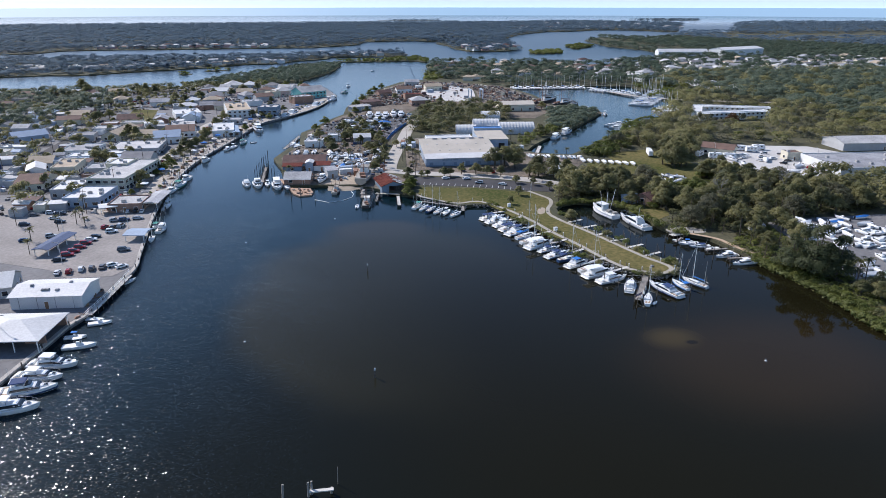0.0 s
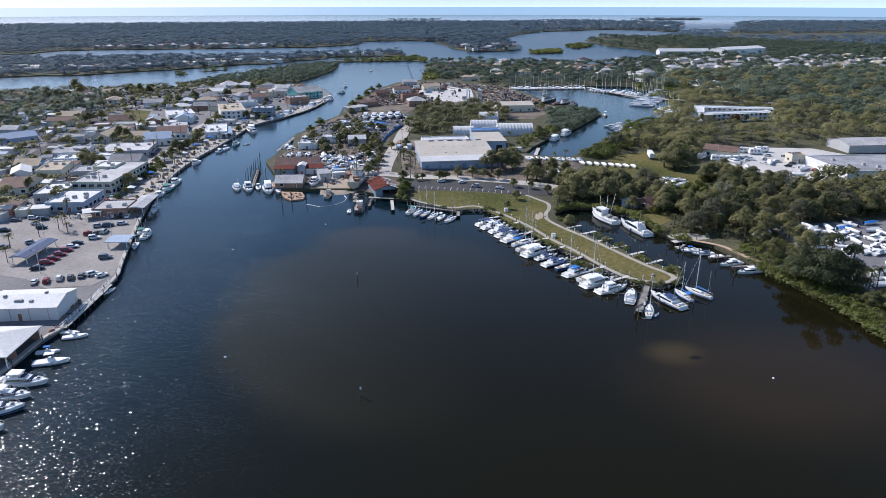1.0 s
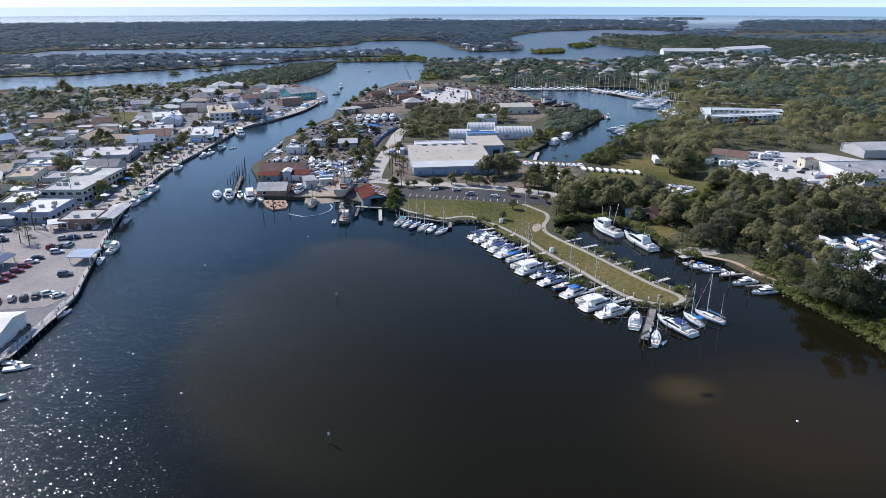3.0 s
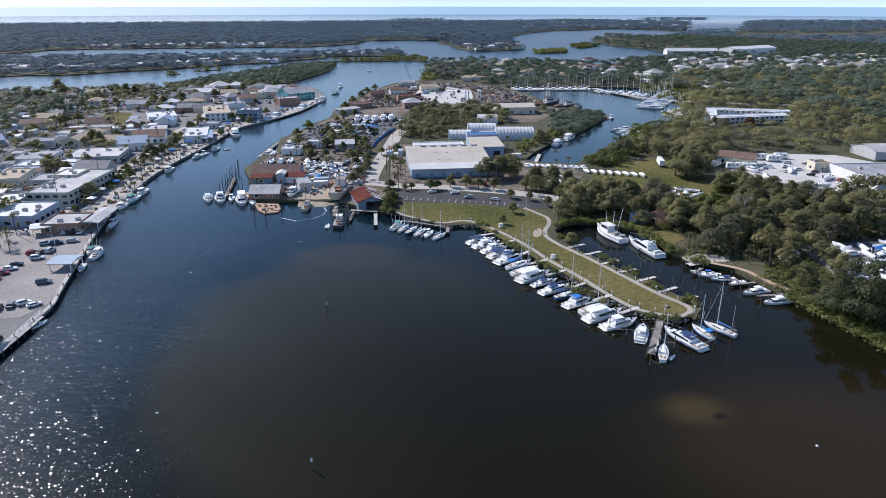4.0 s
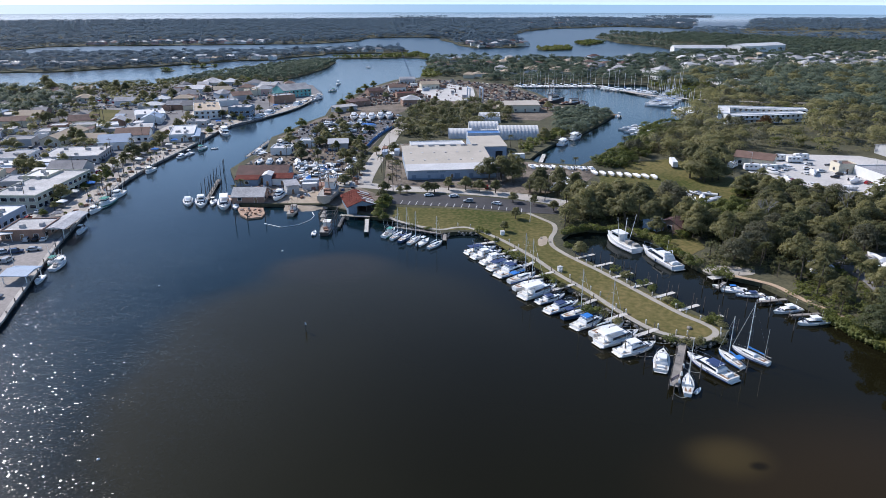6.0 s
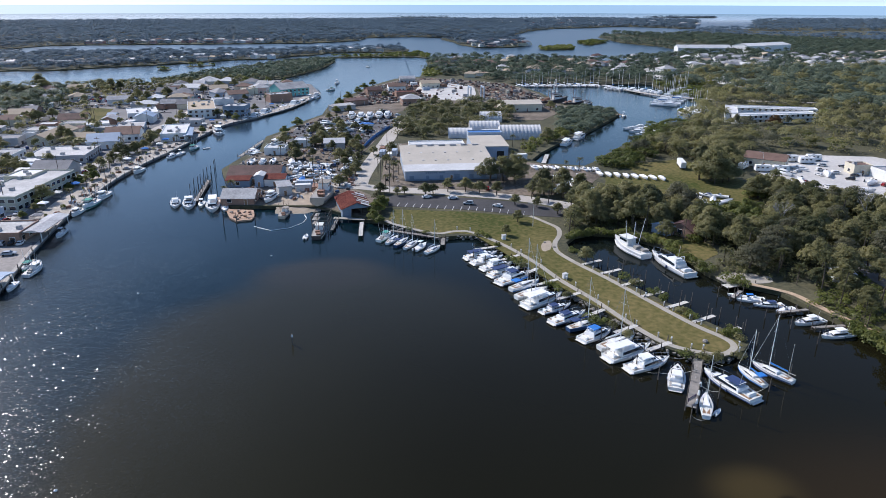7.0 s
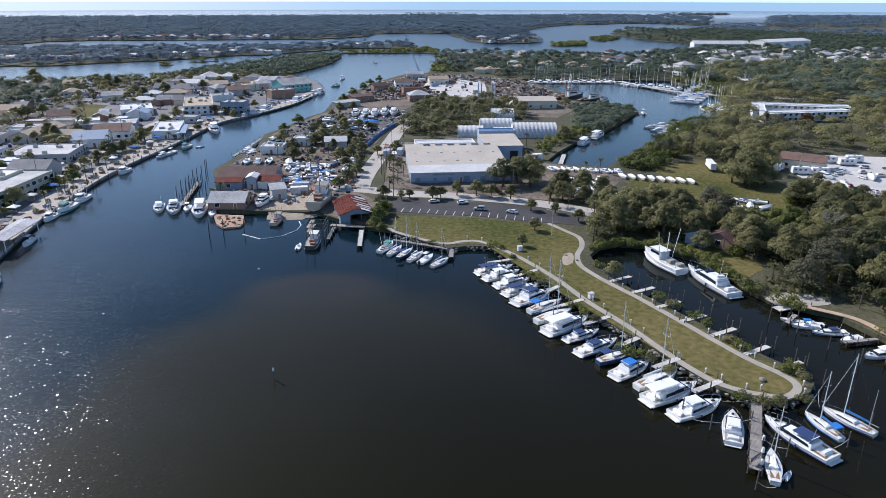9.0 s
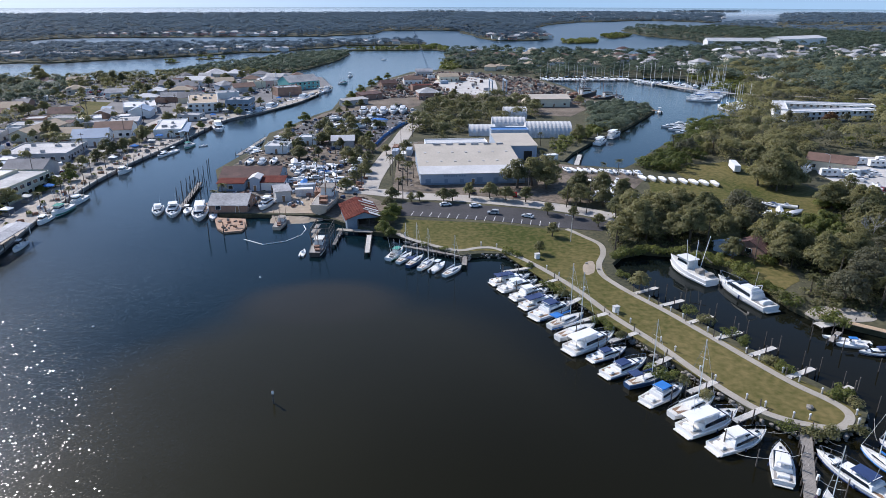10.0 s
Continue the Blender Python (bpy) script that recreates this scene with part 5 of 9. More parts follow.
# parking bays, painted
bm = bmesh.new()
for i in range(17):
    a = Vector((29 + i * 2.75, 286.6 - i * 0.98, 0)) if i < 9 else Vector((53.8 + (i - 9) * 2.6, 278.4 - (i - 9) * 1.16, 0))
    d = Vector((0.3, 1.0, 0)).normalized()
    s = Vector((d.y, -d.x, 0)) * 0.07
    b = a + d * 4.6
    bm.faces.new([bm.verts.new((q.x, q.y, 1.285)) for q in (a - s, a + s, b + s, b - s)])
tagged(mesh_object("parking_lines", bm, WHITE), "white painted parking bay lines", "marking", kind="structure")

# sand patch on the lawn
rng = random.Random(4)
bm = bmesh.new()
c = bm.verts.new((71.2, 238.8, 1.38))
rim = [bm.verts.new((71.2 + math.cos(a) * (1.5 + 0.3 * rng.random()) + 1.7 * math.sin(a), 238.8 + math.sin(a) * (4.4 + 0.6 * rng.random()), 1.245)) for a in [2 * math.pi * i / 18 for i in range(18)]]
for i in range(18):
    bm.faces.new((rim[i], rim[(i + 1) % 18], c))
tagged(mesh_object("sand_heap", bm, SAND), "low heap of pale sand on the lawn", "sand")


def boulder(x, y, z, s, seed):
    r = random.Random(seed)
    bm = bmesh.new()
    bmesh.ops.create_icosphere(bm, subdivisions=1, radius=s)
    for v in bm.verts:
        v.co *= 0.75 + 0.5 * r.random()
        v.co.z *= 0.7
    return tagged(mesh_object("boulder", bm, STONE, at=pose(x, y, z, 0, 0, r.uniform(0, 360))), "rough grey limestone boulder on the grass", "rock", "boulders of the park")


for k, (x, y) in enumerate(((88.5, 174.5), (73.2, 237.2), (71.4, 241.4))):
    boulder(x, y, 1.4, 0.7 if k == 0 else 0.5, k)

# rubble along the park's banks, past counting
rng = np.random.default_rng(8)
base = bmesh.new()
bmesh.ops.create_icosphere(base, subdivisions=1, radius=1)
bv = np.array([v.co[:] for v in base.verts])
bf = [[v.index for v in f.verts] for f in base.faces]
base.free()
vv, ff = [], []
shore = [(98, 173), (95, 170), (90, 168), (84, 168), (79, 173), (77, 180), (74, 189), (70, 198), (67, 209), (62, 225), (57, 241), (52, 251), (46, 252), (40, 251), (34, 257), (25, 267)]
for (xa, ya), (xb, yb) in zip(shore, shore[1:]):
    k = int(math.hypot(xb - xa, yb - ya) * 3.2)
    for _ in range(k):
        t = rng.uniform()
        s = rng.uniform(0.2, 0.55)
        p = bv * (s * rng.uniform(0.7, 1.3, bv.shape)) * np.array([1, 1, 0.7]) + np.array([xa + (xb - xa) * t + rng.normal() * 0.6 - 0.3, ya + (yb - ya) * t + rng.normal() * 0.6, rng.uniform(-0.1, 0.9)])
        ff += [[i + len(vv) for i in f] for f in bf]
        vv += p.tolist()
me = bpy.data.meshes.new("riprap")
me.from_pydata(vv, [], ff)
me.materials.append(STONE)
tagged(new("riprap", me), "loose limestone rubble along the bank", "rocks", kind="stuff")


# path bollards: short pale posts with a cap
def bollard():
    ob = new("bollard_light")
    bm = bmesh.new()
    tube(bm, (0, 0, -0.1), (0, 0, 0.95), 0.16, 0.15, 8)
    part("post", bm, PALEDOCK, ob)
    bm = bmesh.new()
    tube(bm, (0, 0, 0.95), (0, 0, 1.15), 0.22, 0.12, 8)
    part("cap", bm, WHITE, ob)
    return tagged(ob, "short cream bollard beside the footpath", "bollard", "bollards along the footpath")


first = bollard()
first.matrix_basis = pose(26, 267.5, 1.24)
for x, y in ((46.5, 257.6), (50.5, 255.6), (60.2, 239), (62, 234), (65.6, 225), (69, 212), (70.2, 208), (73.2, 199.5), (74.4, 195.5), (75.8, 188), (77, 184.6), (79.4, 178.3), (81.3, 175.8), (84.2, 172.4), (86.5, 171.6), (93.6, 169.6), (95, 172), (93.4, 178.6), (91.8, 182.6), (90.6, 185.8), (88.8, 190.6), (87.8, 193.4), (85.6, 199.2), (84.6, 202.6), (82.2, 209), (81, 212.4), (78.6, 218.4)):
    copy_thing(first, pose(x, y, 1.24))

# utility boxes on the lawn
for x, y, r in ((69, 213.5, 20), (59.6, 246.5, 10)):
    ob = empty("utility_shed", pose(x, y, 1.24, 0, 0, r), "small white utility box with a pale blue door", "utility box", "utility boxes of the park")
    bm = bmesh.new()
    box(bm, -0.6, -0.45, 0, 0.6, 0.45, 1.3)
    part("body", bm, WHITE, ob)
    bm = bmesh.new()
    box(bm, -0.7, -0.55, 1.3, 0.7, 0.55, 1.4)
    part("lid", bm, ROOFS["white"], ob)
    bm = bmesh.new()
    box(bm, 0.6, -0.32, 0.1, 0.64, 0.32, 1.2)
    part("door", bm, WALLS["blue"], ob)

# ---- docks ----
dock(85, 170.3, 73.6, 151.5, 1.7, "long weathered timber pier with piles and white posts", WOOD, 2.4, 1.05, 1.2)
for x, y in ((77.0, 155.2), (75.2, 152.5), (78.8, 158.0)):
    ob = empty("dock_pedestal", pose(x, y, 1.05), "white dock power pedestal on the pier", "pedestal", "pedestals on the pier")
    bm = bmesh.new()
    house(bm, -0.18, 0.18, 0.36, 0.36, 0, 1.0, 0.03, 0.03, 0.03)
    part("body", bm, WHITE, ob)
for a in ((76.8, 222.3, 83.4, 225), (79.8, 215.2, 86.4, 217.6), (82.2, 206.6, 89, 209.2), (84.6, 199.3, 91.4, 201.6), (87.8, 192.2, 94.6, 194.8), (90.6, 184, 97.2, 186.6), (95.8, 178.6, 100, 180)):
    dock(*a, 1.2, "pale timber finger dock with tall piles", PALEDOCK, 2.6, 1.32, 1.7, "finger docks of the creek")
for a in ((49, 238.4, 56.5, 240.4), (54.5, 228.5, 61, 232.2), (59.5, 218, 63.5, 221.3), (60, 209.8, 67, 213), (62.8, 200.4, 70, 203.6), (67, 190.3, 72.5, 193.3), (70.5, 181.3, 77, 184.2), (74, 172.4, 81, 175.4)):
    dock(*a, 1.2, "pale timber finger dock between moored boats", PALEDOCK, 2.8, 1.32, 1.5, "finger docks of the park")
dock(25, 260.5, 41, 250.5, 1.2, "weathered timber dock along the park's bank", WOOD, 2.5, 1.0, 1.2)
dock(41, 250.5, 40, 244.5, 1.2, "short weathered timber dock", WOOD, 2.5, 1.0, 1.2)
dock(15.9, 270.5, 15.2, 256.2, 1.3, "narrow pale timber dock by the boathouse", PALEDOCK, 3.0, 1.0, 0.6)
dock(7.6, 275, 6.0, 263.6, 1.0, "narrow timber dock beside a moored trawler", WOOD, 3.0, 0.9, 1.5)
dock(109, 203, 118, 205, 2.4, "pale timber landing with piles at the creek bank", PALEDOCK, 2.5, 1.1, 1.0)
for a in ((122, 187.5, 114, 187), (125, 178.5, 117, 178.5), (112, 200.2, 107.5, 196.5)):
    dock(*a, 1.0, "narrow timber boat dock at the creek bank", WOOD, 2.5, 0.95, 1.4, "docks of the creek bank")
ribbon("boardwalk", [(112, 207), (116, 203), (123, 196), (125, 188), (127, 180), (131, 170)], 1.6, 1.42, mat("tan_boards", (0.44, 0.32, 0.21), 0.9, vary=0.2, scale=0.5, fine=4.0), "tan timber boardwalk along the creek bank", "path")
dock(-46, 336, -45, 304, 1.6, "old timber dock with leaning piles", WOOD, 2.5, 1.0, 3.2)
for k, (x, y) in enumerate(((-50, 318), (-49.5, 323), (-49, 328), (-49, 333), (-48.6, 338), (-48.2, 343), (-47.5, 348), (-47, 353), (-47.5, 358), (-42, 318), (-41.5, 326), (-30, 274), (-26, 275), (-20, 276))):
    bm = bmesh.new()
    tube(bm, (0, 0, -2.5), (0.15, 0.1, 4.0 + (k * 37 % 10) * 0.15), 0.16, 0.13, 7)
    tagged(mesh_object("mooring_pile", bm, PILE, at=pose(x, y, 0)), "dark weathered timber mooring pile standing in water", "piling", "mooring piles by the boatyard")
dock(-40, 380, -33, 420, 1.8, "timber wharf along a boatyard bank", WOOD, 4.0, 1.1, 1.4)
dock(160, 512, 190, 478, 5.0, "broad timber wharf with clutter at the basin", TEAK, 5.0, 1.2, 0.8)
dock(243, 517, 299, 596, 2.2, "long timber marina dock", WOOD, 8.0, 1.0, 1.0)
dock(160, 641, 231, 634, 1.6, "long timber marina dock along the bank", WOOD, 8.0, 1.0, 1.0)
dock(232, 628, 264, 588, 1.6, "timber marina dock with moored yachts", WOOD, 8.0, 1.0, 1.0)
dock(101, 348, 108, 366, 2.0, "pale timber dock at the head of a creek", PALEDOCK, 4.0, 1.1, 1.0)
dock(104, 372, 96, 366, 3.0, "pale timber landing at the creek head", PALEDOCK, 3.0, 1.1, 0.8)
dock(-74.0, 192, -76.9, 164, 1.8, "white boards of a quayside dock", PALEDOCK, 3.0, 1.3, 0.9)
ob = empty("old_dock", pose(-16, 84.7, 0), "remains of a grey timber dock standing in open water", "dock")
bm = bmesh.new()
box(bm, 0.2, -0.35, 1.05, 4.4, 0.35, 1.25)
part("beam", bm, PALEDOCK, ob)
for x, y, z in ((0, 0, 2.9), (0.5, 0.5, 2.7), (3.9, 0.3, 1.2)):
    bm = bmesh.new()
    tube(bm, (x, y, -2.5), (x + 0.12, y + 0.2, z), 0.24, 0.20, 8)
    part("piling", bm, WOOD, ob)
for x, y, z, r in ((-20.4, 85.2, 2.6, 0.24), (-11.0, 87.2, 3.6, 0.07)):
    bm = bmesh.new()
    tube(bm, (0, 0, -2), (0.2, 0.2, z), r, r * 0.85, 8)
    tagged(mesh_object("old_pile", bm, WOOD, at=pose(x, y, 0)), "grey timber pile standing in open water", "piling", "old piles in the river")


# mooring poles among the slips
def slip_pole():
    bm = bmesh.new()
    tube(bm, (0, 0, -2.5), (0.05, 0, 3.2), 0.12, 0.10, 6)
    return tagged(mesh_object("slip_pole", bm, PILE), "slender timber mooring pole in the water", "piling", "mooring poles of the slips")


sp = slip_pole()
sp.matrix_basis = pose(84.5, 222.5, 0)
for x, y in ((87.5, 219), (88, 213), (91, 211.5), (92, 205.5), (93.5, 203), (94.5, 198), (96, 195.5), (97.5, 190), (99, 187.2), (100, 182), (100.8, 179.5), (100.5, 174), (47.5, 233), (50, 228), (52.5, 222), (54, 217.5), (56, 211), (57.5, 205), (60, 198.5), (62, 192.5), (64.5, 187), (67, 180.5), (68.5, 174), (70, 168), (72.5, 163), (80, 163.5), (92, 156), (99, 160), (81, 155), (72, 148.5), (105, 199), (108, 193.5), (110, 186), (112.5, 180), (114, 172.5)):
    copy_thing(sp, pose(x, y, random.uniform(-0.5, 0.3)))


# ropes between the pier's posts and the moored boats
def mooring_rope(a, b, sag=0.6):
    a, b = Vector(a), Vector(b)
    bm = bmesh.new()
    last = a
    for i in range(1, 9):
        t = i / 8
        p = a.lerp(b, t) - Vector((0, 0, sag * 4 * t * (1 - t)))
        tube(bm, last, p, 0.035, sides=4)
        last = p
    return tagged(mesh_object("mooring_rope", bm, PALEDOCK), "slack pale mooring rope over the water", "rope", "mooring ropes of the pier")


for a, b in (((80.8, 163.4, 1.5), (72.5, 163.0, 1.6)), ((72.5, 163.0, 1.6), (69.2, 167.2, 1.0)), ((79.4, 161.0, 1.5), (78.2, 160.0, 1.1)), ((78.6, 158.0, 1.6), (81.0, 155.0, 1.6)), ((84.4, 169.0, 1.5), (77.4, 169.6, 1.1)), ((86.0, 168.6, 1.5), (87.2, 164.6, 1.2)), ((92.0, 156.0, 1.6), (87.0, 154.6, 1.2)), ((72.0, 148.5, 1.6), (74.6, 147.6, 1.0)), ((97.0, 170.5, 1.4), (93.6, 165.4, 1.2))):
    mooring_rope(a, b)
ob = empty("pier_sign", pose(74.6, 153.2, 1.06, 0, 0, 31), "dark purple notice board across the pier's end", "sign")
bm = bmesh.new()
box(bm, -1.3, -0.05, 0.5, 1.3, 0.05, 1.2)
part("board", bm, mat("purple_paint", (0.06, 0.035, 0.075), 0.6, vary=0.1), ob)
for k in range(2):
    bm = bmesh.new()
    box(bm, -1.1, -0.07, 0.62 + 0.28 * k, 1.0 - 0.3 * k, -0.05, 0.74 + 0.28 * k)
    part("text_bar", bm, PALEDOCK, ob)
for x in (-1.2, 1.2):
    bm = bmesh.new()
    box(bm, x - 0.05, 0.05, -0.1, x + 0.05, 0.13, 1.2)
    part("post", bm, PILE, ob)


# channel markers and buoys
def channel_marker(x, y):
    ob = empty("channel_marker", pose(x, y, 0), "timber channel marker post with a small white board", "marker", "channel markers")
    bm = bmesh.new()
    tube(bm, (0, 0, -3), (0, 0, 2.6), 0.16, 0.13, 7)
    part("post", bm, PILE, ob)
    bm = bmesh.new()
    box(bm, -0.2, -0.2, 1.9, 0.2, -0.15, 2.5)
    part("board", bm, WHITE, ob)


def buoy(x, y):
    ob = empty("buoy", pose(x, y, 0), "small white mooring buoy afloat", "buoy", "buoys on the river")
    bm = bmesh.new()
    bmesh.ops.create_uvsphere(bm, u_segments=12, v_segments=8, radius=0.30)
    for v in bm.verts:
        v.co.z *= 0.8
    part("float", bm, WHITE, ob)
    bm = bmesh.new()
    tube(bm, (0, 0, 0.25), (0, 0, 0.75), 0.06, 0.05, 6)
    part("stem", bm, STEEL, ob)


channel_marker(-2.4, 122.4)
channel_marker(-1.1, 187.6)
for x, y in ((-33.9, 144.5), (90.1, 116), (-42.7, 220.8), (-11.4, 244.2)):
    buoy(x, y)

# ---- boats ----
B_FLYW = motor_cruiser(True, WHITE, None)
B_FLYB = motor_cruiser(True, BLUEC, None)
B_FLYN = motor_cruiser(True, NAVY, HULLBLUE)
B_SEDAN = motor_cruiser(False, NAVY, HULLBLUE, cover=-4.2)
B_EXPR = motor_cruiser(False, NAVY, NAVY, B=3.4, F=0.75, hi=0.6)
B_TRAWL = motor_cruiser(False, WHITE, None, B=3.8, F=0.85, aft=-0.4, hi=0.95, cover=-4.7)
B_PLAIN = motor_cruiser(False, WHITE, None, B=3.6)
S_BLUE = sail_boat(BLUEC, None, BLUEC, 12.5, BLUEC)
S_WHITE = sail_boat(WHITE, None, None, 12.0)
S_KETCH = sail_boat(BLUEC, None, NAVY, 13.5, None, True)
S_NAVY = sail_boat(NAVY, HULLBLUE, None, 12.0, NAVY)
O_TOP = open_boat(WHITE)
O_BLUE = open_boat(BLUEC)
O_PLAIN = open_boat(None)
O_COV = open_boat(None, WHITE)
O_COVB = open_boat(None, BLUEC)
B_YACHT = motor_cruiser(True, None, None, B=2.8, F=0.72, hi=0.7, name="motor_yacht")
F_MOTOR = far_motorboat()
F_SAIL = far_sailboat(WHITE)
F_SAILB = far_sailboat(BLUEC)
T_CREAM = trawl_boat(mat("cream_hull", (0.52, 0.42, 0.32), 0.6, vary=0.15), WOOD)
T_WHITE = trawl_boat(GEL, WHITE)
T_BLACK = trawl_boat(HULLBLACK, HULLBLACK)
T_GREEN = trawl_boat(GEL, GREENC)
T_DARK = trawl_boat(mat("dark_worn_hull", (0.035, 0.035, 0.042), 0.6, vary=0.3, tint=(0.08, 0.06, 0.05)), DECK)
BOATS = {
    "flyw": (B_FLYW, "white flybridge motor cruiser with a hard top"), "flyb": (B_FLYB, "white flybridge cruiser with a bright blue canopy"),
    "flyn": (B_FLYN, "white flybridge cruiser with dark blue stripe and canopy"), "sedan": (B_SEDAN, "white sedan cruiser with blue stripe and navy aft canvas"),
    "expr": (B_EXPR, "white express cruiser with navy canvas"), "trawl": (B_TRAWL, "white trawler yacht with a covered aft deck"),
    "plain": (B_PLAIN, "white cabin motorboat with a white top"), "sblue": (S_BLUE, "white sailing boat with bright blue canvas"),
    "swhite": (S_WHITE, "white sailing boat with a bare mast"), "ketch": (S_KETCH, "white two-masted ketch with blue sail cover"),
    "snavy": (S_NAVY, "dark blue sailing boat with navy canvas"), "otop": (O_TOP, "small white open motorboat with a shade top"),
    "oblue": (O_BLUE, "small white motorboat with a blue shade top"), "open": (O_PLAIN, "small white open motorboat with an outboard"),
    "cov": (O_COV, "small motorboat under a white cover"), "covb": (O_COVB, "small motorboat under a blue cover"),
    "tw": (T_WHITE, "white working fishing boat with outriggers"), "tb": (T_BLACK, "rust-streaked black shrimp trawler with raised outriggers"),
    "yacht": (B_YACHT, "long sleek white motor yacht"), "fm": (F_MOTOR, "white motor yacht with a dark window band"), "fs": (F_SAIL, "white sailing yacht with a tall mast"), "fsb": (F_SAILB, "white sailing yacht with a blue sail cover"), "tc": (T_CREAM, "old cream wooden fishing boat under repair"),
    "tg": (T_GREEN, "white fishing boat with green trim"), "td": (T_DARK, "dark-hulled shrimp boat with a pale wheelhouse"),
}
USED = set()


def boat(kind, x, y, length, way, z=0.0, group="boats moored at the park", where=" moored afloat", tilt=0.0):
    src, words = BOATS[kind]
    category = "sailboat" if kind in ("sblue", "swhite", "ketch", "snavy", "fs", "fsb") else "boat"
    if z > 1:          # ashore: the keel stands on the ground
        z = 1.23 + 0.05 * length
    if kind in ("fs", "fm", "fsb") and y > 450:
        length *= 1.15
    m = pose(x, y, z, tilt, 0, way) @ Matrix.Scale(length / 10.0, 4)
    if kind not in USED:
        USED.add(kind)
        src.matrix_basis = m
        ob = src
    else:
        ob = copy_thing(src, m)
        # keep the size that was asked for
        ob.matrix_basis = m
    return tagged(ob, words + where, category, group)


for row in (("flyw", 73.0, 168.4, 10.8, 17), ("trawl", 70.8, 173.6, 12.0, 20), ("swhite", 69.8, 178.0, 10.2, 21), ("flyb", 66.9, 182.6, 10.2, 28), ("snavy", 65.6, 187.3, 9.6, 19), ("expr", 63.3, 191.9, 10.8, 25), ("expr", 61.8, 197.2, 9.0, 22), ("trawl", 60.0, 201.9, 12.6, 27), ("swhite", 58.2, 206.6, 10.6, 25), ("sblue", 57.6, 211.8, 10.1, 28), ("flyn", 56.2, 217.2, 12.0, 30), ("sedan", 54.6, 221.9, 10.7, 26), ("flyw", 53.4, 226.4, 10.3, 21), ("plain", 51.6, 231.4, 10.6, 22), ("sedan", 50.4, 235.2, 10.6, 18),
            ("plain", 76.3, 162.7, 9.6, 62), ("swhite", 77.2, 152.6, 8.2, 63), ("expr", 85.1, 158.6, 12.4, 111), ("sblue", 91.4, 161.2, 7.8, 100), ("ketch", 96.4, 161.9, 9.0, 116), ("open", 78.4, 150.6, 2.8, 40)):
    boat(*row)
boat("tw", 96.1, 234.6, 15.5, 105, group="yachts in the creek", where=" in the creek")
boat("yacht", 102.6, 221.0, 18.2, 100, group="yachts in the creek", where=" in the creek")
for row in (("open", 110.2, 198.6, 5.0, 150), ("oblue", 111.4, 195.6, 6.0, 165), ("expr", 114.6, 192.2, 7.6, 172), ("open", 117.0, 188.9, 6.1, -167), ("plain", 118.6, 182.2, 8.4, -171), ("plain", 120.6, 175.2, 8.4, -175), ("open", 113.6, 196.6, 5.0, 165)):
    boat(*row, group="boats along the creek bank", where=" at the bank")
for row in (("tg", 22.8, 255.3, 8.0, 58), ("swhite", 25.2, 252.6, 7.8, 58), ("snavy", 27.9, 250.0, 8.4, 56), ("swhite", 30.6, 247.4, 7.8, 54), ("otop", 33.3, 245.2, 7.2, 54), ("swhite", 36.8, 242.2, 7.6, 46)):
    boat(*row, group="boats at the park dock", where=" at the dock")
for row in (("td", 2.0, 262.6, 11.5, 82), ("open", -2.2, 259.5, 5.0, 84), ("plain", -52.0, 302.5, 10.5, -78), ("flyw", -46.8, 301.0, 12.5, -80), ("otop", -42.4, 301, 7.5, -85), ("trawl", -37.6, 297.0, 13.5, -82), ("open", -33.0, 294.5, 8.0, -80), ("tc", -10.8, 285.0, 9.5, 80), ("flyw", -25.7, 404, 17.0, -118), ("plain", -33.5, 384.0, 11.0, -120), ("plain", -36.0, 391.0, 10.5, -118)):
    boat(*row, group="boats at the boatyards", where=" at a boatyard")
boat("flyw", -17.4, 300.5, 11.0, -104, 1.7, "boats ashore in the yard", " ashore")
boat("tc", 2.6, 300.0, 20.0, 77, 2.2, "boats ashore in the yard", " ashore")
for k, (x, y, w) in enumerate(((-32, 363.5, 80), (-27, 363.5, 85), (-22.5, 364, 84), (-14, 361, 95))):
    boat(("open", "plain", "open", "cov")[k], x, y, 8.5, w, 1.8, "boats ashore in the yard", " ashore")
for row in (("tg", -82.6, 305.0, 11.5, -97), ("tw", -81.8, 316.5, 10.5, -95), ("tw", -80.2, 357.5, 9.5, -98), ("plain", -73.0, 386.5, 9.0, -105), ("otop", -70.4, 392.5, 8.0, -105), ("tg", -66.4, 404.5, 9.5, -100), ("trawl", -61.2, 447.0, 15.5, -75), ("open", -60, 406, 4.0, 30), ("tg", -78.2, 243.5, 8.0, -96), ("tw", -75.6, 240.0, 8.5, 84), ("otop", -80.6, 272.0, 7.5, -88), ("open", -76.6, 228.6, 6.5, -85), ("open", -73.4, 189.4, 5.0, 60), ("tw", -84.0, 296.0, 8.5, -95),
            ("open", -73.0, 160.5, 6.0, 10), ("oblue", -76.6, 153.0, 5.4, 4), ("otop", -73.8, 147.6, 8.0, 6), ("flyw", -76.6, 139.0, 11.5, -8), ("plain", -77.8, 133.6, 11.0, -8), ("flyn", -78.0, 127.6, 12.5, 8), ("trawl", -78.6, 120.6, 12, 4), ("open", -75.0, 163.0, 5.0, -10)):
    boat(*row, group="boats along the town quay", where=" at the quay")
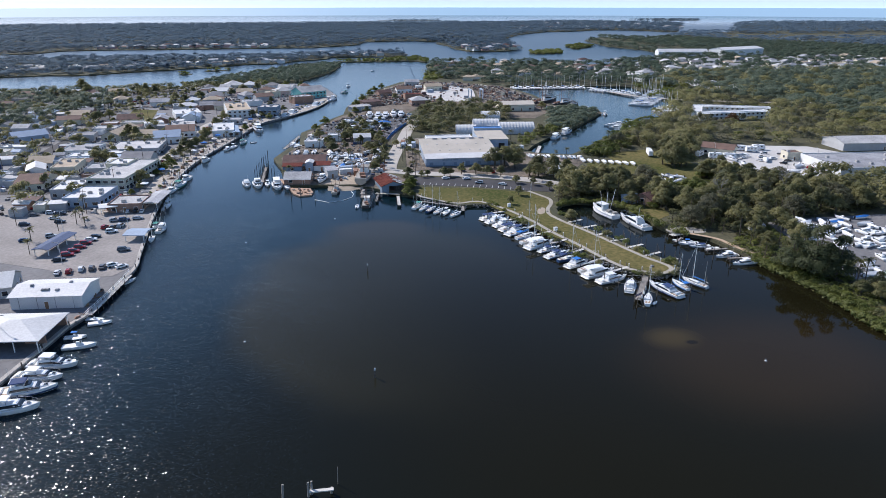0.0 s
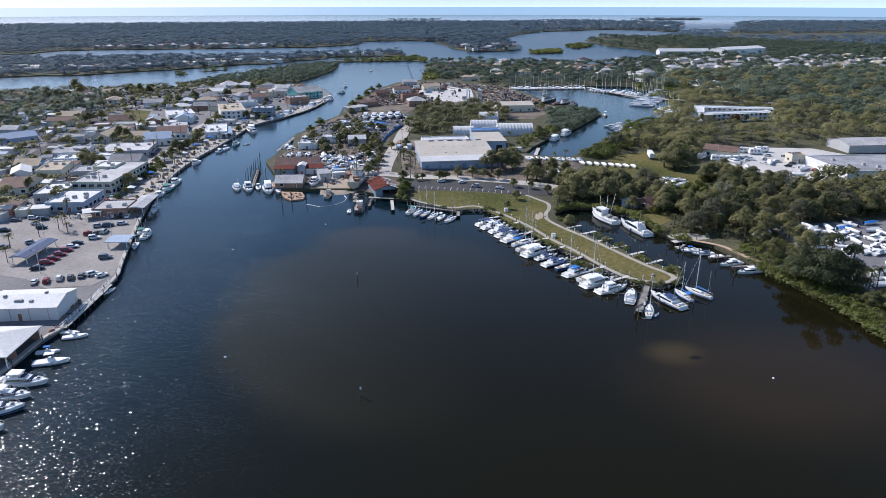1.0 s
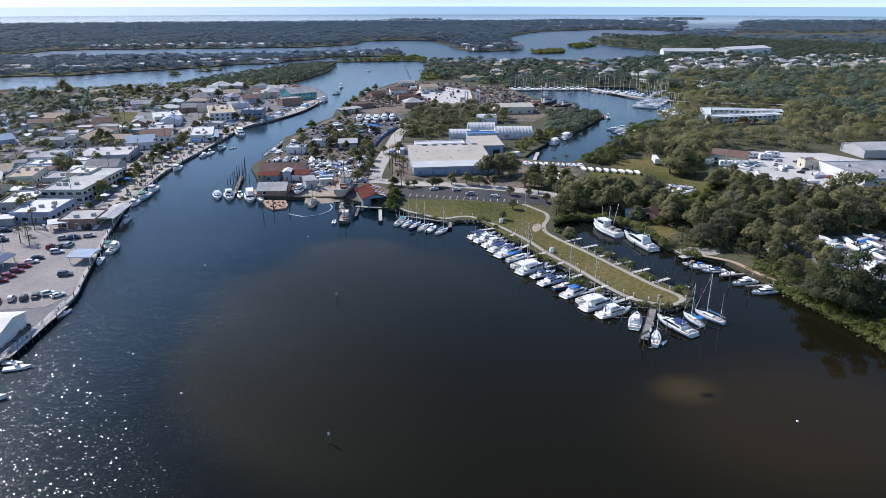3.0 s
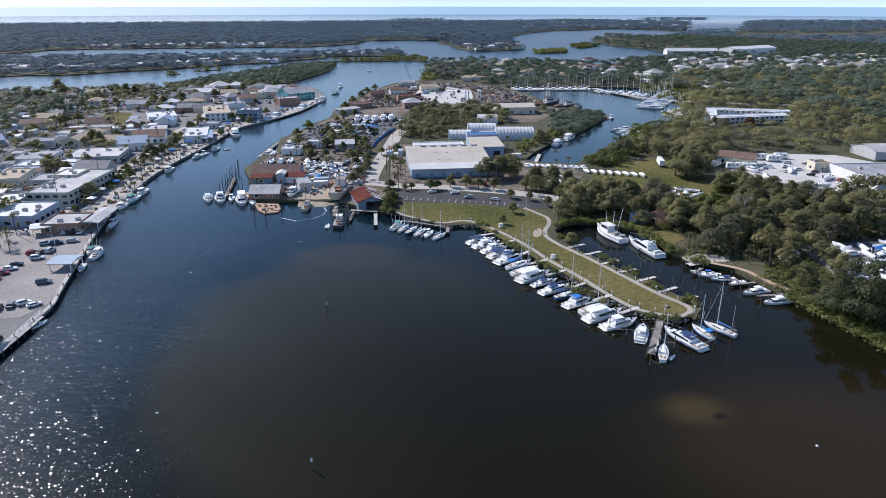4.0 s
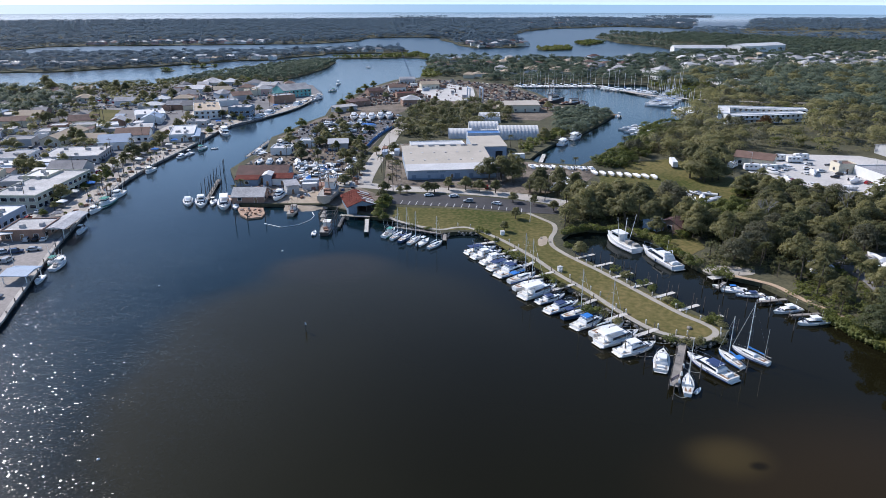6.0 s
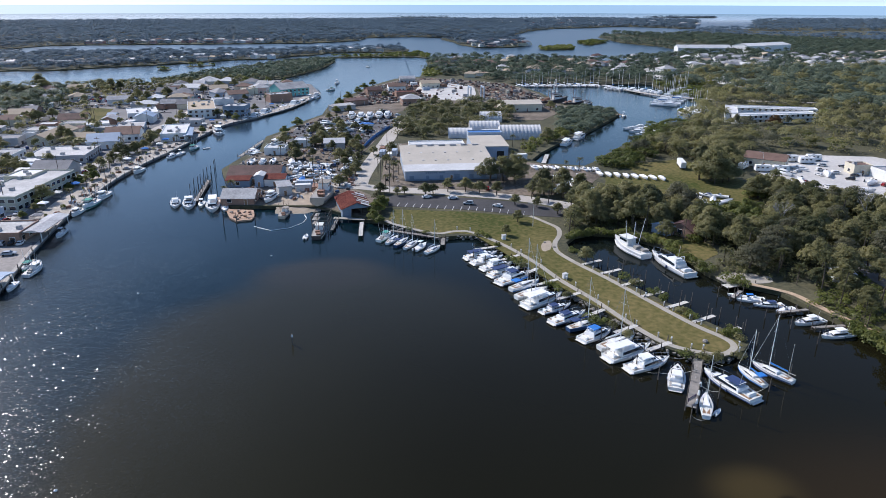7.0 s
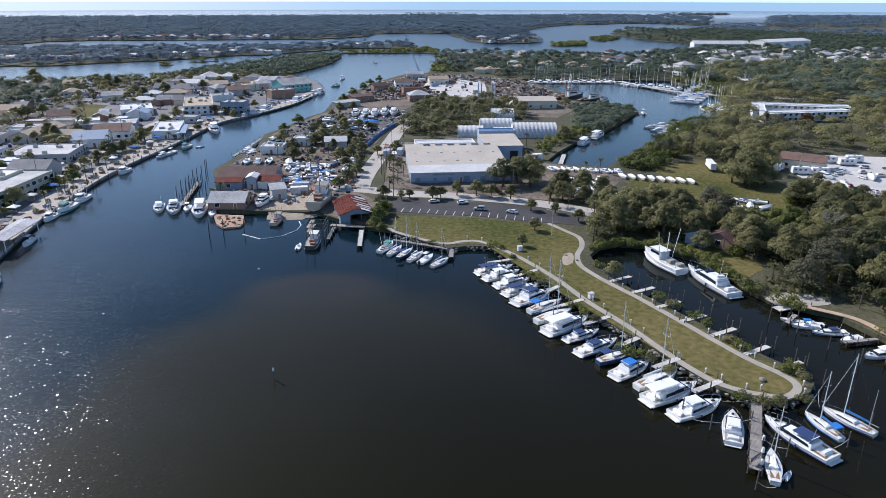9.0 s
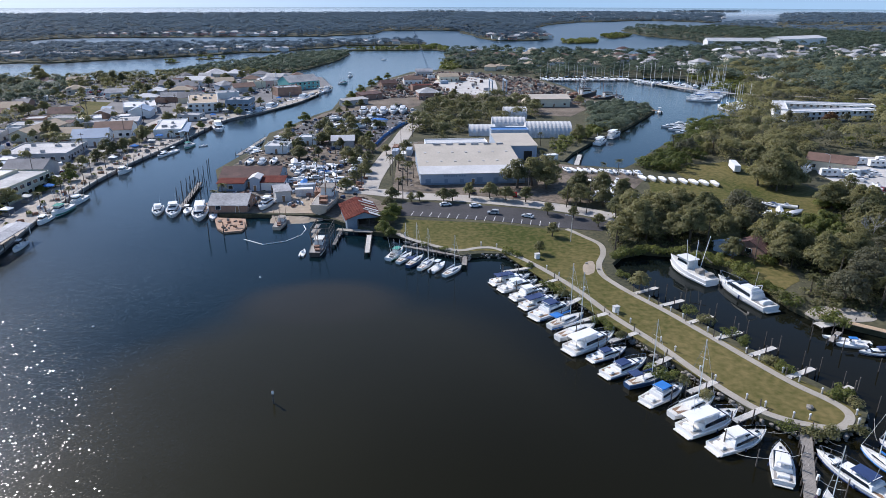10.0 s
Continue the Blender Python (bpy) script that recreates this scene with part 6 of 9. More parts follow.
for k in range(9):
    boat(("flyw", "fm", "fm", "expr", "open", "fm", "fm", "otop", "flyw")[k], -52 + k * 4.6 + (k > 4) * 3, 492 + k * 13.0, 10 + (k % 3) * 2.5, 62 + (k % 3) * 5, group="boats along the upper quay", where=" at the quay")
boat("otop", 2.0, 690, 11, -100, group="boats under way", where=" on the channel")
boat("open", 36, 850, 8, -60, group="boats under way", where=" on the channel")
boat("tg", -2, 640, 9, 40, group="boats under way", where=" on the channel")

# ashore in the inland yards
rng = random.Random(12)
YARD_KINDS = ("open", "fm", "cov", "otop", "fm", "covb", "fm", "open")
for k in range(32):
    x, y = rng.uniform(-14, 13), rng.uniform(322, 364)
    boat(rng.choice(YARD_KINDS + ("open", "expr")), x, y, rng.uniform(5.5, 8.0), rng.choice((80, 95, 10, 170)) + rng.uniform(-12, 12), 2.0, "boats stored in the yard", " stored ashore")
for k, (x, y) in enumerate(((18, 485), (23.5, 484.5), (29.5, 487), (35, 487), (12, 487))):
    boat("fm", x + 2, y - 2, 13.0, -95, 2.1, "yachts ashore in a row", " ashore")
for k in range(34):
    x = rng.uniform(-22, 30)
    y = rng.uniform(415, 475)
    if x < -16 + (y - 415) * 0.2 or x > 14 + (y - 415) * 0.4:
        continue
    boat(rng.choice(YARD_KINDS), x, y, rng.uniform(6, 10), rng.uniform(0, 360), 2.0, "boats stored in the upper yard", " stored ashore")
for k in range(8):
    boat("cov", 118.5 + k * 3.3, 321.5 - k * 1.55, 6.6, -95 + rng.uniform(-8, 8), 2.0, "covered boats in a row", " stored ashore")
for k in range(26):
    boat(rng.choice(("open", "open", "cov", "fm", "otop", "cov")), rng.uniform(92, 108), rng.uniform(294, 318), rng.uniform(5, 7), rng.choice((20, 70, 100)) + rng.uniform(-15, 15), 2.0, "boats stored by the lane", " stored ashore")
for k in range(11):
    boat(rng.choice(("open", "cov", "fm")), 93.5 + k * 2.6, 337.6 - k * 0.75, rng.uniform(5, 6.5), 98 + rng.uniform(-12, 12), 2.0, "boats along the creek head", " stored ashore")
for x, y, k, w in ((142, 283.5, "open", 110), (146, 277.5, "cov", 60), (150, 275, "cov", 20), (151, 282, "open", 150), (147, 284, "expr", 120), (140.5, 275, "open", 40), (144, 272, "cov", 0)):
    boat(k, x, y, 6.8, w, 1.9, "boats in the storage field", " on grass")
for k in range(125):
    x, y = rng.uniform(147, 204), rng.uniform(145, 211)
    if x < 147 + max(0, y - 175) * 0.35 or x > 0.95 * y + 26:
        continue
    kind = rng.choice(("open", "cov", "fm", "cov", "fm", "open") if y < 203 else ("covb", "cov", "open", "cov"))
    boat(kind, x, y, rng.uniform(4.8, 7.2), rng.choice((10, 95, 190)) + rng.uniform(-14, 14), 2.0, "boats in the dry store", " stored ashore")
for k in range(10):
    boat(rng.choice(("open", "cov", "fm", "cov")), rng.uniform(196, 232), rng.uniform(282, 320), rng.uniform(6, 9), rng.uniform(0, 360), 2.0, "boats in the shell lot", " stored ashore")
for k in range(26):
    boat(rng.choice(("fm", "fm", "cov")), rng.uniform(352, 384), rng.uniform(604, 672), rng.uniform(8, 12), rng.choice((20, 110)) + rng.uniform(-10, 10), 2.0, "boats ashore beyond the basin", " stored ashore")
BUILT.append((370, 638, 34))
# far marina
for k in range(30):
    boat(("fs", "fm", "fs", "fsb", "fm", "fs")[k % 6], 160 + k * 2.5, 645 - k * 0.25, 8.5 + (k * 7 % 5) * 0.7, -95 + (k * 13 % 11), group="boats of the far marina", where=" in a berth")
for k in range(17):
    a = k / 16
    boat(("fs", "fm", "fsb", "fm", "fs")[k % 5], 234 + 31 * a, 622 - 38 * a, 10 + (k % 3) * 1.5, -130 + (k * 7 % 9), group="boats of the far marina", where=" in a berth")
for k in range(30):
    a = (k // 2) / 14
    s = -1 if k % 2 == 0 else 1
    boat(("fs", "fm", "fsb", "fs", "fm")[k % 5], 243 + 56 * a - s * 0 - 7.5 * (1 if s < 0 else 0.15), 517 + 79 * a + (5 if s < 0 else 1), 10 + (k % 4), 145 + (k * 5 % 9), group="boats of the marina dock", where=" in a berth")
for k in range(10):
    boat(("fs", "fsb", "fs", "fm")[k % 4], 238 + (k % 5) * 4.2, 482 + (k // 5) * 9 + (k % 5) * 1.5, 11, 80 + k % 5, group="boats of the marina corner", where=" in a berth")
for k in range(13):
    boat(("fm", "open", "fm", "fm", "otop")[k % 5], 177 + (k % 5) * 4.0, 412 + (k // 5) * 9 + (k % 5) * 3.0, 9, 150 + k * 3 % 20, group="boats in the creek berths", where=" in a berth")
boat("trawl", 127, 394, 13, 55, group="boats in the creek berths", where=" in a berth")
boat("trawl", 139, 409, 14, 50, group="boats in the creek berths", where=" in a berth")
boat("otop", 192, 478, 9, 80, group="boats in the creek berths", where=" in a berth")
for x, y, L, w in ((163, 541, 26, 20), (176, 531, 20, 10), (181, 521, 16, 35)):
    boat("tb", x, y, L, w, group="work boats at the wharf", where=" at the wharf")
for x, y in ((180, 504), (186, 499)):
    boat("flyw", x, y, 13, -30, group="boats in the creek berths", where=" in a berth")

# ---- buildings of the town ----
SHED = building(-89, 176, 19, 12, 4.4, -4, "gable", "white", "white", "long white metal shed with a shallow white roof", "metal_shed", windows=0, rise=1.3)
for x, y, z, w in ((-1.0, -3.2, 4.05, 1.1), (2.2, -3.4, 4.0, 0.5), (-5.5, -1.0, 4.6, 0.4), (4.5, 0.4, 4.7, 0.4)):
    bm = bmesh.new()
    house(bm, x - w, x + w, 0.9, 0.9, z, z + 0.75, 0.05, 0.05, 0.05)
    for v in bm.verts:
        v.co.y += y
    part("roof_vent", bm, ROOFS["grey"], SHED)
for x in (-7.2, -2.4, 2.4, 7.2):
    bm = bmesh.new()
    box(bm, x - 0.06, -6.08, 0.0, x + 0.06, -6.0, 3.5)
    part("downpipe", bm, ROOFS["grey"], SHED)
HALL = open_shelter(-89.5, 152.5, 17.5, 15, 3.2, -6, "white", "open-sided waterfront hall under a broad white roof", 2.0, "dock_hall", "hip")
for x0, y0, x1, y1 in ((-8.4, 6.8, 8.4, 7.0), (-8.4, -6.0, -8.2, 6.8), (3.0, -3.0, 8.2, -2.8)):
    bm = bmesh.new()
    box(bm, x0, y0, 0.0, x1, y1, 2.6)
    part("wall", bm, WALLS["brick"], HALL)
# rail along the quay's boarded edge
RAILING = empty("quay_railing", pose(0, 0, 1.3), "white timber railing along the quay's boarded edge", "railing")
line = [(-74.6, 194), (-75.2, 183), (-76.4, 173), (-77.6, 163.5)]
for (xa, ya), (xb, yb) in zip(line, line[1:]):
    n = 5
    for i in range(n):
        bm = bmesh.new()
        x, y = xa + (xb - xa) * i / n, ya + (yb - ya) * i / n
        box(bm, x - 0.07, y - 0.07, -0.1, x + 0.07, y + 0.07, 1.1)
        part("post", bm, WHITE, RAILING)
    for z in (0.5, 1.0):
        bm = bmesh.new()
        tube(bm, (xa, ya, z), (xb, yb, z), 0.06, sides=4)
        part("rail", bm, WHITE, RAILING)
building(-110, 184, 14, 12, 4, 10, "gable", "grey", "white", "white-roofed quayside shop with grey walls", windows=2)
open_shelter(-106, 222, 17, 5, 2.3, 80, "navy", "long open carport with a blue-grey roof", 0.5)
open_shelter(-80.5, 228, 7, 7, 2.3, -9, "blue", "dockside kiosk under a blue-grey roof", 0.6, "kiosk")
open_shelter(-101, 263, 6, 6, 2.8, 20, "white", "small open shelter with a white roof", 0.4)
building(-94, 268, 13, 13, 4, -3, "flat", "brick", "pale", "low brown block hall with rooftop plant")
open_shelter(-84.5, 272, 6, 18, 3, -4, "grey", "grey-roofed open fish market on the quay", 0.6, "market_shelter", "gable_y")
building(-113, 281, 15, 19, 4.6, -6, "flat", "blue", "white", "white-roofed restaurant with pale blue window bands", windows=3)
building(-126, 296, 11, 18, 4.5, 0, "flat", "grey", "white", "grey flat-roofed shop with a pale roof")
building(-109, 317, 17, 40, 6.6, -8, "flat", "green", "pale", "long two-storey pale green waterfront block", windows=3)
building(-114, 330, 10, 12, 7.4, -8, "flat", "cream", "white", "cream upper block with a white roof", windows=2)
building(-146, 311, 12, 18, 4, 2, "gable", "cream", "brown", "cream town shop under a brown roof")
building(-154, 332, 8, 14, 5, 20, "gable_y", "white", "white", "small white shop house with white roof")
building(-141, 337, 11, 20, 5.6, 4, "flat", "cream", "tan", "two-storey cream shop with a tan roof")
building(-196, 429, 19, 12, 4, 38, "gable", "blue", "blue", "pale blue shed with a light metal roof", windows=1)
building(-121, 386, 26, 24, 4, 2, "flat", "grey", "pale", "long flat-roofed market block with grey walls")
building(-150, 384, 18, 20, 4, 0, "flat", "white", "grey", "white town block with flat roof")
building(-144, 434, 11, 32, 4, -6, "gable_y", "cream", "tan", "long cream building with a tan roof", windows=1)
building(-107, 431, 17, 14, 4.6, 6, "gable", "white", "brown", "white shop with a brown shingle roof")
building(-111, 412, 15, 14, 4.6, 10, "gable", "white", "blue", "white shop with a blue-grey roof")
building(-82, 437, 13, 30, 4.6, 8, "flat", "white", "white", "white waterfront exhibition hall with a bright roof", windows=3)
open_shelter(-74.4, 433, 4, 26, 3, 10, "blue", "long blue awning along a white hall", 0.4, "awning", "gable_y")
building(-84, 518, 17, 42, 6.4, 12, "flat", "white", "tan", "large block with a tan roof inside white parapets", windows=2)
building(-81, 474, 12, 10, 3.6, -7, "flat", "grey", "grey", "low grey building beside the quay")
building(-59, 503, 14, 13, 7, -7, "flat", "slate", "pale", "two-storey dark glass-fronted restaurant on the quay", windows=3)
building(-34, 606, 25, 18, 5.6, 34, "gable", "teal", "pale", "waterfront restaurant with teal walls and pale roof", windows=2)
building(-39, 571, 17, 12, 5.4, 26, "flat", "brick", "grey", "windowless grey-brown block beside the quay", windows=0)
building(-58, 620, 14, 14, 5, 23, "hip", "pink", "pale", "pink-walled restaurant with a pale hip roof")
for k, (x, y, w, d, h, r) in enumerate(((-130, 668, 9, 12, 5, 27), (-109, 681, 17, 18, 5, 7), (-94, 683, 12, 14, 5, -7), (-87, 604, 12, 15, 4.6, 29))):
    building(x, y, w, d, h, r, "hip", ("white", "cream", "grey", "blue")[k], ("shingle", "pale", "white", "grey")[k], "waterside house with a %s hip roof" % ("dark", "pale", "white", "grey")[k], "house", "house")
building(-119, 509, 18, 24, 4.6, 18, "flat", "white", "white", "white-roofed row of tourist shops")
building(-111, 457, 15, 20, 4, 12, "flat", "slate", "pale", "shop row with dark blue front and pale roof")
building(-132, 466, 12, 12, 4, 20, "flat", "white", "white", "small white shop with flat roof")
building(-153, 489, 16, 13, 3.6, 10, "gable", "cream", "rust", "low cream building with a faded brown roof")
building(-214, 616, 10, 14, 5.5, 12, "hip", "white", "shingle", "pale two-storey house with a grey roof", "house", "house")
building(-189, 597, 12, 12, 3.6, 20, "hip", "cream", "tan", "low cream house with a tan roof", "house", "house")
# a spire on the restaurant's corner
ob = empty("spire", pose(-49, 596, 1.2, 0, 0, 34), "small white lattice spire beside the teal restaurant", "spire")
bm = bmesh.new()
for s in (-1, 1):
    for q in (-1, 1):
        tube(bm, (s * 1.6, q * 1.6, 0), (s * 0.1, q * 0.1, 13), 0.12, 0.08, 5)
for z in (3, 6, 9):
    k = 1.6 - 1.5 * z / 13
    for a, b in (((-k, -k), (k, -k)), ((k, -k), (k, k)), ((k, k), (-k, k)), ((-k, k), (-k, -k))):
        tube(bm, (*a, z), (*b, z), 0.08, sides=4)
part("lattice", bm, WHITE, ob)

# the rest of the town fills its blocks
BUILT.append((-153, 518, 32))
KEEP = [(-158, 480), (-168, 553), (-148, 545), (-139, 482)]
rng = random.Random(77)
ROOF_WORDS = {"white": "white", "pale": "pale", "grey": "grey", "tan": "tan", "brown": "brown", "blue": "blue-grey", "shingle": "dark grey", "rust": "faded rust"}
count = 0
for gy in range(140, 690, 15):
    for gx in range(-400, -106, 16):
        x, y = gx + rng.uniform(-3, 3), gy + rng.uniform(-3, 3)
        if y < 285 and x > -152 and y > 188 or abs(x + 174) < 8 or any(abs(y - q) < 8 for q in (300, 406, 561)) or -172 < x < -134 and 476 < y < 556:
            continue
        if x < -95 - (y - 60) * 0.62 or rng.random() < (0.10 if y < 560 else 0.35) or y > 565 and -195 < x < -130 or y > 640 - 0.1 * x - 60 and x < -120 and y > 655:
            continue
        if x > -109 - max(0, 300 - y) * 0.1 and y < 540:
            continue
        if y > 470 and x < -165 and rng.random() < 0.6:
            continue
        w, d = rng.uniform(9, 15.5), rng.uniform(8.5, 13.5)
        if any(math.hypot(x - a, y - b) < 0.8 * r + 0.36 * max(w, d) for a, b, r in BUILT):
            continue
        roof = rng.choice(("flat", "flat", "flat", "gable", "gable_y")) if y < 520 else rng.choice(("hip", "gable"))
        top = rng.choice(("white", "pale", "grey", "grey", "pale", "shingle", "grey") if roof == "flat" else ("shingle", "brown", "pale", "grey", "tan", "white", "blue", "rust"))
        wall = rng.choice(("white", "cream", "white", "grey", "grey", "brick", "blue"))
        building(x, y, w, d, rng.uniform(3.0, 5.0), rng.uniform(-5, 6), roof, wall, top, "%s-walled town building with a %s %s roof" % (wall, ROOF_WORDS[top], {"flat": "flat", "hip": "hip"}.get(roof, "gable")), windows=1 if y < 380 else 0, door=False, front=y > 300, units=y < 420)
        count += 1
for k, (x, y, w, d, h, r, roof, wall, top) in enumerate(((-78, 562, 14, 12, 4.4, 20, "flat", "white", "grey"), (-98, 545, 15, 12, 4, 12, "gable", "cream", "shingle"), (-72, 590, 15, 11, 4.6, 24, "gable", "grey", "brown"), (-92, 628, 14, 11, 4.4, 10, "gable", "pink", "tan"), (-74, 644, 13, 11, 4.2, -12, "hip", "cream", "brown"), (-56, 652, 15, 10, 4, -20, "gable", "white", "pale"), (-112, 600, 13, 11, 4.4, 14, "gable", "white", "shingle"), (-112, 652, 13, 11, 4, 8, "hip", "grey", "grey"), (-72, 676, 12, 11, 4.6, -14, "hip", "white", "shingle"), (-48, 630, 11, 9, 3.6, -24, "flat", "brick", "grey"), (-66, 614, 11, 10, 4.4, 24, "flat", "cream", "tan"), (-152, 572, 15, 10, 4, 10, "gable", "white", "grey"), (-130, 548, 14, 12, 4, 14, "flat", "grey", "pale"), (-40, 664, 9, 9, 4, 10, "hip", "white", "brown"))):
    building(x, y, w, d, h, r, roof, wall, top, "%s-walled quarter building with a %s roof" % (wall, ROOF_WORDS[top]), windows=0, door=False)
# lean-tos, stalls and sheds between the blocks
for k in range(120):
    y = rng.uniform(262, 560)
    x = rng.uniform(-112 - 0.45 * (y - 200), -112)
    w, d = rng.uniform(3.5, 6.5), rng.uniform(3, 6)
    if any(math.hypot(x - a, y - b) < 0.62 * r + 1.5 for a, b, r in BUILT) or abs(x + 174) < 5 or any(abs(y - q) < 5 for q in (300, 406)) or -170 < x < -136 and 478 < y < 555:
        continue
    top = rng.choice(("white", "pale", "grey", "rust", "blue", "white"))
    building(x, y, w, d, rng.uniform(2.4, 3.4), rng.uniform(-8, 8), rng.choice(("shed", "flat", "gable")), rng.choice(("white", "grey", "brick", "cream")), top, "small town outbuilding with a %s roof" % ROOF_WORDS[top], "outbuilding", "building", windows=0, door=False, units=False)

# ---- buildings of the eastern shore ----
WH = building(54.5, 340, 38.5, 36, 4.0, -1, "shed", "blue", "bone", "large pale blue warehouse with a bone metal roof", "warehouse", "warehouse", windows=0, rise=3.4, over=0.4)
bm = bmesh.new()
box(bm, -19.8, -18.6, 4.12, 19.8, -9.8, 4.28)
for v in bm.verts:
    v.co.z += (v.co.y + 18.4) * 3.4 / 36.8
part("eave_band", bm, ROOFS["white"], WH, "bright white front roof strip")
for i in range(7):
    for yy in (-4.0, 7.0):
        bm = bmesh.new()
        zz = 4.18 + (yy + 18.4) * 3.4 / 36.8
        box(bm, -16.4 + i * 5.4, yy - 1.0, zz - 0.12, -15.5 + i * 5.4, yy + 1.0, zz + 0.07)
        part("skylight", bm, ROOFS["pale"], WH)
for i in range(6):
    bm = bmesh.new()
    house(bm, -12 + i * 5.2, -9.0 + i * 5.2, 0.9, 0.9, 7.3, 7.95, 0.1, 0.1, 0.1)
    for v in bm.verts:
        v.co.y += 16.6
    part("ridge_vent", bm, ROOFS["grey"], WH)
for x0, x1, z1 in ((-17.5, -15.6, 2.2), (-10.6, -9.4, 2.1), (-5.0, -3.4, 2.1), (1.2, 3.4, 2.6), (7.5, 9.3, 2.3), (12.5, 14.6, 2.6)):
    bm = bmesh.new()
    box(bm, x0, -18.12, 0, x1, -18.0, z1)
    part("door", bm, WALLS["slate"], WH)
for k in range(9):       # a signboard whose letters cannot be made out
    bm = bmesh.new()
    box(bm, -10.8 + k * 0.85 + (0.5 if k > 5 else 0), -18.1, 3.0, -10.15 + k * 0.85 + (0.5 if k > 5 else 0), -18.0, 3.6)
    part("sign_bar", bm, WALLS["slate"], WH)
bm = bmesh.new()
box(bm, -19.2, -18.06, 0, 19.2, -18.003, 0.7)
part("wall_base", bm, WALLS["slate"], WH)
building(53, 364, 26, 9, 7.2, -1, "flat", "white", "white", "white flat-roofed rear bay of a warehouse", windows=0, units=False, door=False)
WING = building(78.5, 367.5, 16, 22, 6.4, -2, "shed", "blue", "bone", "tall warehouse wing with a bone metal roof", "warehouse_wing", "warehouse", windows=0, rise=0.9)
# a black panel stands for the shade inside the open loading door
bm = bmesh.new()
box(bm, 2.6, -11.12, 0, 6.0, -11.0, 4.2)
part("loading_door", bm, BLACKR, WING, "black panel painted as the shade inside an open loading door")
building(80, 384, 17, 7, 8.2, -4, "flat", "blue", "bright", "low shed with a bright blue roof", windows=0, units=False)
hoop_shed(105, 411, 22, 16, 6.6, -7, "large ribbed white fabric hoop shed")
hoop_shed(90, 414, 11, 10, 4, -7, "small ribbed white fabric hoop shed")
hoop_shed(73, 417, 13, 13, 4.6, -7, "mid-sized white fabric hoop shed")
hoop_shed(89, 430, 17, 13, 6, -7, "long ribbed white fabric hoop shed")
hoop_shed(100, 466, 13, 14, 5.5, -7, "white fabric hoop shed among trees")
# boathouse with a rusted roof, open to the water
BH = empty("boathouse", pose(13.2, 285.6, 0.0, 0, 0, 9), "open timber boathouse with a rusted red metal roof", "boathouse")
BUILT.append((13.2, 285.6, 9.5))
mesh_object("roof", roof_mesh("gable_y", 10, 16, 3.7, 0.6, 2.0), (ROOFS["red"], WALLS["slate"]), BH)
for i, (y0, y1, x0, m) in enumerate(((-8.5, -6.6, 1.6, "white"), (-5.6, -4.6, 0.3, "pale"), (-3.4, -2.2, 1.2, "white"), (-0.6, 0.5, 0.4, "tan"), (3.0, 3.9, 0.2, "pale"), (5.4, 7.6, 1.8, "pale"))):
    bm = bmesh.new()
    box(bm, x0, y0, 0.0, 5.3, y1, 0.08)
    for v in bm.verts:
        v.co.z += 3.9 + 2.05 * (1 - v.co.x / 5.6)
    part("roof_sheet", bm, ROOFS[m], BH, "pale replacement roof sheet")
for i in range(15):           # ribs of the sheeting on the rusted slope
    bm = bmesh.new()
    box(bm, -5.5, -8.2 + i * 1.12, 0.0, -0.1, -8.12 + i * 1.12, 0.05)
    for v in bm.verts:
        v.co.z += 3.86 + 2.05 * (1 + v.co.x / 5.6)
    part("sheet_rib", bm, ROOFS["red"], BH)
bm = bmesh.new()
box(bm, -5, -7.9, -0.8, -4.75, 7.9, 3.7)
box(bm, -4.75, 7.65, -0.8, 5, 7.9, 3.7)
box(bm, -4.75, -7.9, -0.8, -2.0, -7.65, 3.7)
part("wall", bm, WALLS["slate"], BH)
for x in (-1.8, 1.6, 4.9):
    for y in (-7.7, -2.5, 3.0):
        bm = bmesh.new()
        tube(bm, (x, y, -2), (x, y, 3.8), 0.16, sides=6)
        part("post", bm, PILE, BH)
dock(6.4, 276.0, 17.0, 273.0, 2.0, "concrete landing before the boathouse", CONC, 4, 1.15, 0.3)
building(-26, 334.5, 21, 17, 3.0, -4, "gable", "slate", "rust", "long blue-grey boatyard shed with a dull brown roof", "boatyard_shed", windows=1, rise=2.6)
building(-32, 323.6, 9, 5, 2.8, -4, "shed", "slate", "red", "lean-to shed with a rusted red roof", windows=1, door=False)
building(-17.5, 323.5, 8, 6, 3.0, -4, "shed", "white", "red", "white lean-to with a rusted red roof", windows=1)
building(-23.5, 323.4, 3.4, 6, 4.4, -4, "gable_y", "blue", "white", "narrow pale blue gabled entrance bay", windows=0)
building(-28, 301.5, 12, 11, 2.3, -6, "gable", "brick", "pale", "low waterside workshop with a patched grey roof", windows=1, units=False)
building(-13, 309, 5, 6, 3.6, 15, "shed", "grey", "grey", "small grey tool shed beside planks", windows=0)
building(-23, 385, 10, 9, 3.2, -7, "flat", "white", "white", "plain white block of a boatyard", windows=1)
building(-11, 401, 8, 7, 3.4, -7, "flat", "white", "white", "small white office of a boatyard", windows=1)
building(5, 392, 10, 8, 3.6, 0, "gable", "grey", "white", "grey hut with a white roof", windows=1)
building(129, 509, 27, 21, 4.8, -2, "gable", "cream", "bone", "broad cream shed with a bone metal roof", windows=1, rise=1.6)
building(57, 543, 14, 13, 4.6, 5, "hip", "brick", "pale", "brick house with a pale roof", "house", "house")
building(32, 600, 12, 9, 4, 20, "gable", "brick", "rust", "red-brown shed among yard clutter")
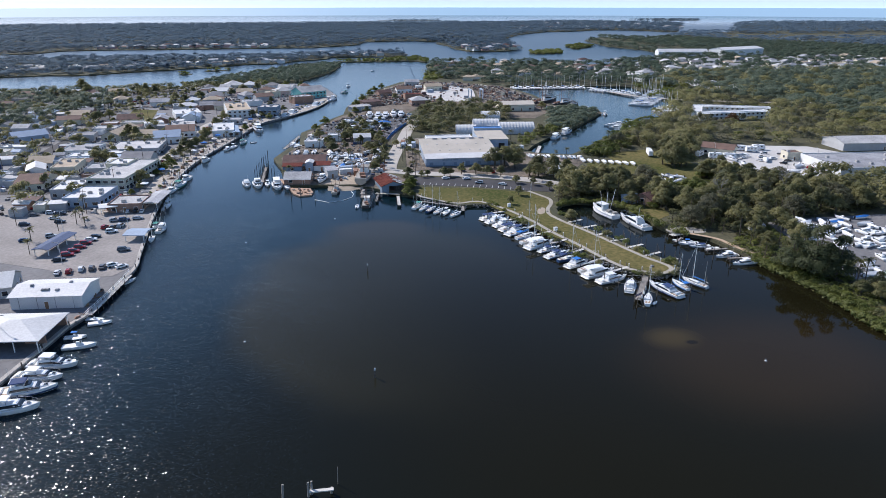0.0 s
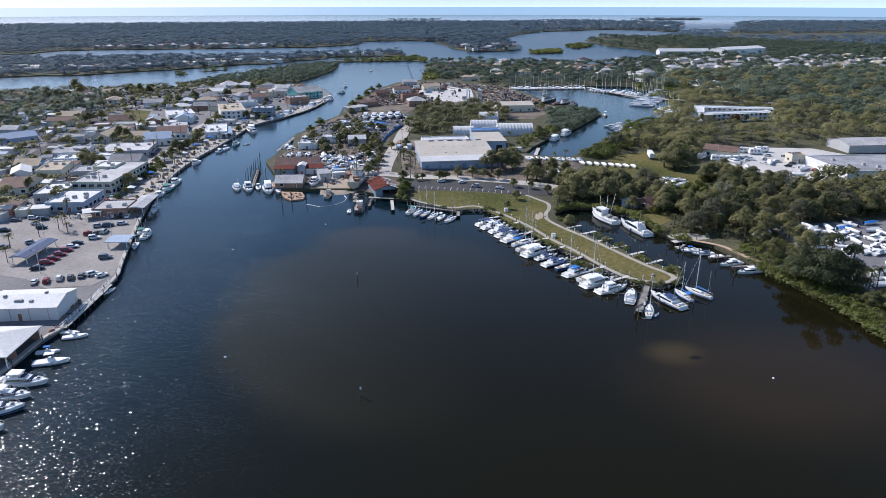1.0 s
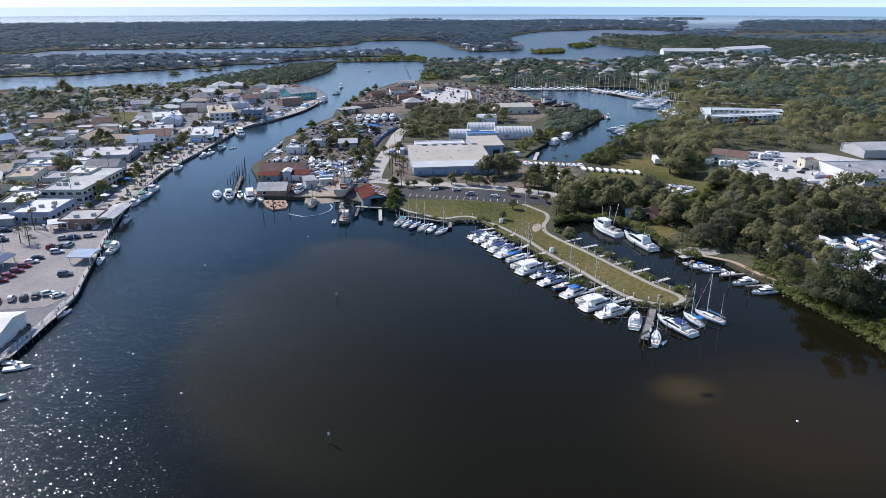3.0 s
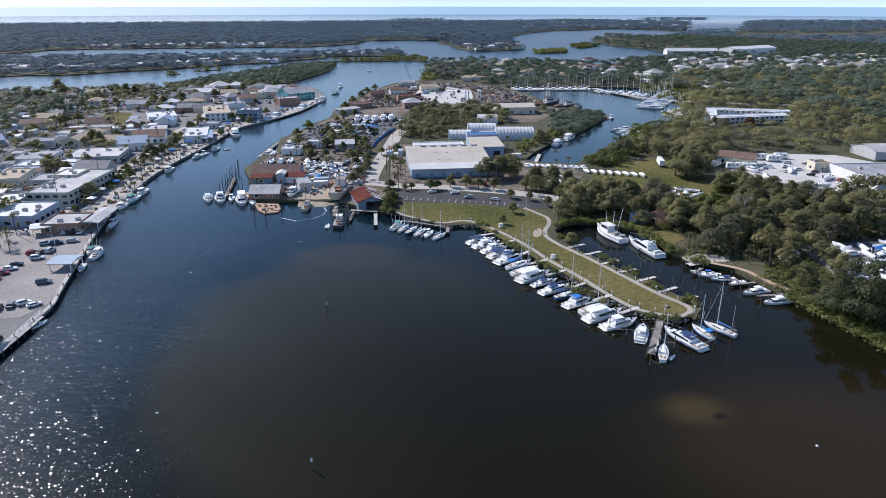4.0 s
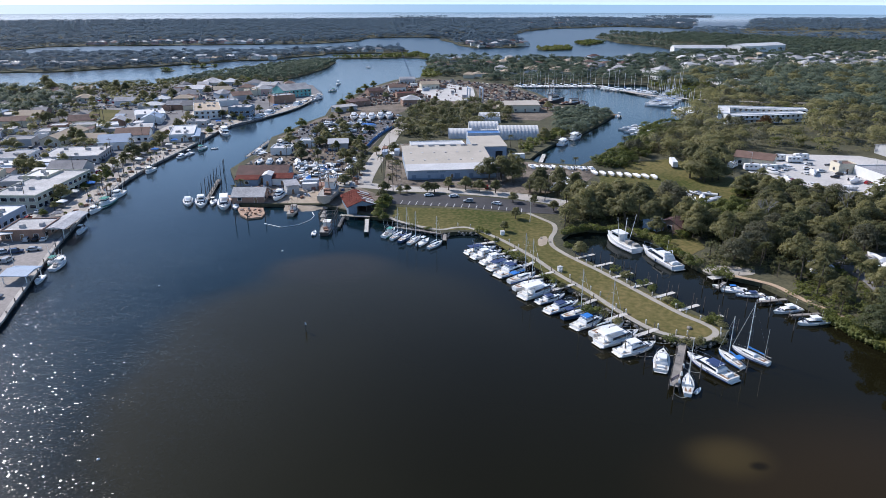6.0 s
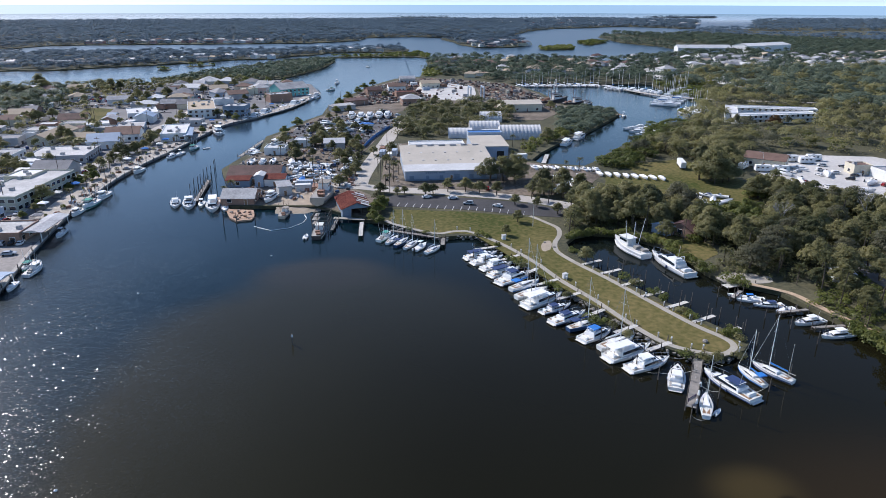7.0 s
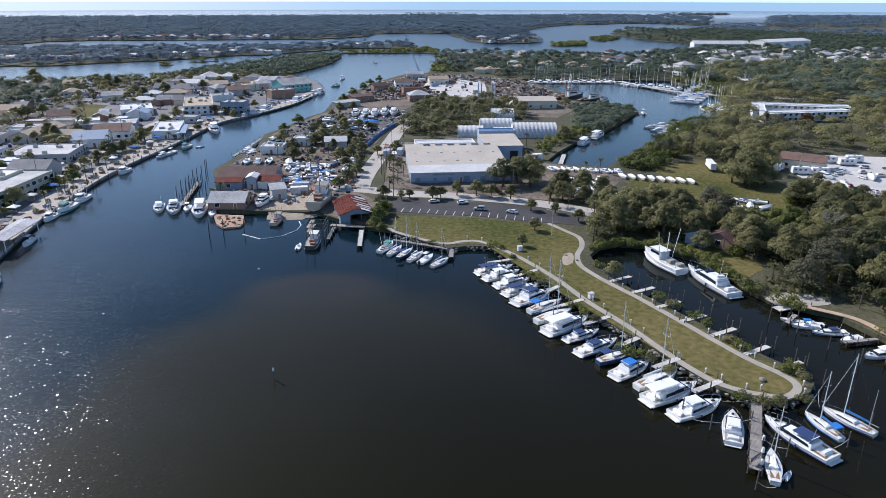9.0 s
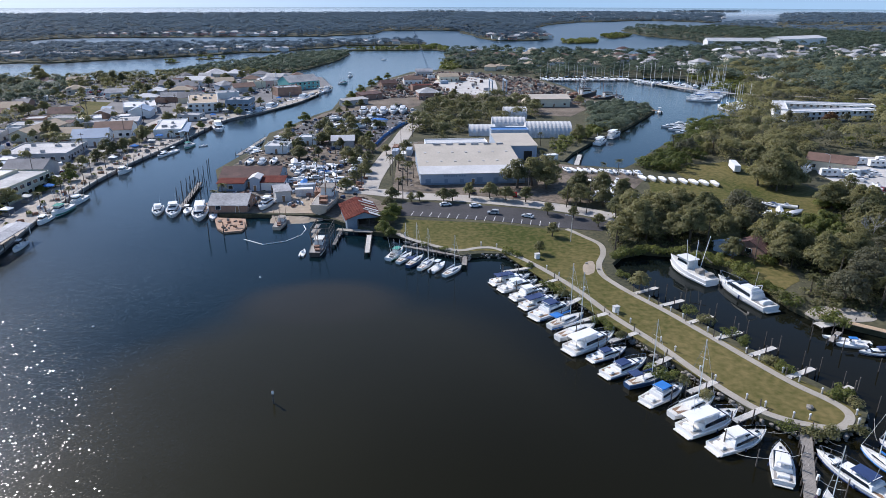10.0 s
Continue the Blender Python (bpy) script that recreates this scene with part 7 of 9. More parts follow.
building(52, 622, 14, 10, 4, 5, "gable", "white", "brown", "white shed with a brown roof")
building(82, 640, 16, 10, 4, 5, "gable", "cream", "tan", "cream yard shed with a tan roof")
building(18, 545, 16, 7, 3.4, 30, "shed", "brick", "rust", "long rusty shed along a wharf", windows=1)
building(8, 520, 18, 6, 3.2, 35, "shed", "grey", "pale", "long grey canopy along a wharf", windows=0)
building(66, 680, 14, 9, 4, 0, "gable", "grey", "grey", "grey metal shed in the yards")
building(316, 683, 15, 13, 9.6, 11, "hip", "white", "pale", "white three-storey harbour tower house", "tower_house", "house", windows=2)
# motel of two long galleries
for x, y, w, d, rot, words in ((287, 461, 50, 8, -20.5, "long two-storey white motel wing with open galleries"), (272, 438.5, 54, 8, 3, "long white motel wing with a flat bright roof")):
    MT = building(x, y, w, d, 5.4, rot, "flat", "white", "white", words, "motel", "motel", windows=2, units=False, front=True)
    for z in (2.7, 5.2):      # gallery slabs before the rooms
        bm = bmesh.new()
        box(bm, -w / 2, -d / 2 - 1.8, z, w / 2, -d / 2 - 0.1, z + 0.22)
        part("gallery", bm, WHITE, MT)
building(254, 455, 7, 36, 5.6, -29, "flat", "white", "white", "white end block joining two motel wings", "motel", "motel", windows=1, units=False, front=True)
BG = empty("work_barge", pose(15, 566, 0, 0, 0, 38), "flat rust-red work barge moored at a wharf", "barge")
bm = bmesh.new()
house(bm, -11, 11, 8, 8, -0.6, 1.2, 0.6, 0.6, 0.1)
part("hull", bm, RUSTY, BG)
bm = bmesh.new()
house(bm, 4, 9, 4, 4, 1.2, 3.4, 0.1, 0.1, 0.1)
part("deckhouse", bm, WALLS["brick"], BG)
for x in (-8, -2, 2):
    bm = bmesh.new()
    tube(bm, (x, 3.4, 1.0), (x + 0.3, 3.4, 8.5), 0.16, 0.12, 6)
    part("spud_pole", bm, PILE, BG)
building(56, 580, 15, 9, 4.4, 6, "flat", "brick", "red", "dark red windowless shed among wharf scrap", windows=0, units=False)
building(200, 330, 17, 10, 3.6, -42, "gable", "cream", "brown", "cream workshop with a grey-brown roof", windows=1)
building(263.5, 287, 64, 34, 3.8, -4, "flat", "white", "grey", "very large low warehouse with a weathered flat grey roof", "warehouse", "warehouse", windows=0)
building(296, 334, 44, 20, 4.2, -4, "gable", "grey", "pale", "long metal warehouse with a pale roof", "warehouse", "warehouse", windows=0, rise=2.4)
building(231, 311, 8, 7, 4.0, -6, "flat", "cream", "brown", "small cream block beside a warehouse", windows=1)
building(628, 1026, 96, 30, 9.5, 22, "gable", "white", "white", "huge white metal boat storage hall", "storage_hall", "hall", windows=0, rise=3)
building(532, 1022, 78, 18, 6.5, -7, "gable", "white", "white", "long low white marine storage shed", "storage_hall", "hall", windows=0)
building(119.5, 244.5, 9, 9, 2.4, 30, "gable", "brick", "rust", "hidden cottage with a rusted red roof", "cottage", "house", windows=1)
building(112, 246, 4.5, 6, 2.6, 30, "gable", "blue", "blue", "pale blue lean-to beside a cottage", windows=0)
building(142, 203, 5, 5, 2.8, -20, "hip", "white", "white", "small white hut under trees", "hut", "hut", windows=0)
building(203, 186, 16, 14, 5, -10, "flat", "white", "white", "white block beside the dry boat store", windows=0)
# sandy working ground between workshop and boathouse, spilling to the water
slab("slip_ground", smooth_outline([(-17, 295), (-11, 293.2), (1, 292), (4, 296), (2, 308), (-4, 318), (-10, 312), (-15, 302), (-18, 295)], 1, 0.4), 1.0, 1.27, SAND, label="pale sandy slipway ground of a boatyard", category="ground")
slab("work_raft", [(-38.5, 310), (-35.8, 303), (-32.5, 293.5), (-29.5, 283), (-26.6, 278.6), (-21.6, 279.6), (-21.0, 284), (-22.4, 291), (-31, 293), (-34.6, 304), (-36.4, 311)], -0.5, 0.55, mat("raw_planks", (0.40, 0.27, 0.19), 0.9, vary=0.25, scale=0.5, fine=4.0, bump=0.3, spec=0.2), label="low raw timber landing round a workshop", category="raft")
# steel scaffold of the slipway
ob = empty("slip_scaffold", pose(2.5, 271.5, 0, 0, 0, -8), "dark steel scaffold frame standing in a slipway", "scaffold")
for x in (-2.6, 2.6):
    for y in (-3.5, 0.5, 4.5):
        bm = bmesh.new()
        tube(bm, (x, y, -2), (x, y, 4.4), 0.13, sides=5)
        part("post", bm, PILE, ob)
for z in (1.4, 2.9, 4.3):
    for y in (-3.5, 0.5, 4.5):
        bm = bmesh.new()
        tube(bm, (-2.6, y, z), (2.6, y, z), 0.09, sides=5)
        part("crossbar", bm, PILE, ob)
    for x in (-2.6, 2.6):
        bm = bmesh.new()
        tube(bm, (x, -3.5, z), (x, 4.5, z), 0.09, sides=5)
        part("side_bar", bm, PILE, ob)
for z in (1.46, 2.96):
    bm = bmesh.new()
    box(bm, -2.6, -3.5, z, -1.2, 4.5, z + 0.08)
    part("walkway", bm, WOOD, ob)
# floating boom round the slipway
bm = bmesh.new()
line = [(-20, 273), (-14, 268), (-8, 270), (-4, 275), (-3, 280), (-4, 284)]
for (xa, ya), (xb, yb) in zip(line, line[1:]):
    tube(bm, (xa, ya, 0.05), (xb, yb, 0.05), 0.16, sides=6)
tagged(mesh_object("floating_boom", bm, WHITE), "pale floating boom curved round a slipway", "boom")


def debris(name, pts, mats, size, seed, label, z=1.25):
    """Scrap past counting: planks, crates, plates and pipes lying about, in several materials."""
    r = random.Random(seed)
    vv, ff, mi = [], [], []
    for x, y in pts:
        s = r.uniform(*size)
        dx, dy, dz = (s * r.uniform(0.5, 1.3), s * r.uniform(0.3, 0.8), s * r.uniform(0.2, 0.7)) if r.random() < 0.6 else (s * 2.2, s * 0.14, s * 0.14)
        a = r.uniform(0, math.pi)
        c, q = math.cos(a), math.sin(a)
        tilt = r.uniform(-0.12, 0.12)
        k = len(vv)
        for hz in (-0.02, 1):
            for px, py in ((-1, -1), (1, -1), (1, 1), (-1, 1)):
                j = 1 if hz < 0 else r.uniform(0.75, 1)
                ux, uy = px * dx * j, py * dy * j
                vv.append((x + c * ux - q * uy, y + q * ux + c * uy, z + (hz * dz * 2 if hz > 0 else -0.1) + max(0.0, tilt * px) * s))
        for f in ((4, 5, 6, 7), (0, 1, 5, 4), (1, 2, 6, 5), (2, 3, 7, 6), (3, 0, 4, 7)):
            ff.append([k + i for i in f])
        mi += [r.randrange(len(mats))] * 5
    me = bpy.data.meshes.new(name)
    me.from_pydata(vv, [], ff)
    for m in mats:
        me.materials.append(m)
    me.polygons.foreach_set("material_index", mi)
    return tagged(new(name, me), label, "scrap", kind="stuff")


town_gaps = clear_of(scatter([(-100, 262), (-108, 400), (-106, 540), (-40, 590), (-30, 660), (-110, 690), (-200, 660), (-300, 620), (-290, 480), (-210, 340), (-150, 262)], 4.2, 206, 0.6), -2.2)
debris("yard_goods", town_gaps[(np.abs(town_gaps[:, 0] + 174) > 5) & ~inside(town_gaps[:, 0], town_gaps[:, 1], KEEP)], [ROOFS["grey"], ROOFS["pale"], BLACKR, WALLS["white"], PILE, HULLBLACK, ROOFS["shingle"], NAVY, ROOFS["white"], RUSTY, BLACKR, ROOFS["grey"]], (0.5, 1.4), 206, "sheds, bins, trailers and goods crowded behind shops")
debris("terrace_goods", clear_of(scatter([(-77.5, 163), (-76.5, 178), (-78.5, 184), (-80.5, 184), (-80.6, 160), (-78.4, 158.5)], 1.5, 207, 0.7), -40), [TEAK, WOOD, RUSTY, PILE, WALLS["brick"], BLACKR], (0.25, 0.6), 207, "tables, benches and planters crowded on a terrace")
JUNK = [RUSTY, WALLS["brick"], PILE, WOOD, ROOFS["rust"], ROOFS["brown"], ROOFS["grey"], WALLS["cream"], PILE, HULLBLACK, CONC]
heaps = clear_of(scatter([(4, 546), (24, 542), (56, 552), (104, 568), (106, 612), (116, 640), (120, 686), (92, 708), (64, 702), (36, 646), (18, 584)], 2.7, 201, 0.8), -4)
bare = inside(heaps[:, 0], heaps[:, 1], SAND_LOT) & (np.random.default_rng(31).uniform(size=len(heaps)) < 0.86)
debris("scrap_wharf", heaps[~bare], JUNK, (0.6, 1.7), 201, "heaps of rusty brown wharf scrap and timber")
debris("scrap_basin", clear_of(scatter([(116, 528), (160, 500), (184, 494), (168, 514), (160, 531), (161, 590), (150, 655), (122, 684), (122, 620), (112, 545)], 3.0, 202, 0.8), -4), JUNK, (0.6, 1.6), 202, "brown heaps of wharf gear and scrap")
debris("scrap_boatyard", clear_of(scatter([(-29, 298), (-20, 297), (-16, 303), (-8, 316), (4, 312), (6, 296), (16, 300), (12, 316), (10, 330), (13, 352), (17, 376), (22, 402), (30, 430), (36, 448), (42, 470), (42, 500), (20, 500), (-6, 484), (-24, 440), (-28, 392), (-34, 378), (-38, 354), (-33, 330), (-30, 300)], 2.4, 203, 0.6), -3), [PILE, WOOD, ROOFS["grey"], WALLS["white"], RUSTY, BLACKR, HULLBLUE, PILE, BLACKR], (0.3, 0.95), 203, "scattered planks, crates and boat gear")
debris("scrap_raft", scatter([(-28.5, 282.5), (-26.3, 279.6), (-22.2, 280.4), (-21.8, 284), (-23, 290), (-31, 292.2)], 1.3, 204, 0.6), [TEAK, WOOD, PILE, RUSTY], (0.25, 0.6), 204, "loose planks and timber on the work raft", 0.57)
debris("scrap_warehouse", clear_of(scatter([(27, 320), (33, 318), (34, 396), (44, 402), (36, 402), (29, 362)], 2.2, 205, 0.5), -3), [PILE, WOOD, ROOFS["grey"], WALLS["white"], RUSTY, BLACKR], (0.3, 0.8), 205, "stacked gear and engines beside a warehouse")
# residential streets
rng = random.Random(5)
for row, (x0, y0, dx, dy, n) in enumerate(((392, 776, 21, 1.2, 17), (384, 752, 21, 0.8, 15), (430, 862, 21, -1.0, 16), (436, 836, 21, -0.8, 16), (400, 800, 22, 6, 12), (460, 890, 23, 2, 14))):
    for k in range(n):
        x, y = x0 + dx * k + rng.uniform(-2, 2), y0 + dy * k + rng.uniform(-2, 2)
        if rng.random() < 0.12 or any(math.hypot(x - a, y - b) < r + 6 for a, b, r in BUILT):
            continue
        top = rng.choice(("shingle", "pale", "pale", "grey", "tan", "white"))
        building(x, y, rng.uniform(12, 16), rng.uniform(10, 13), rng.choice((3.4, 5.6)), rng.uniform(-8, 8), rng.choice(("hip", "gable", "gable_y")), rng.choice(("white", "cream", "white", "grey")), top, "suburban house with a %s roof" % ROOF_WORDS[top], "house", "house", windows=1, door=False, front=True)
# scattered houses along the far shores
for k in range(44):
    x = -430 + k * 9.6 + rng.uniform(-14, 14)
    y = 890 + max(0, (x + 330)) * 0.36 + rng.choice((0, 8, 22, 40)) + rng.uniform(-4, 14)
    if x > -70:
        x, y = rng.uniform(-40, 100), rng.uniform(1085, 1150)
    w, h = rng.uniform(8, 15), rng.uniform(2.6, 4.6)
    building(x, y, w, rng.uniform(7, 10), h, rng.uniform(-40, 40), rng.choice(("hip", "gable", "gable_y")), rng.choice(("white", "cream", "white", "grey")), rng.choice(("white", "grey", "pale", "tan", "white", "shingle")), "pale bayou-side house among garden trees", "house", "house", windows=0, door=False, base=1.0)
for k in range(70):
    t = k / 69
    x = -430 + 480 * t + rng.uniform(-6, 6)
    y = 1332 + rng.uniform(0, 40) + (40 if x > -20 else 0)
    if k >= 44:
        x, y = rng.uniform(215, 330), rng.uniform(1175, 1330)
        if x < 225 + (y - 1175) * 0.05 or x > 320:
            continue
    building(x, y, rng.uniform(10, 18), rng.uniform(8, 12), rng.uniform(3, 6), rng.uniform(-20, 20), "hip", rng.choice(("white", "cream", "white", "pink")), rng.choice(("shingle", "white", "pale", "rust", "white")), "far waterside house among trees", "house", "house", windows=0, door=False, base=1.1)
for k in range(70):
    x, y = rng.uniform(110, 400), rng.uniform(700, 960)
    if y < 700 + abs(x - 250) * 0.1 or x < 110 + (y - 780) * 0.1 or y > 930:
        continue
    if any(math.hypot(x - a, y - b) < r + 7 for a, b, r in BUILT):
        continue
    building(x, y, rng.uniform(10, 15), rng.uniform(9, 12), rng.uniform(3, 4.5), rng.uniform(-20, 20), "hip", rng.choice(("white", "cream", "grey")), rng.choice(("shingle", "brown", "pale", "tan", "rust")), "wooded-lot house with a hip roof", "house", "house", windows=0, door=False)
for k in range(60):
    x, y = rng.uniform(560, 1150), rng.uniform(2120, 2700)
    building(x, y, 16, 12, 5, rng.uniform(-30, 30), "hip", "white", rng.choice(("rust", "pale", "white")), "pale house on a distant wooded shore", "house", "house", windows=0, door=False, base=1.1)

# ---- vehicles ----
CARS = [car(p, k % 2 == 1) for k, p in enumerate(PAINTS)]
CARS += [car(p, k % 2 == 0) for k, p in enumerate(PAINTS)]
CAR_USED = set()
FAR_CARS = [car(p, k % 2 == 1, far=True) for k, p in enumerate(PAINTS)]
FAR_CARS += [car(p, k % 2 == 0, far=True) for k, p in enumerate(PAINTS)]
RC = random.Random(9)


def park_car(x, y, way, k=None, z=1.25, group="cars in the town car park", where="parked on asphalt"):
    k = RC.choice((0, 0, 1, 2, 2, 3, 4, 5, 6, 6, 7, 8, 9, 10, 11)) if k is None else k
    m = pose(x, y, z, 0, 0, way) @ Matrix.Scale(0.92, 4)
    pool, key = (FAR_CARS, k + 20) if y > 340 else (CARS, k)
    if key not in CAR_USED:
        CAR_USED.add(key)
        ob = pool[k]
        ob.matrix_basis = m
    else:
        ob = copy_thing(pool[k], m)
    tall = (k % 2 == 1) if k < 6 else (k % 2 == 0)
    return tagged(ob, "%s %s %s" % (PAINT_WORDS[k % 6], "van-like car" if tall else "saloon car", where), "car", group)


for i, (x, y) in enumerate(((-100, 208), (-99, 212.5), (-98.2, 216), (-97.6, 220), (-97, 224), (-96.5, 227.5), (-96, 231))):
    park_car(x, y, 8, (2, 3, 3, 3, 3, 0, 2)[i])
for x, y, w in ((-82, 215, 5), (-92, 236, 10), (-96, 241.5, 80), (-93, 241.5, 80), (-90.6, 242.5, 80), (-95, 250, 20), (-91.5, 250, 20), (-87, 251.5, 10), (-96.4, 196.5, 100), (-93.2, 196.8, 100), (-90, 198.4, 100), (-87, 198.6, 100), (-84.2, 199.5, 100), (-81.4, 200.6, 40), (-78.2, 199, 40), (-134, 271, 5), (-134.5, 266.5, 5), (-128.4, 262, 5), (-123, 264, 5), (-118.6, 262, 5), (-119, 256.5, 5), (-115, 251, 5), (-135.4, 280.5, 70), (-132.4, 280.2, 70), (-129.4, 279.8, 70), (-141, 281.5, 70), (-127, 249.5, 10), (-119.5, 230.5, 30), (-112, 234, 20), (-93, 261.2, 95), (-90.4, 261.2, 95), (-87.8, 261, 95)):
    park_car(x, y, w)
for x, y, w, k in ((55, 285.5, 165, 1), (65, 281, 140, 0), (41, 296, 10, 0), (50.5, 293.4, 10, 0)):
    park_car(x, y, w, k, 1.29, "cars in the park lot", "parked in the park lot")
for x, y, w, k in ((42, 312.2, 80, 0), (52, 310.2, 85, 4), (66, 304.5, 80, 3)):
    park_car(x, y, w, k, 1.27, "cars before the warehouse", "parked before the warehouse")
for k in range(48):
    park_car(-184 + (k % 16) * 2.9, 606 - (k // 16) * 10.5 - (k % 16) * 0.3, 85 + RC.uniform(-4, 4), group="cars in the upper car park")
street = [(-104, 262), (-105, 300), (-104, 345), (-100, 380), (-96, 420), (-98, 460), (-92, 500), (-96, 560), (-112, 640)]
for k in range(40):
    y = 268 + k * 8.5
    i = max(j for j in range(len(street) - 1) if street[j][1] <= y)
    u = (y - street[i][1]) / (street[i + 1][1] - street[i][1])
    park_car(street[i][0] + (street[i + 1][0] - street[i][0]) * u + 2.2, y, 92, z=1.31, group="cars along the waterfront street", where="parked along the waterfront street")
for k in range(14):
    park_car(-195 - (k % 7) * 3, 447 + (k // 7) * 9, 80, group="cars behind a shed")
for k in range(12):
    park_car(RC.uniform(34, 44), RC.uniform(462, 512), RC.uniform(0, 180), group="cars in the boatyard", where="parked in a boatyard")
for k in range(16):
    park_car(RC.uniform(196, 240), RC.uniform(286, 335), RC.uniform(0, 180), group="cars in the shell lot", where="parked on the pale lot")

for k in range(12):
    for pool, key in ((CARS, k), (FAR_CARS, k + 20)):
        if key not in CAR_USED:
            for q in list(pool[k].children):
                bpy.data.objects.remove(q)
            bpy.data.objects.remove(pool[k])
RV = caravan()
RV.matrix_basis = pose(192, 319, 1.25, 0, 0, -15)
tagged(RV, "white motor home parked on the pale lot", "camper", "motor homes in the lot")
for x, y, w in ((199, 317, -15), (216, 336, -10), (221, 331, -10), (228, 336, -10), (186, 325, 40)):
    copy_thing(RV, pose(x, y, 1.25, 0, 0, w))

# white box trailer in the field
ob = empty("box_trailer", pose(159.8, 331, 1.25, 0, 0, 74) @ Matrix.Scale(0.92, 4), "white box trailer standing in the field", "trailer")
bm = bmesh.new()
house(bm, -5.5, 5.5, 2.5, 2.5, 0.9, 3.6, 0.04, 0.04, 0.03)
part("body", bm, WHITE, ob)
for x in (-4.0, -2.8, 4.0):
    for y in (-1.0, 1.0):
        bm = bmesh.new()
        tube(bm, (x, y - 0.12, 0.45), (x, y + 0.12, 0.45), 0.45, sides=10)
        part("wheel", bm, BLACKR, ob)


# ---- yard clutter ----
def container(x, y, w, m, words):
    ob = empty("shipping_container", pose(x, y, 1.25, 0, 0, w), words, "container", "containers in the yards")
    bm = bmesh.new()
    n = 24
    for s in (-1, 1):       # corrugated sides
        prev = None
        for i in range(n + 1):
            X = -3 + 6 * i / n
            Y = s * (1.2 - (0.05 if i % 2 else 0))
            cur = (bm.verts.new((X, Y, 0)), bm.verts.new((X, Y, 2.5)))
            if prev:
                bm.faces.new((prev[0], cur[0], cur[1], prev[1]))
            prev = cur
    box(bm, -3.02, -1.2, 0, -2.95, 1.2, 2.5)
    box(bm, 2.95, -1.2, 0, 3.02, 1.2, 2.5)
    box(bm, -3.02, -1.22, 2.5, 3.02, 1.22, 2.6)
    part("body", bm, m, ob)


RW = random.Random(31)
for k, (x, y, w) in enumerate(((-6, 313, 5), (-1, 311, 90), (-5.5, 319, 2), (52, 640, 10), (64, 634, 80), (77, 622, 20), (70, 656, 0), (94, 640, 15), (28, 372, 80), (31, 366, 85), (28.5, 380, 80), (34, 374, 80), (92, 356, 10), (50, 590, 12), (104, 560, 60))):
    m, words = ((WALLS["white"], "white steel container"), (RUSTY, "rusty steel container"), (WALLS["blue"], "pale blue steel container"))[k % 3]
    container(x, y, w, m, words + " in a yard")


def crate_pile(x, y, s, m, words):
    """A heap of gear: crates, drums and planks leaning together."""
    ob = empty("gear_heap", pose(x, y, 1.2, 0, 0, RW.uniform(0, 360)), words, "gear", "heaps of yard gear")
    for j in range(3):
        bm = bmesh.new()
        px, py = RW.uniform(-s, s), RW.uniform(-s, s)
        kind = RW.randrange(3)
        if kind == 0:
            house(bm, px - 0.7, px + 0.7, 1.1, 1.1, 0, RW.uniform(0.7, 1.4), 0.03, 0.03, 0.03)
            for v in bm.verts:
                v.co.y += py
            part("crate", bm, m, ob)
        elif kind == 1:
            for i in range(3):
                tube(bm, (px + i * 0.65, py, 0), (px + i * 0.65, py, 0.95), 0.3, sides=9)
            part("drum", bm, RUSTY if j % 2 else WALLS["blue"], ob)
        else:
            for i in range(5):
                box(bm, px - 2, py + i * 0.3, 0.1 * i, px + 2, py + i * 0.3 + 0.26, 0.1 * i + 0.08)
            part("planks", bm, WOOD, ob)
    return ob


for k in range(70):
    if k < 14:
        x, y = RW.uniform(25, 112), RW.uniform(548, 690)
        if x < 18 + (y - 540) * 0.25:
            continue
    elif k < 50:
        x, y = RW.uniform(-26, 16), RW.uniform(297, 345)
        if y > 318 and x < -10 or math.hypot(x - 2.6, y - 300) < 9:
            continue
    else:
        x, y = RW.uniform(150, 190), RW.uniform(488, 530)
        if x + y < 668 or x + y > 682:
            continue
    if any(math.hypot(x - a, y - b) < r * 0.8 for a, b, r in BUILT if r < 24):
        continue
    crate_pile(x, y, 2.2, RW.choice((WOOD, RUSTY, WALLS["white"], WALLS["brick"], TEAK)), RW.choice(("heap of crates, drums and planks", "stacked yard gear with rusty drums", "pile of salvaged timber and crates")) + " on bare ground")

# steel gantry and crawler crane
ob = empty("travel_lift", pose(108, 560, 1.3), "tall pale blue boat lift gantry", "gantry")
for x in (-5, 5):
    for y in (-6, 6):
        bm = bmesh.new()
        box(bm, x - 0.4, y - 0.4, 0, x + 0.4, y + 0.4, 9)
        part("leg", bm, WALLS["blue"], ob)
for x in (-5, 5):
    bm = bmesh.new()
    box(bm, x - 0.4, -6.4, 9, x + 0.4, 6.4, 10)
    part("beam", bm, WALLS["blue"], ob)
ob = empty("crane", pose(72, 702, 0.95), "dark lattice crane with a long raised jib", "crane")
bm = bmesh.new()
house(bm, -2.5, 2.5, 3.2, 3.2, 0.3, 3.6, 0.4, 0.1, 0.1)
part("cab", bm, HULLBLUE, ob)
bm = bmesh.new()
for s in (-0.5, 0.5):
    for q in (-0.5, 0.5):
        tube(bm, (s, q, 3), (-12 + s * 0.3, 10 + q * 0.3, 36), 0.14, 0.08, 4)
for i in range(14):
    t = i / 14
    p = Vector((-12 * t, 10 * t, 3 + 33 * t))
    tube(bm, p + Vector((-0.5, -0.5, 0)), p + Vector((0.5, 0.5, 2.2)), 0.05, sides=3)
part("jib", bm, HULLBLUE, ob)
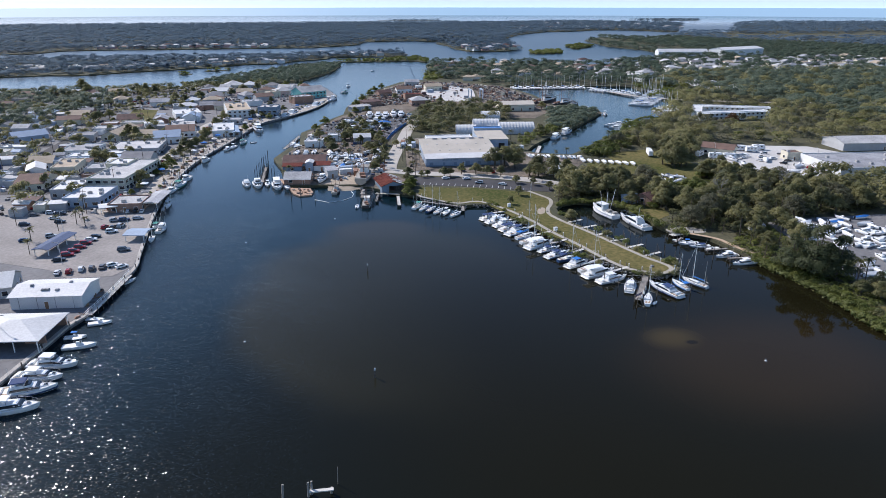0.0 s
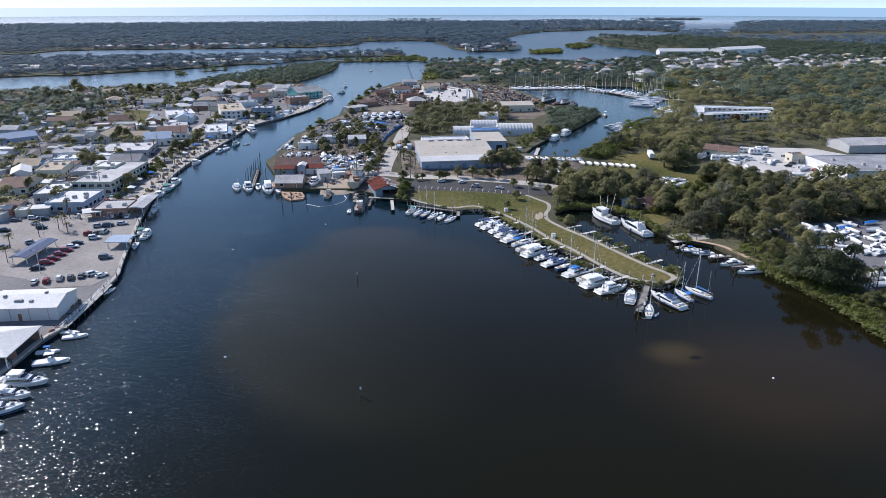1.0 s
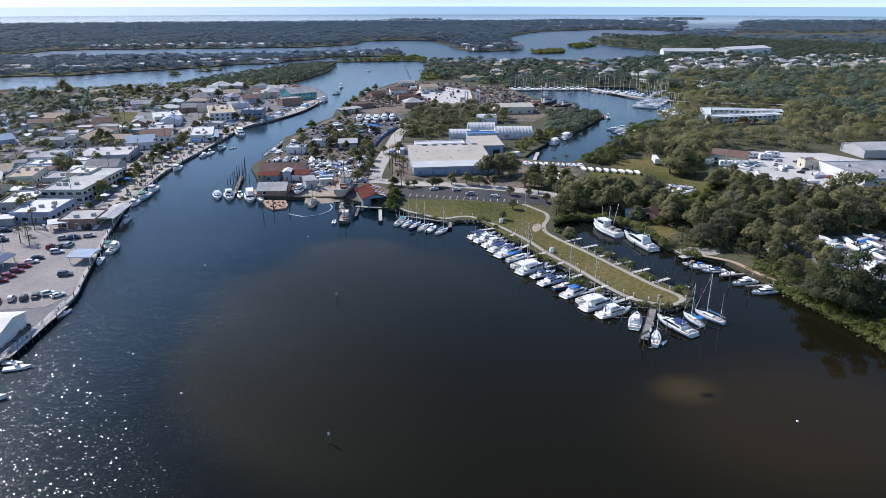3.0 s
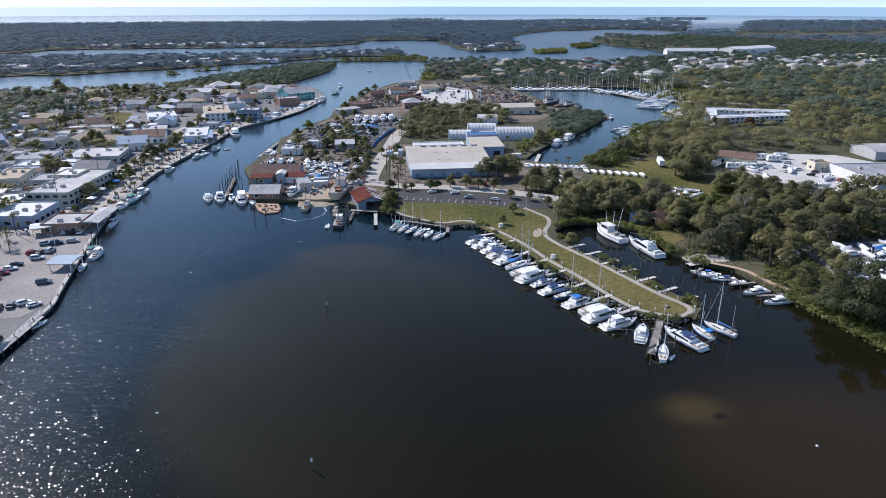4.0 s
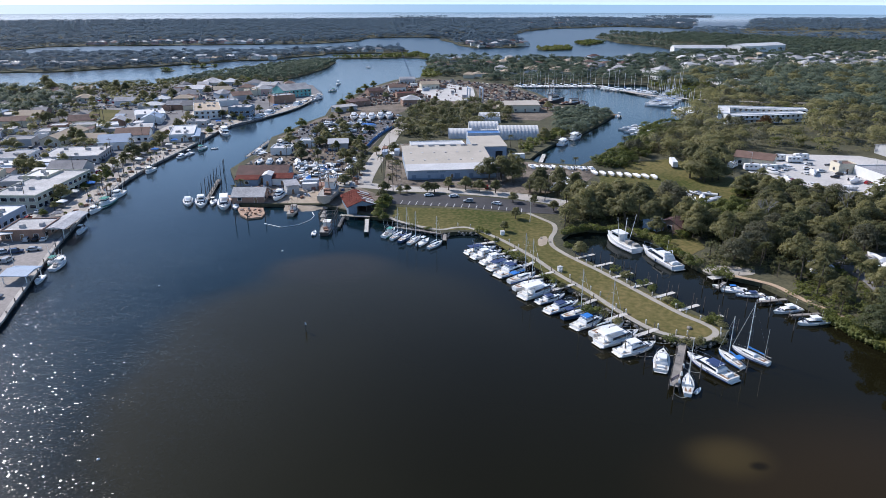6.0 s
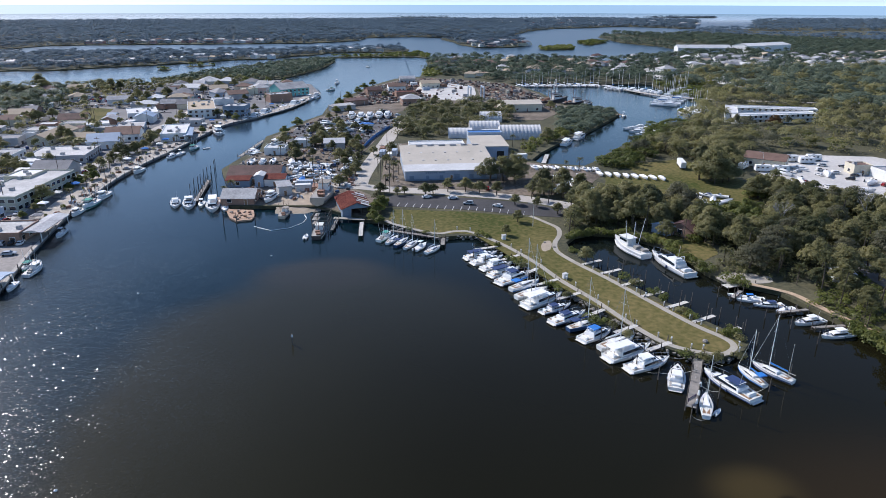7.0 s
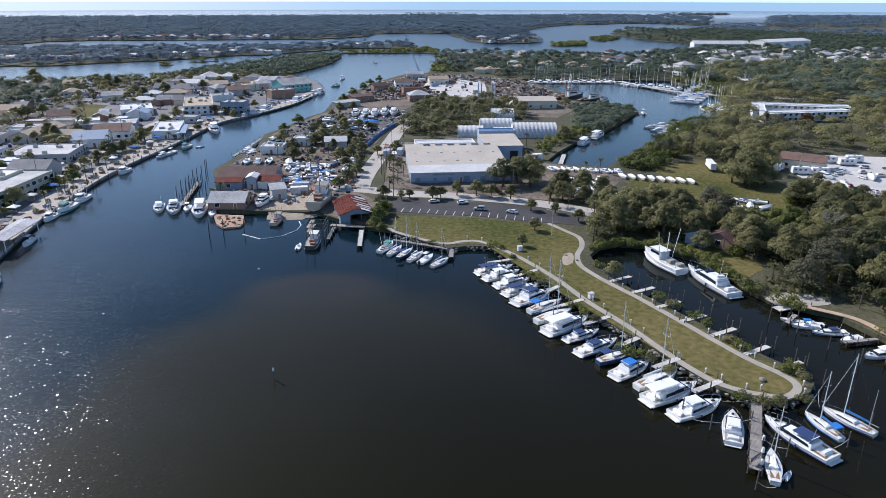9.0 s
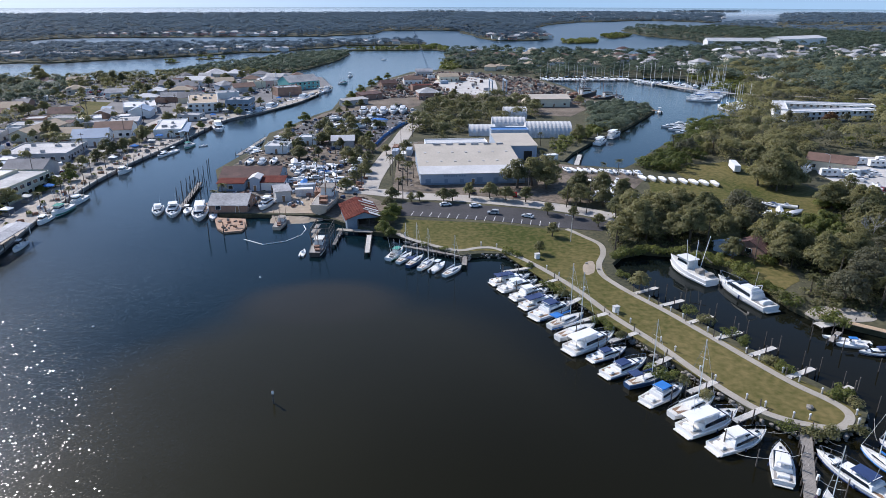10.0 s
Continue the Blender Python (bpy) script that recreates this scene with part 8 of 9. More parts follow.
# lattice tower of the survey ship at the wharf
ob = empty("lattice_mast", pose(166, 548, 3.0), "white lattice mast on a dark work ship", "mast")
bm = bmesh.new()
for s in (-2.2, 2.2):
    for q in (-2.2, 2.2):
        tube(bm, (s, q, 0), (s * 0.15, q * 0.15, 14), 0.16, 0.1, 4)
for z in (2.5, 5, 7.5, 10):
    k = 2.2 - 1.87 * z / 14
    for a, b in (((-k, -k), (k, -k)), ((k, -k), (k, k)), ((k, k), (-k, k)), ((-k, k), (-k, -k))):
        tube(bm, (*a, z), (*b, z), 0.1, sides=4)
part("lattice", bm, WHITE, ob)

# blue fence along the yard road
ob = empty("fence", pose(0, 0, 1.25), "long bright blue sheet fence along a road", "fence")
line = [(19.5, 392), (24, 412), (31, 434), (38, 452)]
for (xa, ya), (xb, yb) in zip(line, line[1:]):
    n = int(math.hypot(xb - xa, yb - ya) / 3)
    for i in range(n):
        p, q = (xa + (xb - xa) * i / n, ya + (yb - ya) * i / n), (xa + (xb - xa) * (i + 0.97) / n, ya + (yb - ya) * (i + 0.97) / n)
        d = Vector((q[0] - p[0], q[1] - p[1], 0)).normalized()
        s = Vector((-d.y, d.x, 0)) * 0.04
        bm = bmesh.new()
        v = [bm.verts.new((a[0] + sg * s.x, a[1] + sg * s.y, z)) for z in (0, 1.5) for a, sg in ((p, -1), (q, -1), (q, 1), (p, 1))]
        for f in ((0, 1, 2, 3), (7, 6, 5, 4), (0, 4, 5, 1), (1, 5, 6, 2), (2, 6, 7, 3), (3, 7, 4, 0)):
            bm.faces.new([v[j] for j in f])
        part("panel", bm, ROOFS["bright"], ob)


# utility and lamp poles
def power_pole(x, y, h=10, arm=True):
    ob = empty("utility_pole", pose(x, y, 1.2, 0, 0, RW.uniform(-10, 10)), "tall timber utility pole with a crossarm", "pole", "utility poles")
    bm = bmesh.new()
    tube(bm, (0, 0, -0.5), (0, 0, h), 0.16, 0.1, 6)
    part("pole", bm, PILE, ob)
    if arm:
        bm = bmesh.new()
        box(bm, -1.1, -0.06, h - 0.9, 1.1, 0.06, h - 0.75)
        part("crossarm", bm, PILE, ob)


for x, y in ((27.5, 305), (25, 326), (27, 352), (31, 385), (38, 412), (45, 440), (70, 302), (88, 291), (-109, 262), (-109, 300), (-108, 345), (-105, 385), (-101, 425), (-104, 465), (-97, 505), (-168, 260), (-168, 330), (-168, 390), (-172, 450), (-176, 510), (-140, 485), (-149, 500), (-154, 520)):
    power_pole(x, y)
for x, y in ((72, 258), (193, 322), (238, 300), (-98, 205), (-110, 240), (-86, 236), (-92, 150)):
    ob = empty("street_lamp", pose(x, y, 1.24, 0, 0, RW.uniform(0, 360)), "slim grey street lamp with a curved arm", "street lamp", "street lamps")
    bm = bmesh.new()
    tube(bm, (0, 0, -0.2), (0, 0, 7.5), 0.1, 0.07, 6)
    tube(bm, (0, 0, 7.5), (1.4, 0, 7.9), 0.06, 0.05, 5)
    part("post", bm, ALU, ob)
    bm = bmesh.new()
    house(bm, 1.2, 2.0, 0.35, 0.35, 7.85, 8.02, 0.05, 0.05, 0.05)
    part("lamp_head", bm, ROOFS["grey"], ob)
# posts along the town quay
bm = bmesh.new()
tube(bm, (0, 0, -2), (0, 0, 2.4), 0.17, 0.15, 7)
qp = tagged(mesh_object("quay_post", bm, PILE, at=pose(-86, 302, 0)), "timber mooring post against the seawall", "piling", "mooring posts of the quay")
quay = west_quay[2:22]
for (xa, ya), (xb, yb) in zip(quay, quay[1:]):
    k = max(1, int(math.hypot(xb - xa, yb - ya) / 6.5))
    for i in range(k):
        copy_thing(qp, pose(xa + (xb - xa) * i / k + 0.35, ya + (yb - ya) * i / k, RW.uniform(-0.6, 0.2)))
# concrete cap along the seawall
ribbon("seawall_cap", [(p[0] - 0.1, p[1]) for p in west_quay[1:21]], 1.1, 1.38, CONCWALL, "weathered concrete cap of the seawall", "seawall", 0.5)

# stalls, tables and planters along the promenade


def market_stall(m, words):
    ob = new("market_stall")
    bm = bmesh.new()
    roof = [bm.verts.new(p) for p in ((-1.6, -1.4, 2.2), (1.6, -1.4, 2.2), (1.6, 1.4, 2.2), (-1.6, 1.4, 2.2))]
    peak = bm.verts.new((0, 0, 2.9))
    for i in range(4):
        bm.faces.new((roof[i], roof[(i + 1) % 4], peak))
    lip = [bm.verts.new(v.co - Vector((0, 0, 0.25))) for v in roof]
    for i in range(4):
        bm.faces.new((lip[i], lip[(i + 1) % 4], roof[(i + 1) % 4], roof[i]))
    part("awning", bm, m, ob)
    for x in (-1.5, 1.5):
        for y in (-1.3, 1.3):
            bm = bmesh.new()
            tube(bm, (x, y, 0), (x, y, 2.2), 0.05, sides=5)
            part("post", bm, STEEL, ob)
    bm = bmesh.new()
    box(bm, -1.2, -0.9, 0.0, 1.2, -0.3, 0.9)
    part("counter", bm, WOOD, ob)
    return tagged(ob, words, "stall", "stalls along the promenade")


STALLS = [market_stall(m, w) for m, w in ((WHITE, "market stall under a white awning"), (BLUEC, "market stall under a blue awning"), (ROOFS["grey"], "market stall under a grey awning"), (DECK, "market stall under a cream awning"))]
spots = []
line = [(-97, 268), (-97.5, 300), (-97, 340), (-93, 372), (-87, 405), (-76, 462), (-66, 492), (-50, 520), (-38, 552)]
for (xa, ya), (xb, yb) in zip(line, line[1:]):
    k = int(math.hypot(xb - xa, yb - ya) / 11)
    spots += [(xa + (xb - xa) * i / k + RW.uniform(-1.5, 5.5), ya + (yb - ya) * i / k + RW.uniform(-1, 1), RW.uniform(-12, 12)) for i in range(k)]
for k, (x, y, r) in enumerate(spots):
    src = STALLS[(k * 7 // 3) % 4]
    if k < 8 and (k * 7 // 3) % 4 not in {(q * 7 // 3) % 4 for q in range(k)}:
        src.matrix_basis = pose(x, y, 1.29, 0, 0, r)
    else:
        copy_thing(src, pose(x, y, 1.29, 0, 0, r))
bm = bmesh.new()
house(bm, -0.9, 0.9, 0.9, 0.9, 0, 0.55, 0.05, 0.05, 0.05)
planter = empty("planter", pose(-90, 300, 1.29), "concrete planter full of green shrubs", "planter", "planters along the promenade")
part("tub", bm, CONC, planter)
rng = np.random.default_rng(90)
c, nor = crown_points([(0, 0, 0.8, 0.9, 0.5, 0.6)], 120, rng)
p, f = leaf_quads(c, nor, rng.uniform(0.1, 0.2, 120), rng)
crown = new("plant", quads_mesh("plant", p, f, MANGLEAF))
crown.parent = planter
for k in range(26):
    t = k / 25 * (len(line) - 1.001)
    i = int(t)
    x, y = [line[i][j] + (line[i + 1][j] - line[i][j]) * (t - i) for j in (0, 1)]
    copy_thing(planter, pose(x + RW.uniform(2, 8.5), y, 1.29, 0, 0, RW.uniform(0, 180)))
# bollards and gear on the edge of the quay
for k in range(34):
    t = k / 33
    y = 269 + 250 * t
    i = max(j for j in range(len(line)) if line[j][1] <= y)
    j = min(i + 1, len(line) - 1)
    u = 0 if j == i else (y - line[i][1]) / (line[j][1] - line[i][1])
    x = line[i][0] + (line[j][0] - line[i][0]) * u + RW.uniform(9, 12)
    crate_pile(x - 2.2, y, 0.7, RW.choice((WOOD, RUSTY, TEAK)), "nets, crates and drums heaped beside the quay edge")

# ---- trees ----
OAKS = [broadleaf(s, h, w) for s, h, w in ((1, 9.5, 5.2), (2, 11.0, 6.0), (3, 8.5, 5.6), (4, 10.0, 4.6))]
GREYLEAF = leaf_material("grey_oak_leaves", (0.090, 0.094, 0.056), (0.200, 0.194, 0.116))
GREY = broadleaf(6, 9.5, 5.4, 3000, 0.25, GREYLEAF)
SMALLT = broadleaf(7, 5.2, 2.4, 1300, 0.19)
TURN = broadleaf(8, 8.5, 4.6, 2600, 0.26, RUSTLEAF)
PINE = broadleaf(9, 13.0, 6.2, 5200, 0.24, PINELEAF, base=0.22, tall=0.92)
MANG = [broadleaf(s, 5.0, 3.6, 2000, 0.24, MANGLEAF, "mangrove_tree", base=0.26) for s in (11, 12)]
PALMS = [palm(21, 7.0), palm(22, 9.0), palm(23, 5.5)]
SHRUBS = [shrub(31), shrub(32), shrub(33, OAKLEAF)]
TREE_WORDS = {"oak": "spreading dark green live oak", "grey": "grey-green oak draped with moss", "small": "small young park tree", "turn": "tree with rusty autumn leaves", "mang": "dense bright green mangrove", "palm": "tall cabbage palm with drooping fronds", "shrub": "low dense green waterside shrub", "pine": "tall dense dark feathery she-oak"}
POOL = {"oak": OAKS, "grey": [GREY], "small": [SMALLT], "turn": [TURN], "mang": MANG, "palm": PALMS, "shrub": SHRUBS, "pine": [PINE]}
TREE_USED = set()
RT = random.Random(3)


def plant(kind, x, y, size=1.0, z=1.2, group="trees of the eastern shore", where=" on the shore"):
    src = RT.choice(POOL[kind])
    m = pose(x, y, z, 0, 0, RT.uniform(0, 360)) @ Matrix.Diagonal((size * RT.uniform(0.9, 1.1), size * RT.uniform(0.9, 1.1), size * RT.uniform(0.88, 1.12), 1))
    if src.name not in TREE_USED:
        TREE_USED.add(src.name)
        ob = src
    else:
        ob = copy_thing(src, m)
    ob.matrix_basis = m
    return tagged(ob, TREE_WORDS[kind] + where, "shrub" if kind == "shrub" else "palm" if kind == "palm" else "tree", group)


# park trees
for x, y, z in ((69, 315, 1.0), (75, 317, 1.15), (81, 321, 1.0), (79, 312, 0.8)):
    plant("oak", x, y, z, group="trees by the warehouse", where=" before the warehouse")
plant("oak", 57, 303, 0.62, group="trees by the warehouse", where=" before the warehouse")
plant("oak", 62, 300, 0.6, group="trees by the warehouse", where=" before the warehouse")
plant("small", 68, 297, 1.1, group="trees by the warehouse", where=" before the warehouse")
for x, y, z in ((88, 303, 1.05), (94, 298, 1.0), (86, 294, 0.8), (99, 290, 0.9), (82, 296, 0.6)):
    plant("oak", x, y, z, group="trees by the warehouse", where=" beside the street")
plant("oak", 92, 289, 0.7, group="trees by the warehouse", where=" beside the street")
for x, y, s in ((78.5, 224, 1.0), (61, 250, 0.8), (68, 263, 1.0), (44, 301.5, 0.95), (33, 302.5, 0.8), (30, 301, 0.7), (72, 283, 0.9), (79, 279, 0.8), (84, 270, 0.9)):
    plant("small", x, y, s, group="small trees of the park", where=" on the lawn" if y < 275 else " beside the parking lot")
for x, y in ((26.5, 316.5), (29, 331), (33, 333), (30, 322), (82, 286), (84.5, 283), (80, 290), (24.4, 338), (28, 345)):
    plant("palm", x, y, 0.8, group="palms by the street", where=" beside the street")
for x, y, s in ((21, 279, 0.8), (23, 285, 0.75), (19.8, 272.5, 0.6), (24, 290, 0.6), (22, 268.5, 0.5)):
    plant("mang", x, y, s * 1.2, group="trees by the boathouse", where=" beside the boathouse")
plant("oak", 24, 305, 0.5, group="trees by the boathouse", where=" beside the street")

# woods of the creek
creek_wood = [(80, 246), (82, 254), (86, 268), (91, 276), (102, 279), (114, 281), (130, 282), (146, 276), (163, 277), (172, 292), (186, 272), (200, 256), (214, 236), (206, 218), (150, 214), (140, 204), (127, 203), (114, 209), (112, 214), (122, 224), (124, 237), (112, 241), (106, 249), (92, 252)]
keep_clear = [(133, 268), (150, 264), (174, 282), (174, 300), (150, 306), (130, 298)]
low_growth = [(122, 243), (142, 240), (160, 262), (172, 284), (128, 262)]
spots = scatter(creek_wood, 6.5, 5)
for x, y in spots:
    if inside(np.array([x]), np.array([y]), keep_clear)[0] or math.hypot(x - 118, y - 242) < 6 or math.hypot(x - 142, y - 203) < 4:
        continue
    u = RT.random()
    low = inside(np.array([x]), np.array([y]), low_growth)[0]
    if low:
        plant("shrub" if u < 0.5 else "mang", x, y, 0.85 + 0.4 * u, group="woods of the creek", where=" in the creekside woods")
        continue
    kind = "palm" if u < 0.18 or (x < 92 or y < 222) and u < 0.40 else "grey" if 0.40 < u < 0.56 and x > 118 else "oak"
    plant(kind, x, y, RT.uniform(0.72, 1.05) if kind != "palm" else RT.uniform(0.8, 1.1), group="woods of the creek", where=" in the creekside woods")
for x, y, k, z in ((129.8, 164, "pine", 1.0), (134, 159.5, "pine", 1.25), (138.5, 156, "pine", 1.1), (135.5, 167, "pine", 1.0), (146, 163, "oak", 0.6), (147, 171, "oak", 0.7), (146, 180, "palm", 1.0), (148, 186, "oak", 0.7), (150, 193, "oak", 0.8), (152, 201, "oak", 0.75), (155, 209, "oak", 0.85), (137.5, 144, "oak", 0.62), (141.5, 141, "oak", 0.7), (145, 146, "oak", 0.6), (139.5, 148.5, "palm", 1.0), (143.5, 150, "palm", 0.9), (147, 139, "oak", 0.7), (131.5, 171, "palm", 0.8), (134.5, 174, "palm", 0.9), (128.5, 176, "palm", 0.7),
                   (132, 181, "palm", 0.9), (135, 185, "oak", 0.6), (130, 187, "palm", 0.8), (133.5, 191, "palm", 0.9), (137, 193, "oak", 0.62), (131.5, 196, "palm", 1.0), (139, 199, "oak", 0.7), (136, 203, "palm", 1.0), (144, 204, "oak", 0.75), (147, 209, "oak", 0.8), (140, 186, "palm", 0.9), (142, 180, "oak", 0.55), (140, 172, "oak", 0.5), (128, 201, "palm", 0.8), (133, 200, "oak", 0.6)):
    plant(k, x, y, z, group="woods of the near bank", where=" at the water's edge")
woods("bank_scrub", np.array([(xa + (xb - xa) * i / 14, ya + (yb - ya) * i / 14) for (xa, ya), (xb, yb) in (((125.4, 176), (126.8, 166)), ((126.8, 166), (129.4, 156)), ((129.4, 156), (130.4, 145)), ((130.4, 145), (129.4, 134)), ((129.4, 134), (129.6, 126)), ((129.6, 126), (132.4, 106)), ((132.4, 106), (144, 60))) for i in range(14)]), 150, 0.26, (1.4, 2.3), (1.4, 2.6), 63, MANGLEAF, "dense green scrub hanging over the water", 0.0)
slab("grass_bank", smooth_outline([(131.5, 138), (139, 137), (160, 128), (178, 60), (172, 10), (150, 20), (142, 60), (134, 104), (131, 124)], 1, 0.4), 0.9, 1.27, GRASS, label="bright green grassy bank by the water", category="lawn")
pts = scatter([(119, 331), (128, 345), (143, 362), (158, 382), (172, 399), (188, 428), (206, 440), (228, 446), (232, 414), (214, 362), (192, 338), (178, 318), (172, 322), (172, 346), (152, 346), (138, 326)], 6.4, 6)
edge = pts[:, 1] > 326 + (pts[:, 0] - 119) * 1.02
inner = pts[~edge]
mix = np.random.default_rng(8).uniform(size=len(inner))
mix[(inner[:, 1] < 350) & (inner[:, 0] < 156)] = 0.9        # thicket before the field
woods("wood_basin", inner[mix < 0.5], 640, 0.32, (3.6, 6.0), (5, 10.5), 6, OAKLEAF, "dense oaks beside the basin")
woods("moss_oaks_basin", inner[(mix >= 0.5) & (mix < 0.75)], 420, 0.32, (3.0, 5.0), (6, 11), 161, GREYLEAF, "grey moss-hung oaks beside the basin")
woods("thicket_basin", inner[mix >= 0.75], 360, 0.28, (2.2, 3.6), (3, 6), 162, MANGLEAF, "bright green thicket beside the basin")
woods("mangrove_shore", scatter([(120, 338), (128, 347), (143, 364), (158, 384), (172, 400), (188, 429), (206, 441), (216, 448), (218, 436), (196, 412), (176, 384), (160, 360), (142, 340), (130, 328)], 4.2, 16), 260, 0.32, (2.4, 3.4), (2.8, 4.6), 16, MANGLEAF, "bright green mangrove thicket along the basin", 0.8)
woods("mangrove_point", scatter([(128, 416), (146, 417), (162, 440), (186, 478), (188, 490), (168, 503), (152, 500), (146, 470), (136, 440)], 4.6, 10), 260, 0.34, (2.6, 3.8), (3.0, 5.6), 10, MIDHAZELEAF, "green mangroves and oaks on the basin point", 0.9)
woods("wood_warehouse", clear_of(scatter([(36, 404), (64, 404), (66, 432), (80, 440), (98, 445), (112, 460), (124, 490), (100, 520), (62, 522), (48, 490), (44, 452), (38, 425)], 8.2, 11, 0.85), -1.0), 640, 0.34, (3.4, 5.8), (5.0, 9.5), 111, OAKLEAF, "dense trees behind the warehouse")
# undergrowth below the trees
woods("undergrowth_creek", np.array([q for q in scatter(creek_wood, 2.6, 17) if not inside(q[:1], q[1:], keep_clear)[0]]), 60, 0.26, (1.2, 2.0), (0.8, 2.4), 17, OAKLEAF, "dense dark undergrowth below the oaks", 1.1)
woods("undergrowth_bank", scatter([(124, 190), (140, 205), (150, 212), (146, 190), (142, 170), (146, 140), (139, 137), (131, 136), (130, 145), (127, 168)], 2.4, 18), 60, 0.26, (1.2, 2.0), (0.8, 2.6), 18, MANGLEAF, "dense green undergrowth along the bank", 1.0)
for x, y, k, s in ((8, 318, "oak", 0.6), (11, 331, "oak", 0.55), (-14, 386, "oak", 0.55), (-9, 395, "palm", 0.8), (0, 404, "oak", 0.6), (8, 411, "oak", 0.6), (24, 374, "small", 1.0), (-33, 311, "palm", 0.9), (-35, 309, "palm", 0.7), (-5, 372, "oak", 0.5), (2, 378, "palm", 0.8), (12, 366, "oak", 0.55), (10, 352, "oak", 0.55), (-6, 366, "palm", 0.8), (-20, 374, "palm", 0.8), (-16, 392, "mang", 0.8), (-24, 440, "mang", 0.9), (-18, 462, "mang", 1.0), (-8, 430, "oak", 0.5), (4, 510, "mang", 1.0), (6, 548, "mang", 1.0), (12, 575, "mang", 1.1), (20, 610, "mang", 1.1), (26, 640, "mang", 1.1), (34, 660, "mang", 1.1), (60, 560, "oak", 0.7), (40, 575, "oak", 0.7), (75, 545, "oak", 0.7), (150, 505, "oak", 0.6), (112, 330, "palm", 0.8), (107, 332, "palm", 0.7), (116, 395, "oak", 0.7), (122, 400, "mang", 0.9), (95, 385, "palm", 0.8), (99, 380, "palm", 0.7), (87, 348, "palm", 0.9)):
    plant(k, x, y, s, group="trees of the boatyards", where=" beside the yards")
for x, y in ((163, 281), (167, 277.5), (166, 282), (171, 272), (170, 281)):
    plant("mang", x, y, 0.9, group="bushes of the storage field", where=" below oaks at the field")
for x, y, z in ((161, 307, 1.35), (166, 310, 1.2), (157, 309, 1.05), (164, 303, 0.95), (168, 305, 0.95), (160, 302, 0.8), (165, 279.5, 1.1), (169, 276, 0.95), (176, 331, 1.1), (183, 333, 1.0), (172, 337, 1.0), (178, 338, 0.9), (170, 270, 0.9)):
    plant("oak", x, y, z, group="oaks of the storage field", where=" in the storage field")
for x, y, k, z in ((114, 236.5, "palm", 0.9), (121, 236, "oak", 0.7), (110.5, 241, "oak", 0.6), (125, 241, "oak", 0.85), (117, 236, "shrub", 1.2), (122, 233, "palm", 0.8), (113, 251, "oak", 0.9), (124, 248, "oak", 0.9)):
    plant(k, x, y, z, group="trees round the cottage", where=" beside the cottage")
for k in range(44):
    x, y = RT.uniform(-22, 42), RT.uniform(410, 505)
    if x < -16 + (y - 415) * 0.2 or x > 14 + (y - 415) * 0.4 or 480 < y < 492 and x > 6:
        continue
    plant(RT.choice(("oak", "oak", "palm", "mang", "small")), x, y, RT.uniform(0.4, 0.7), group="trees of the upper yard", where=" among stored boats")
for k in range(34):
    x, y = RT.uniform(-24, 26), RT.uniform(366, 412)
    if x > 10 + (y - 366) * 0.22 or any(math.hypot(x - a, y - b) < r * 0.9 for a, b, r in BUILT):
        continue
    plant(RT.choice(("oak", "oak", "palm", "mang", "small")), x, y, RT.uniform(0.45, 0.75), group="trees of the boatyards", where=" beside the yards")
for x, y, k, z in ((13.5, 322, "palm", 0.7), (12, 327, "palm", 0.8), (14.6, 336, "oak", 0.5), (15, 344, "oak", 0.5), (16, 358, "oak", 0.55), (18, 368, "palm", 0.7), (7, 345, "palm", 0.75), (-4, 346, "palm", 0.8), (-3, 337, "palm", 0.7), (17, 381, "oak", 0.6), (14, 388, "oak", 0.6), (28, 318, "palm", 0.7), (31, 338, "palm", 0.8), (29, 356, "small", 1.0), (31, 362, "palm", 0.8), (33, 381, "oak", 0.5), (41, 300.5, "oak", 0.55), (50, 304, "small", 1.1), (22.5, 295, "oak", 0.5)):
    plant(k, x, y, z, group="trees of the boatyards", where=" beside the yards")
plant("turn", 262, 420, 1.0, where=" among green woods")
for k in range(22):
    x, y = RT.uniform(128, 214), RT.uniform(330, 430)
    if y < 322 + (x - 119) * 1.0 and x > 176 or y > 330 + (x - 119) * 1.15 or y < 345 and x > 150:
        continue
    plant("palm", x, y, RT.uniform(0.9, 1.3), group="palms beside the basin", where=" among oaks beside the basin")
plant("turn", 256, 414, 0.9, where=" among green woods")



def bare_tree(x, y, height, seed):
    """A dead oak: pale limbs that fork again and again, without leaves."""
    r = random.Random(seed)
    ob = empty("bare_tree", pose(x, y, 1.2), "tall dead tree with bare pale grey limbs", "tree", "dead trees of the creek")
    bm = bmesh.new()

    def fork(p, way, length, thick, depth):
        q = p + way * length
        tube(bm, p, q, thick, thick * 0.62, 5)
        if depth:
            for _ in range(3 if depth > 2 else 2):
                turn = Vector((r.uniform(-1, 1), r.uniform(-1, 1), r.uniform(-0.25, 0.6)))
                fork(q, (way + turn * 0.75).normalized(), length * r.uniform(0.6, 0.82), thick * 0.6, depth - 1)

    fork(Vector((0, 0, -0.3)), Vector((r.uniform(-0.1, 0.1), r.uniform(-0.1, 0.1), 1)), height * 0.34, 0.022 * height, 5)
    part("trunk", bm, mat("bleached_wood", (0.30, 0.285, 0.26), 0.9, vary=0.2, scale=0.8, fine=5.0), ob)


for x, y, h, k in ((150, 242, 11.0, 3), (183, 246, 11.0, 5)):
    bare_tree(x, y, h, k)

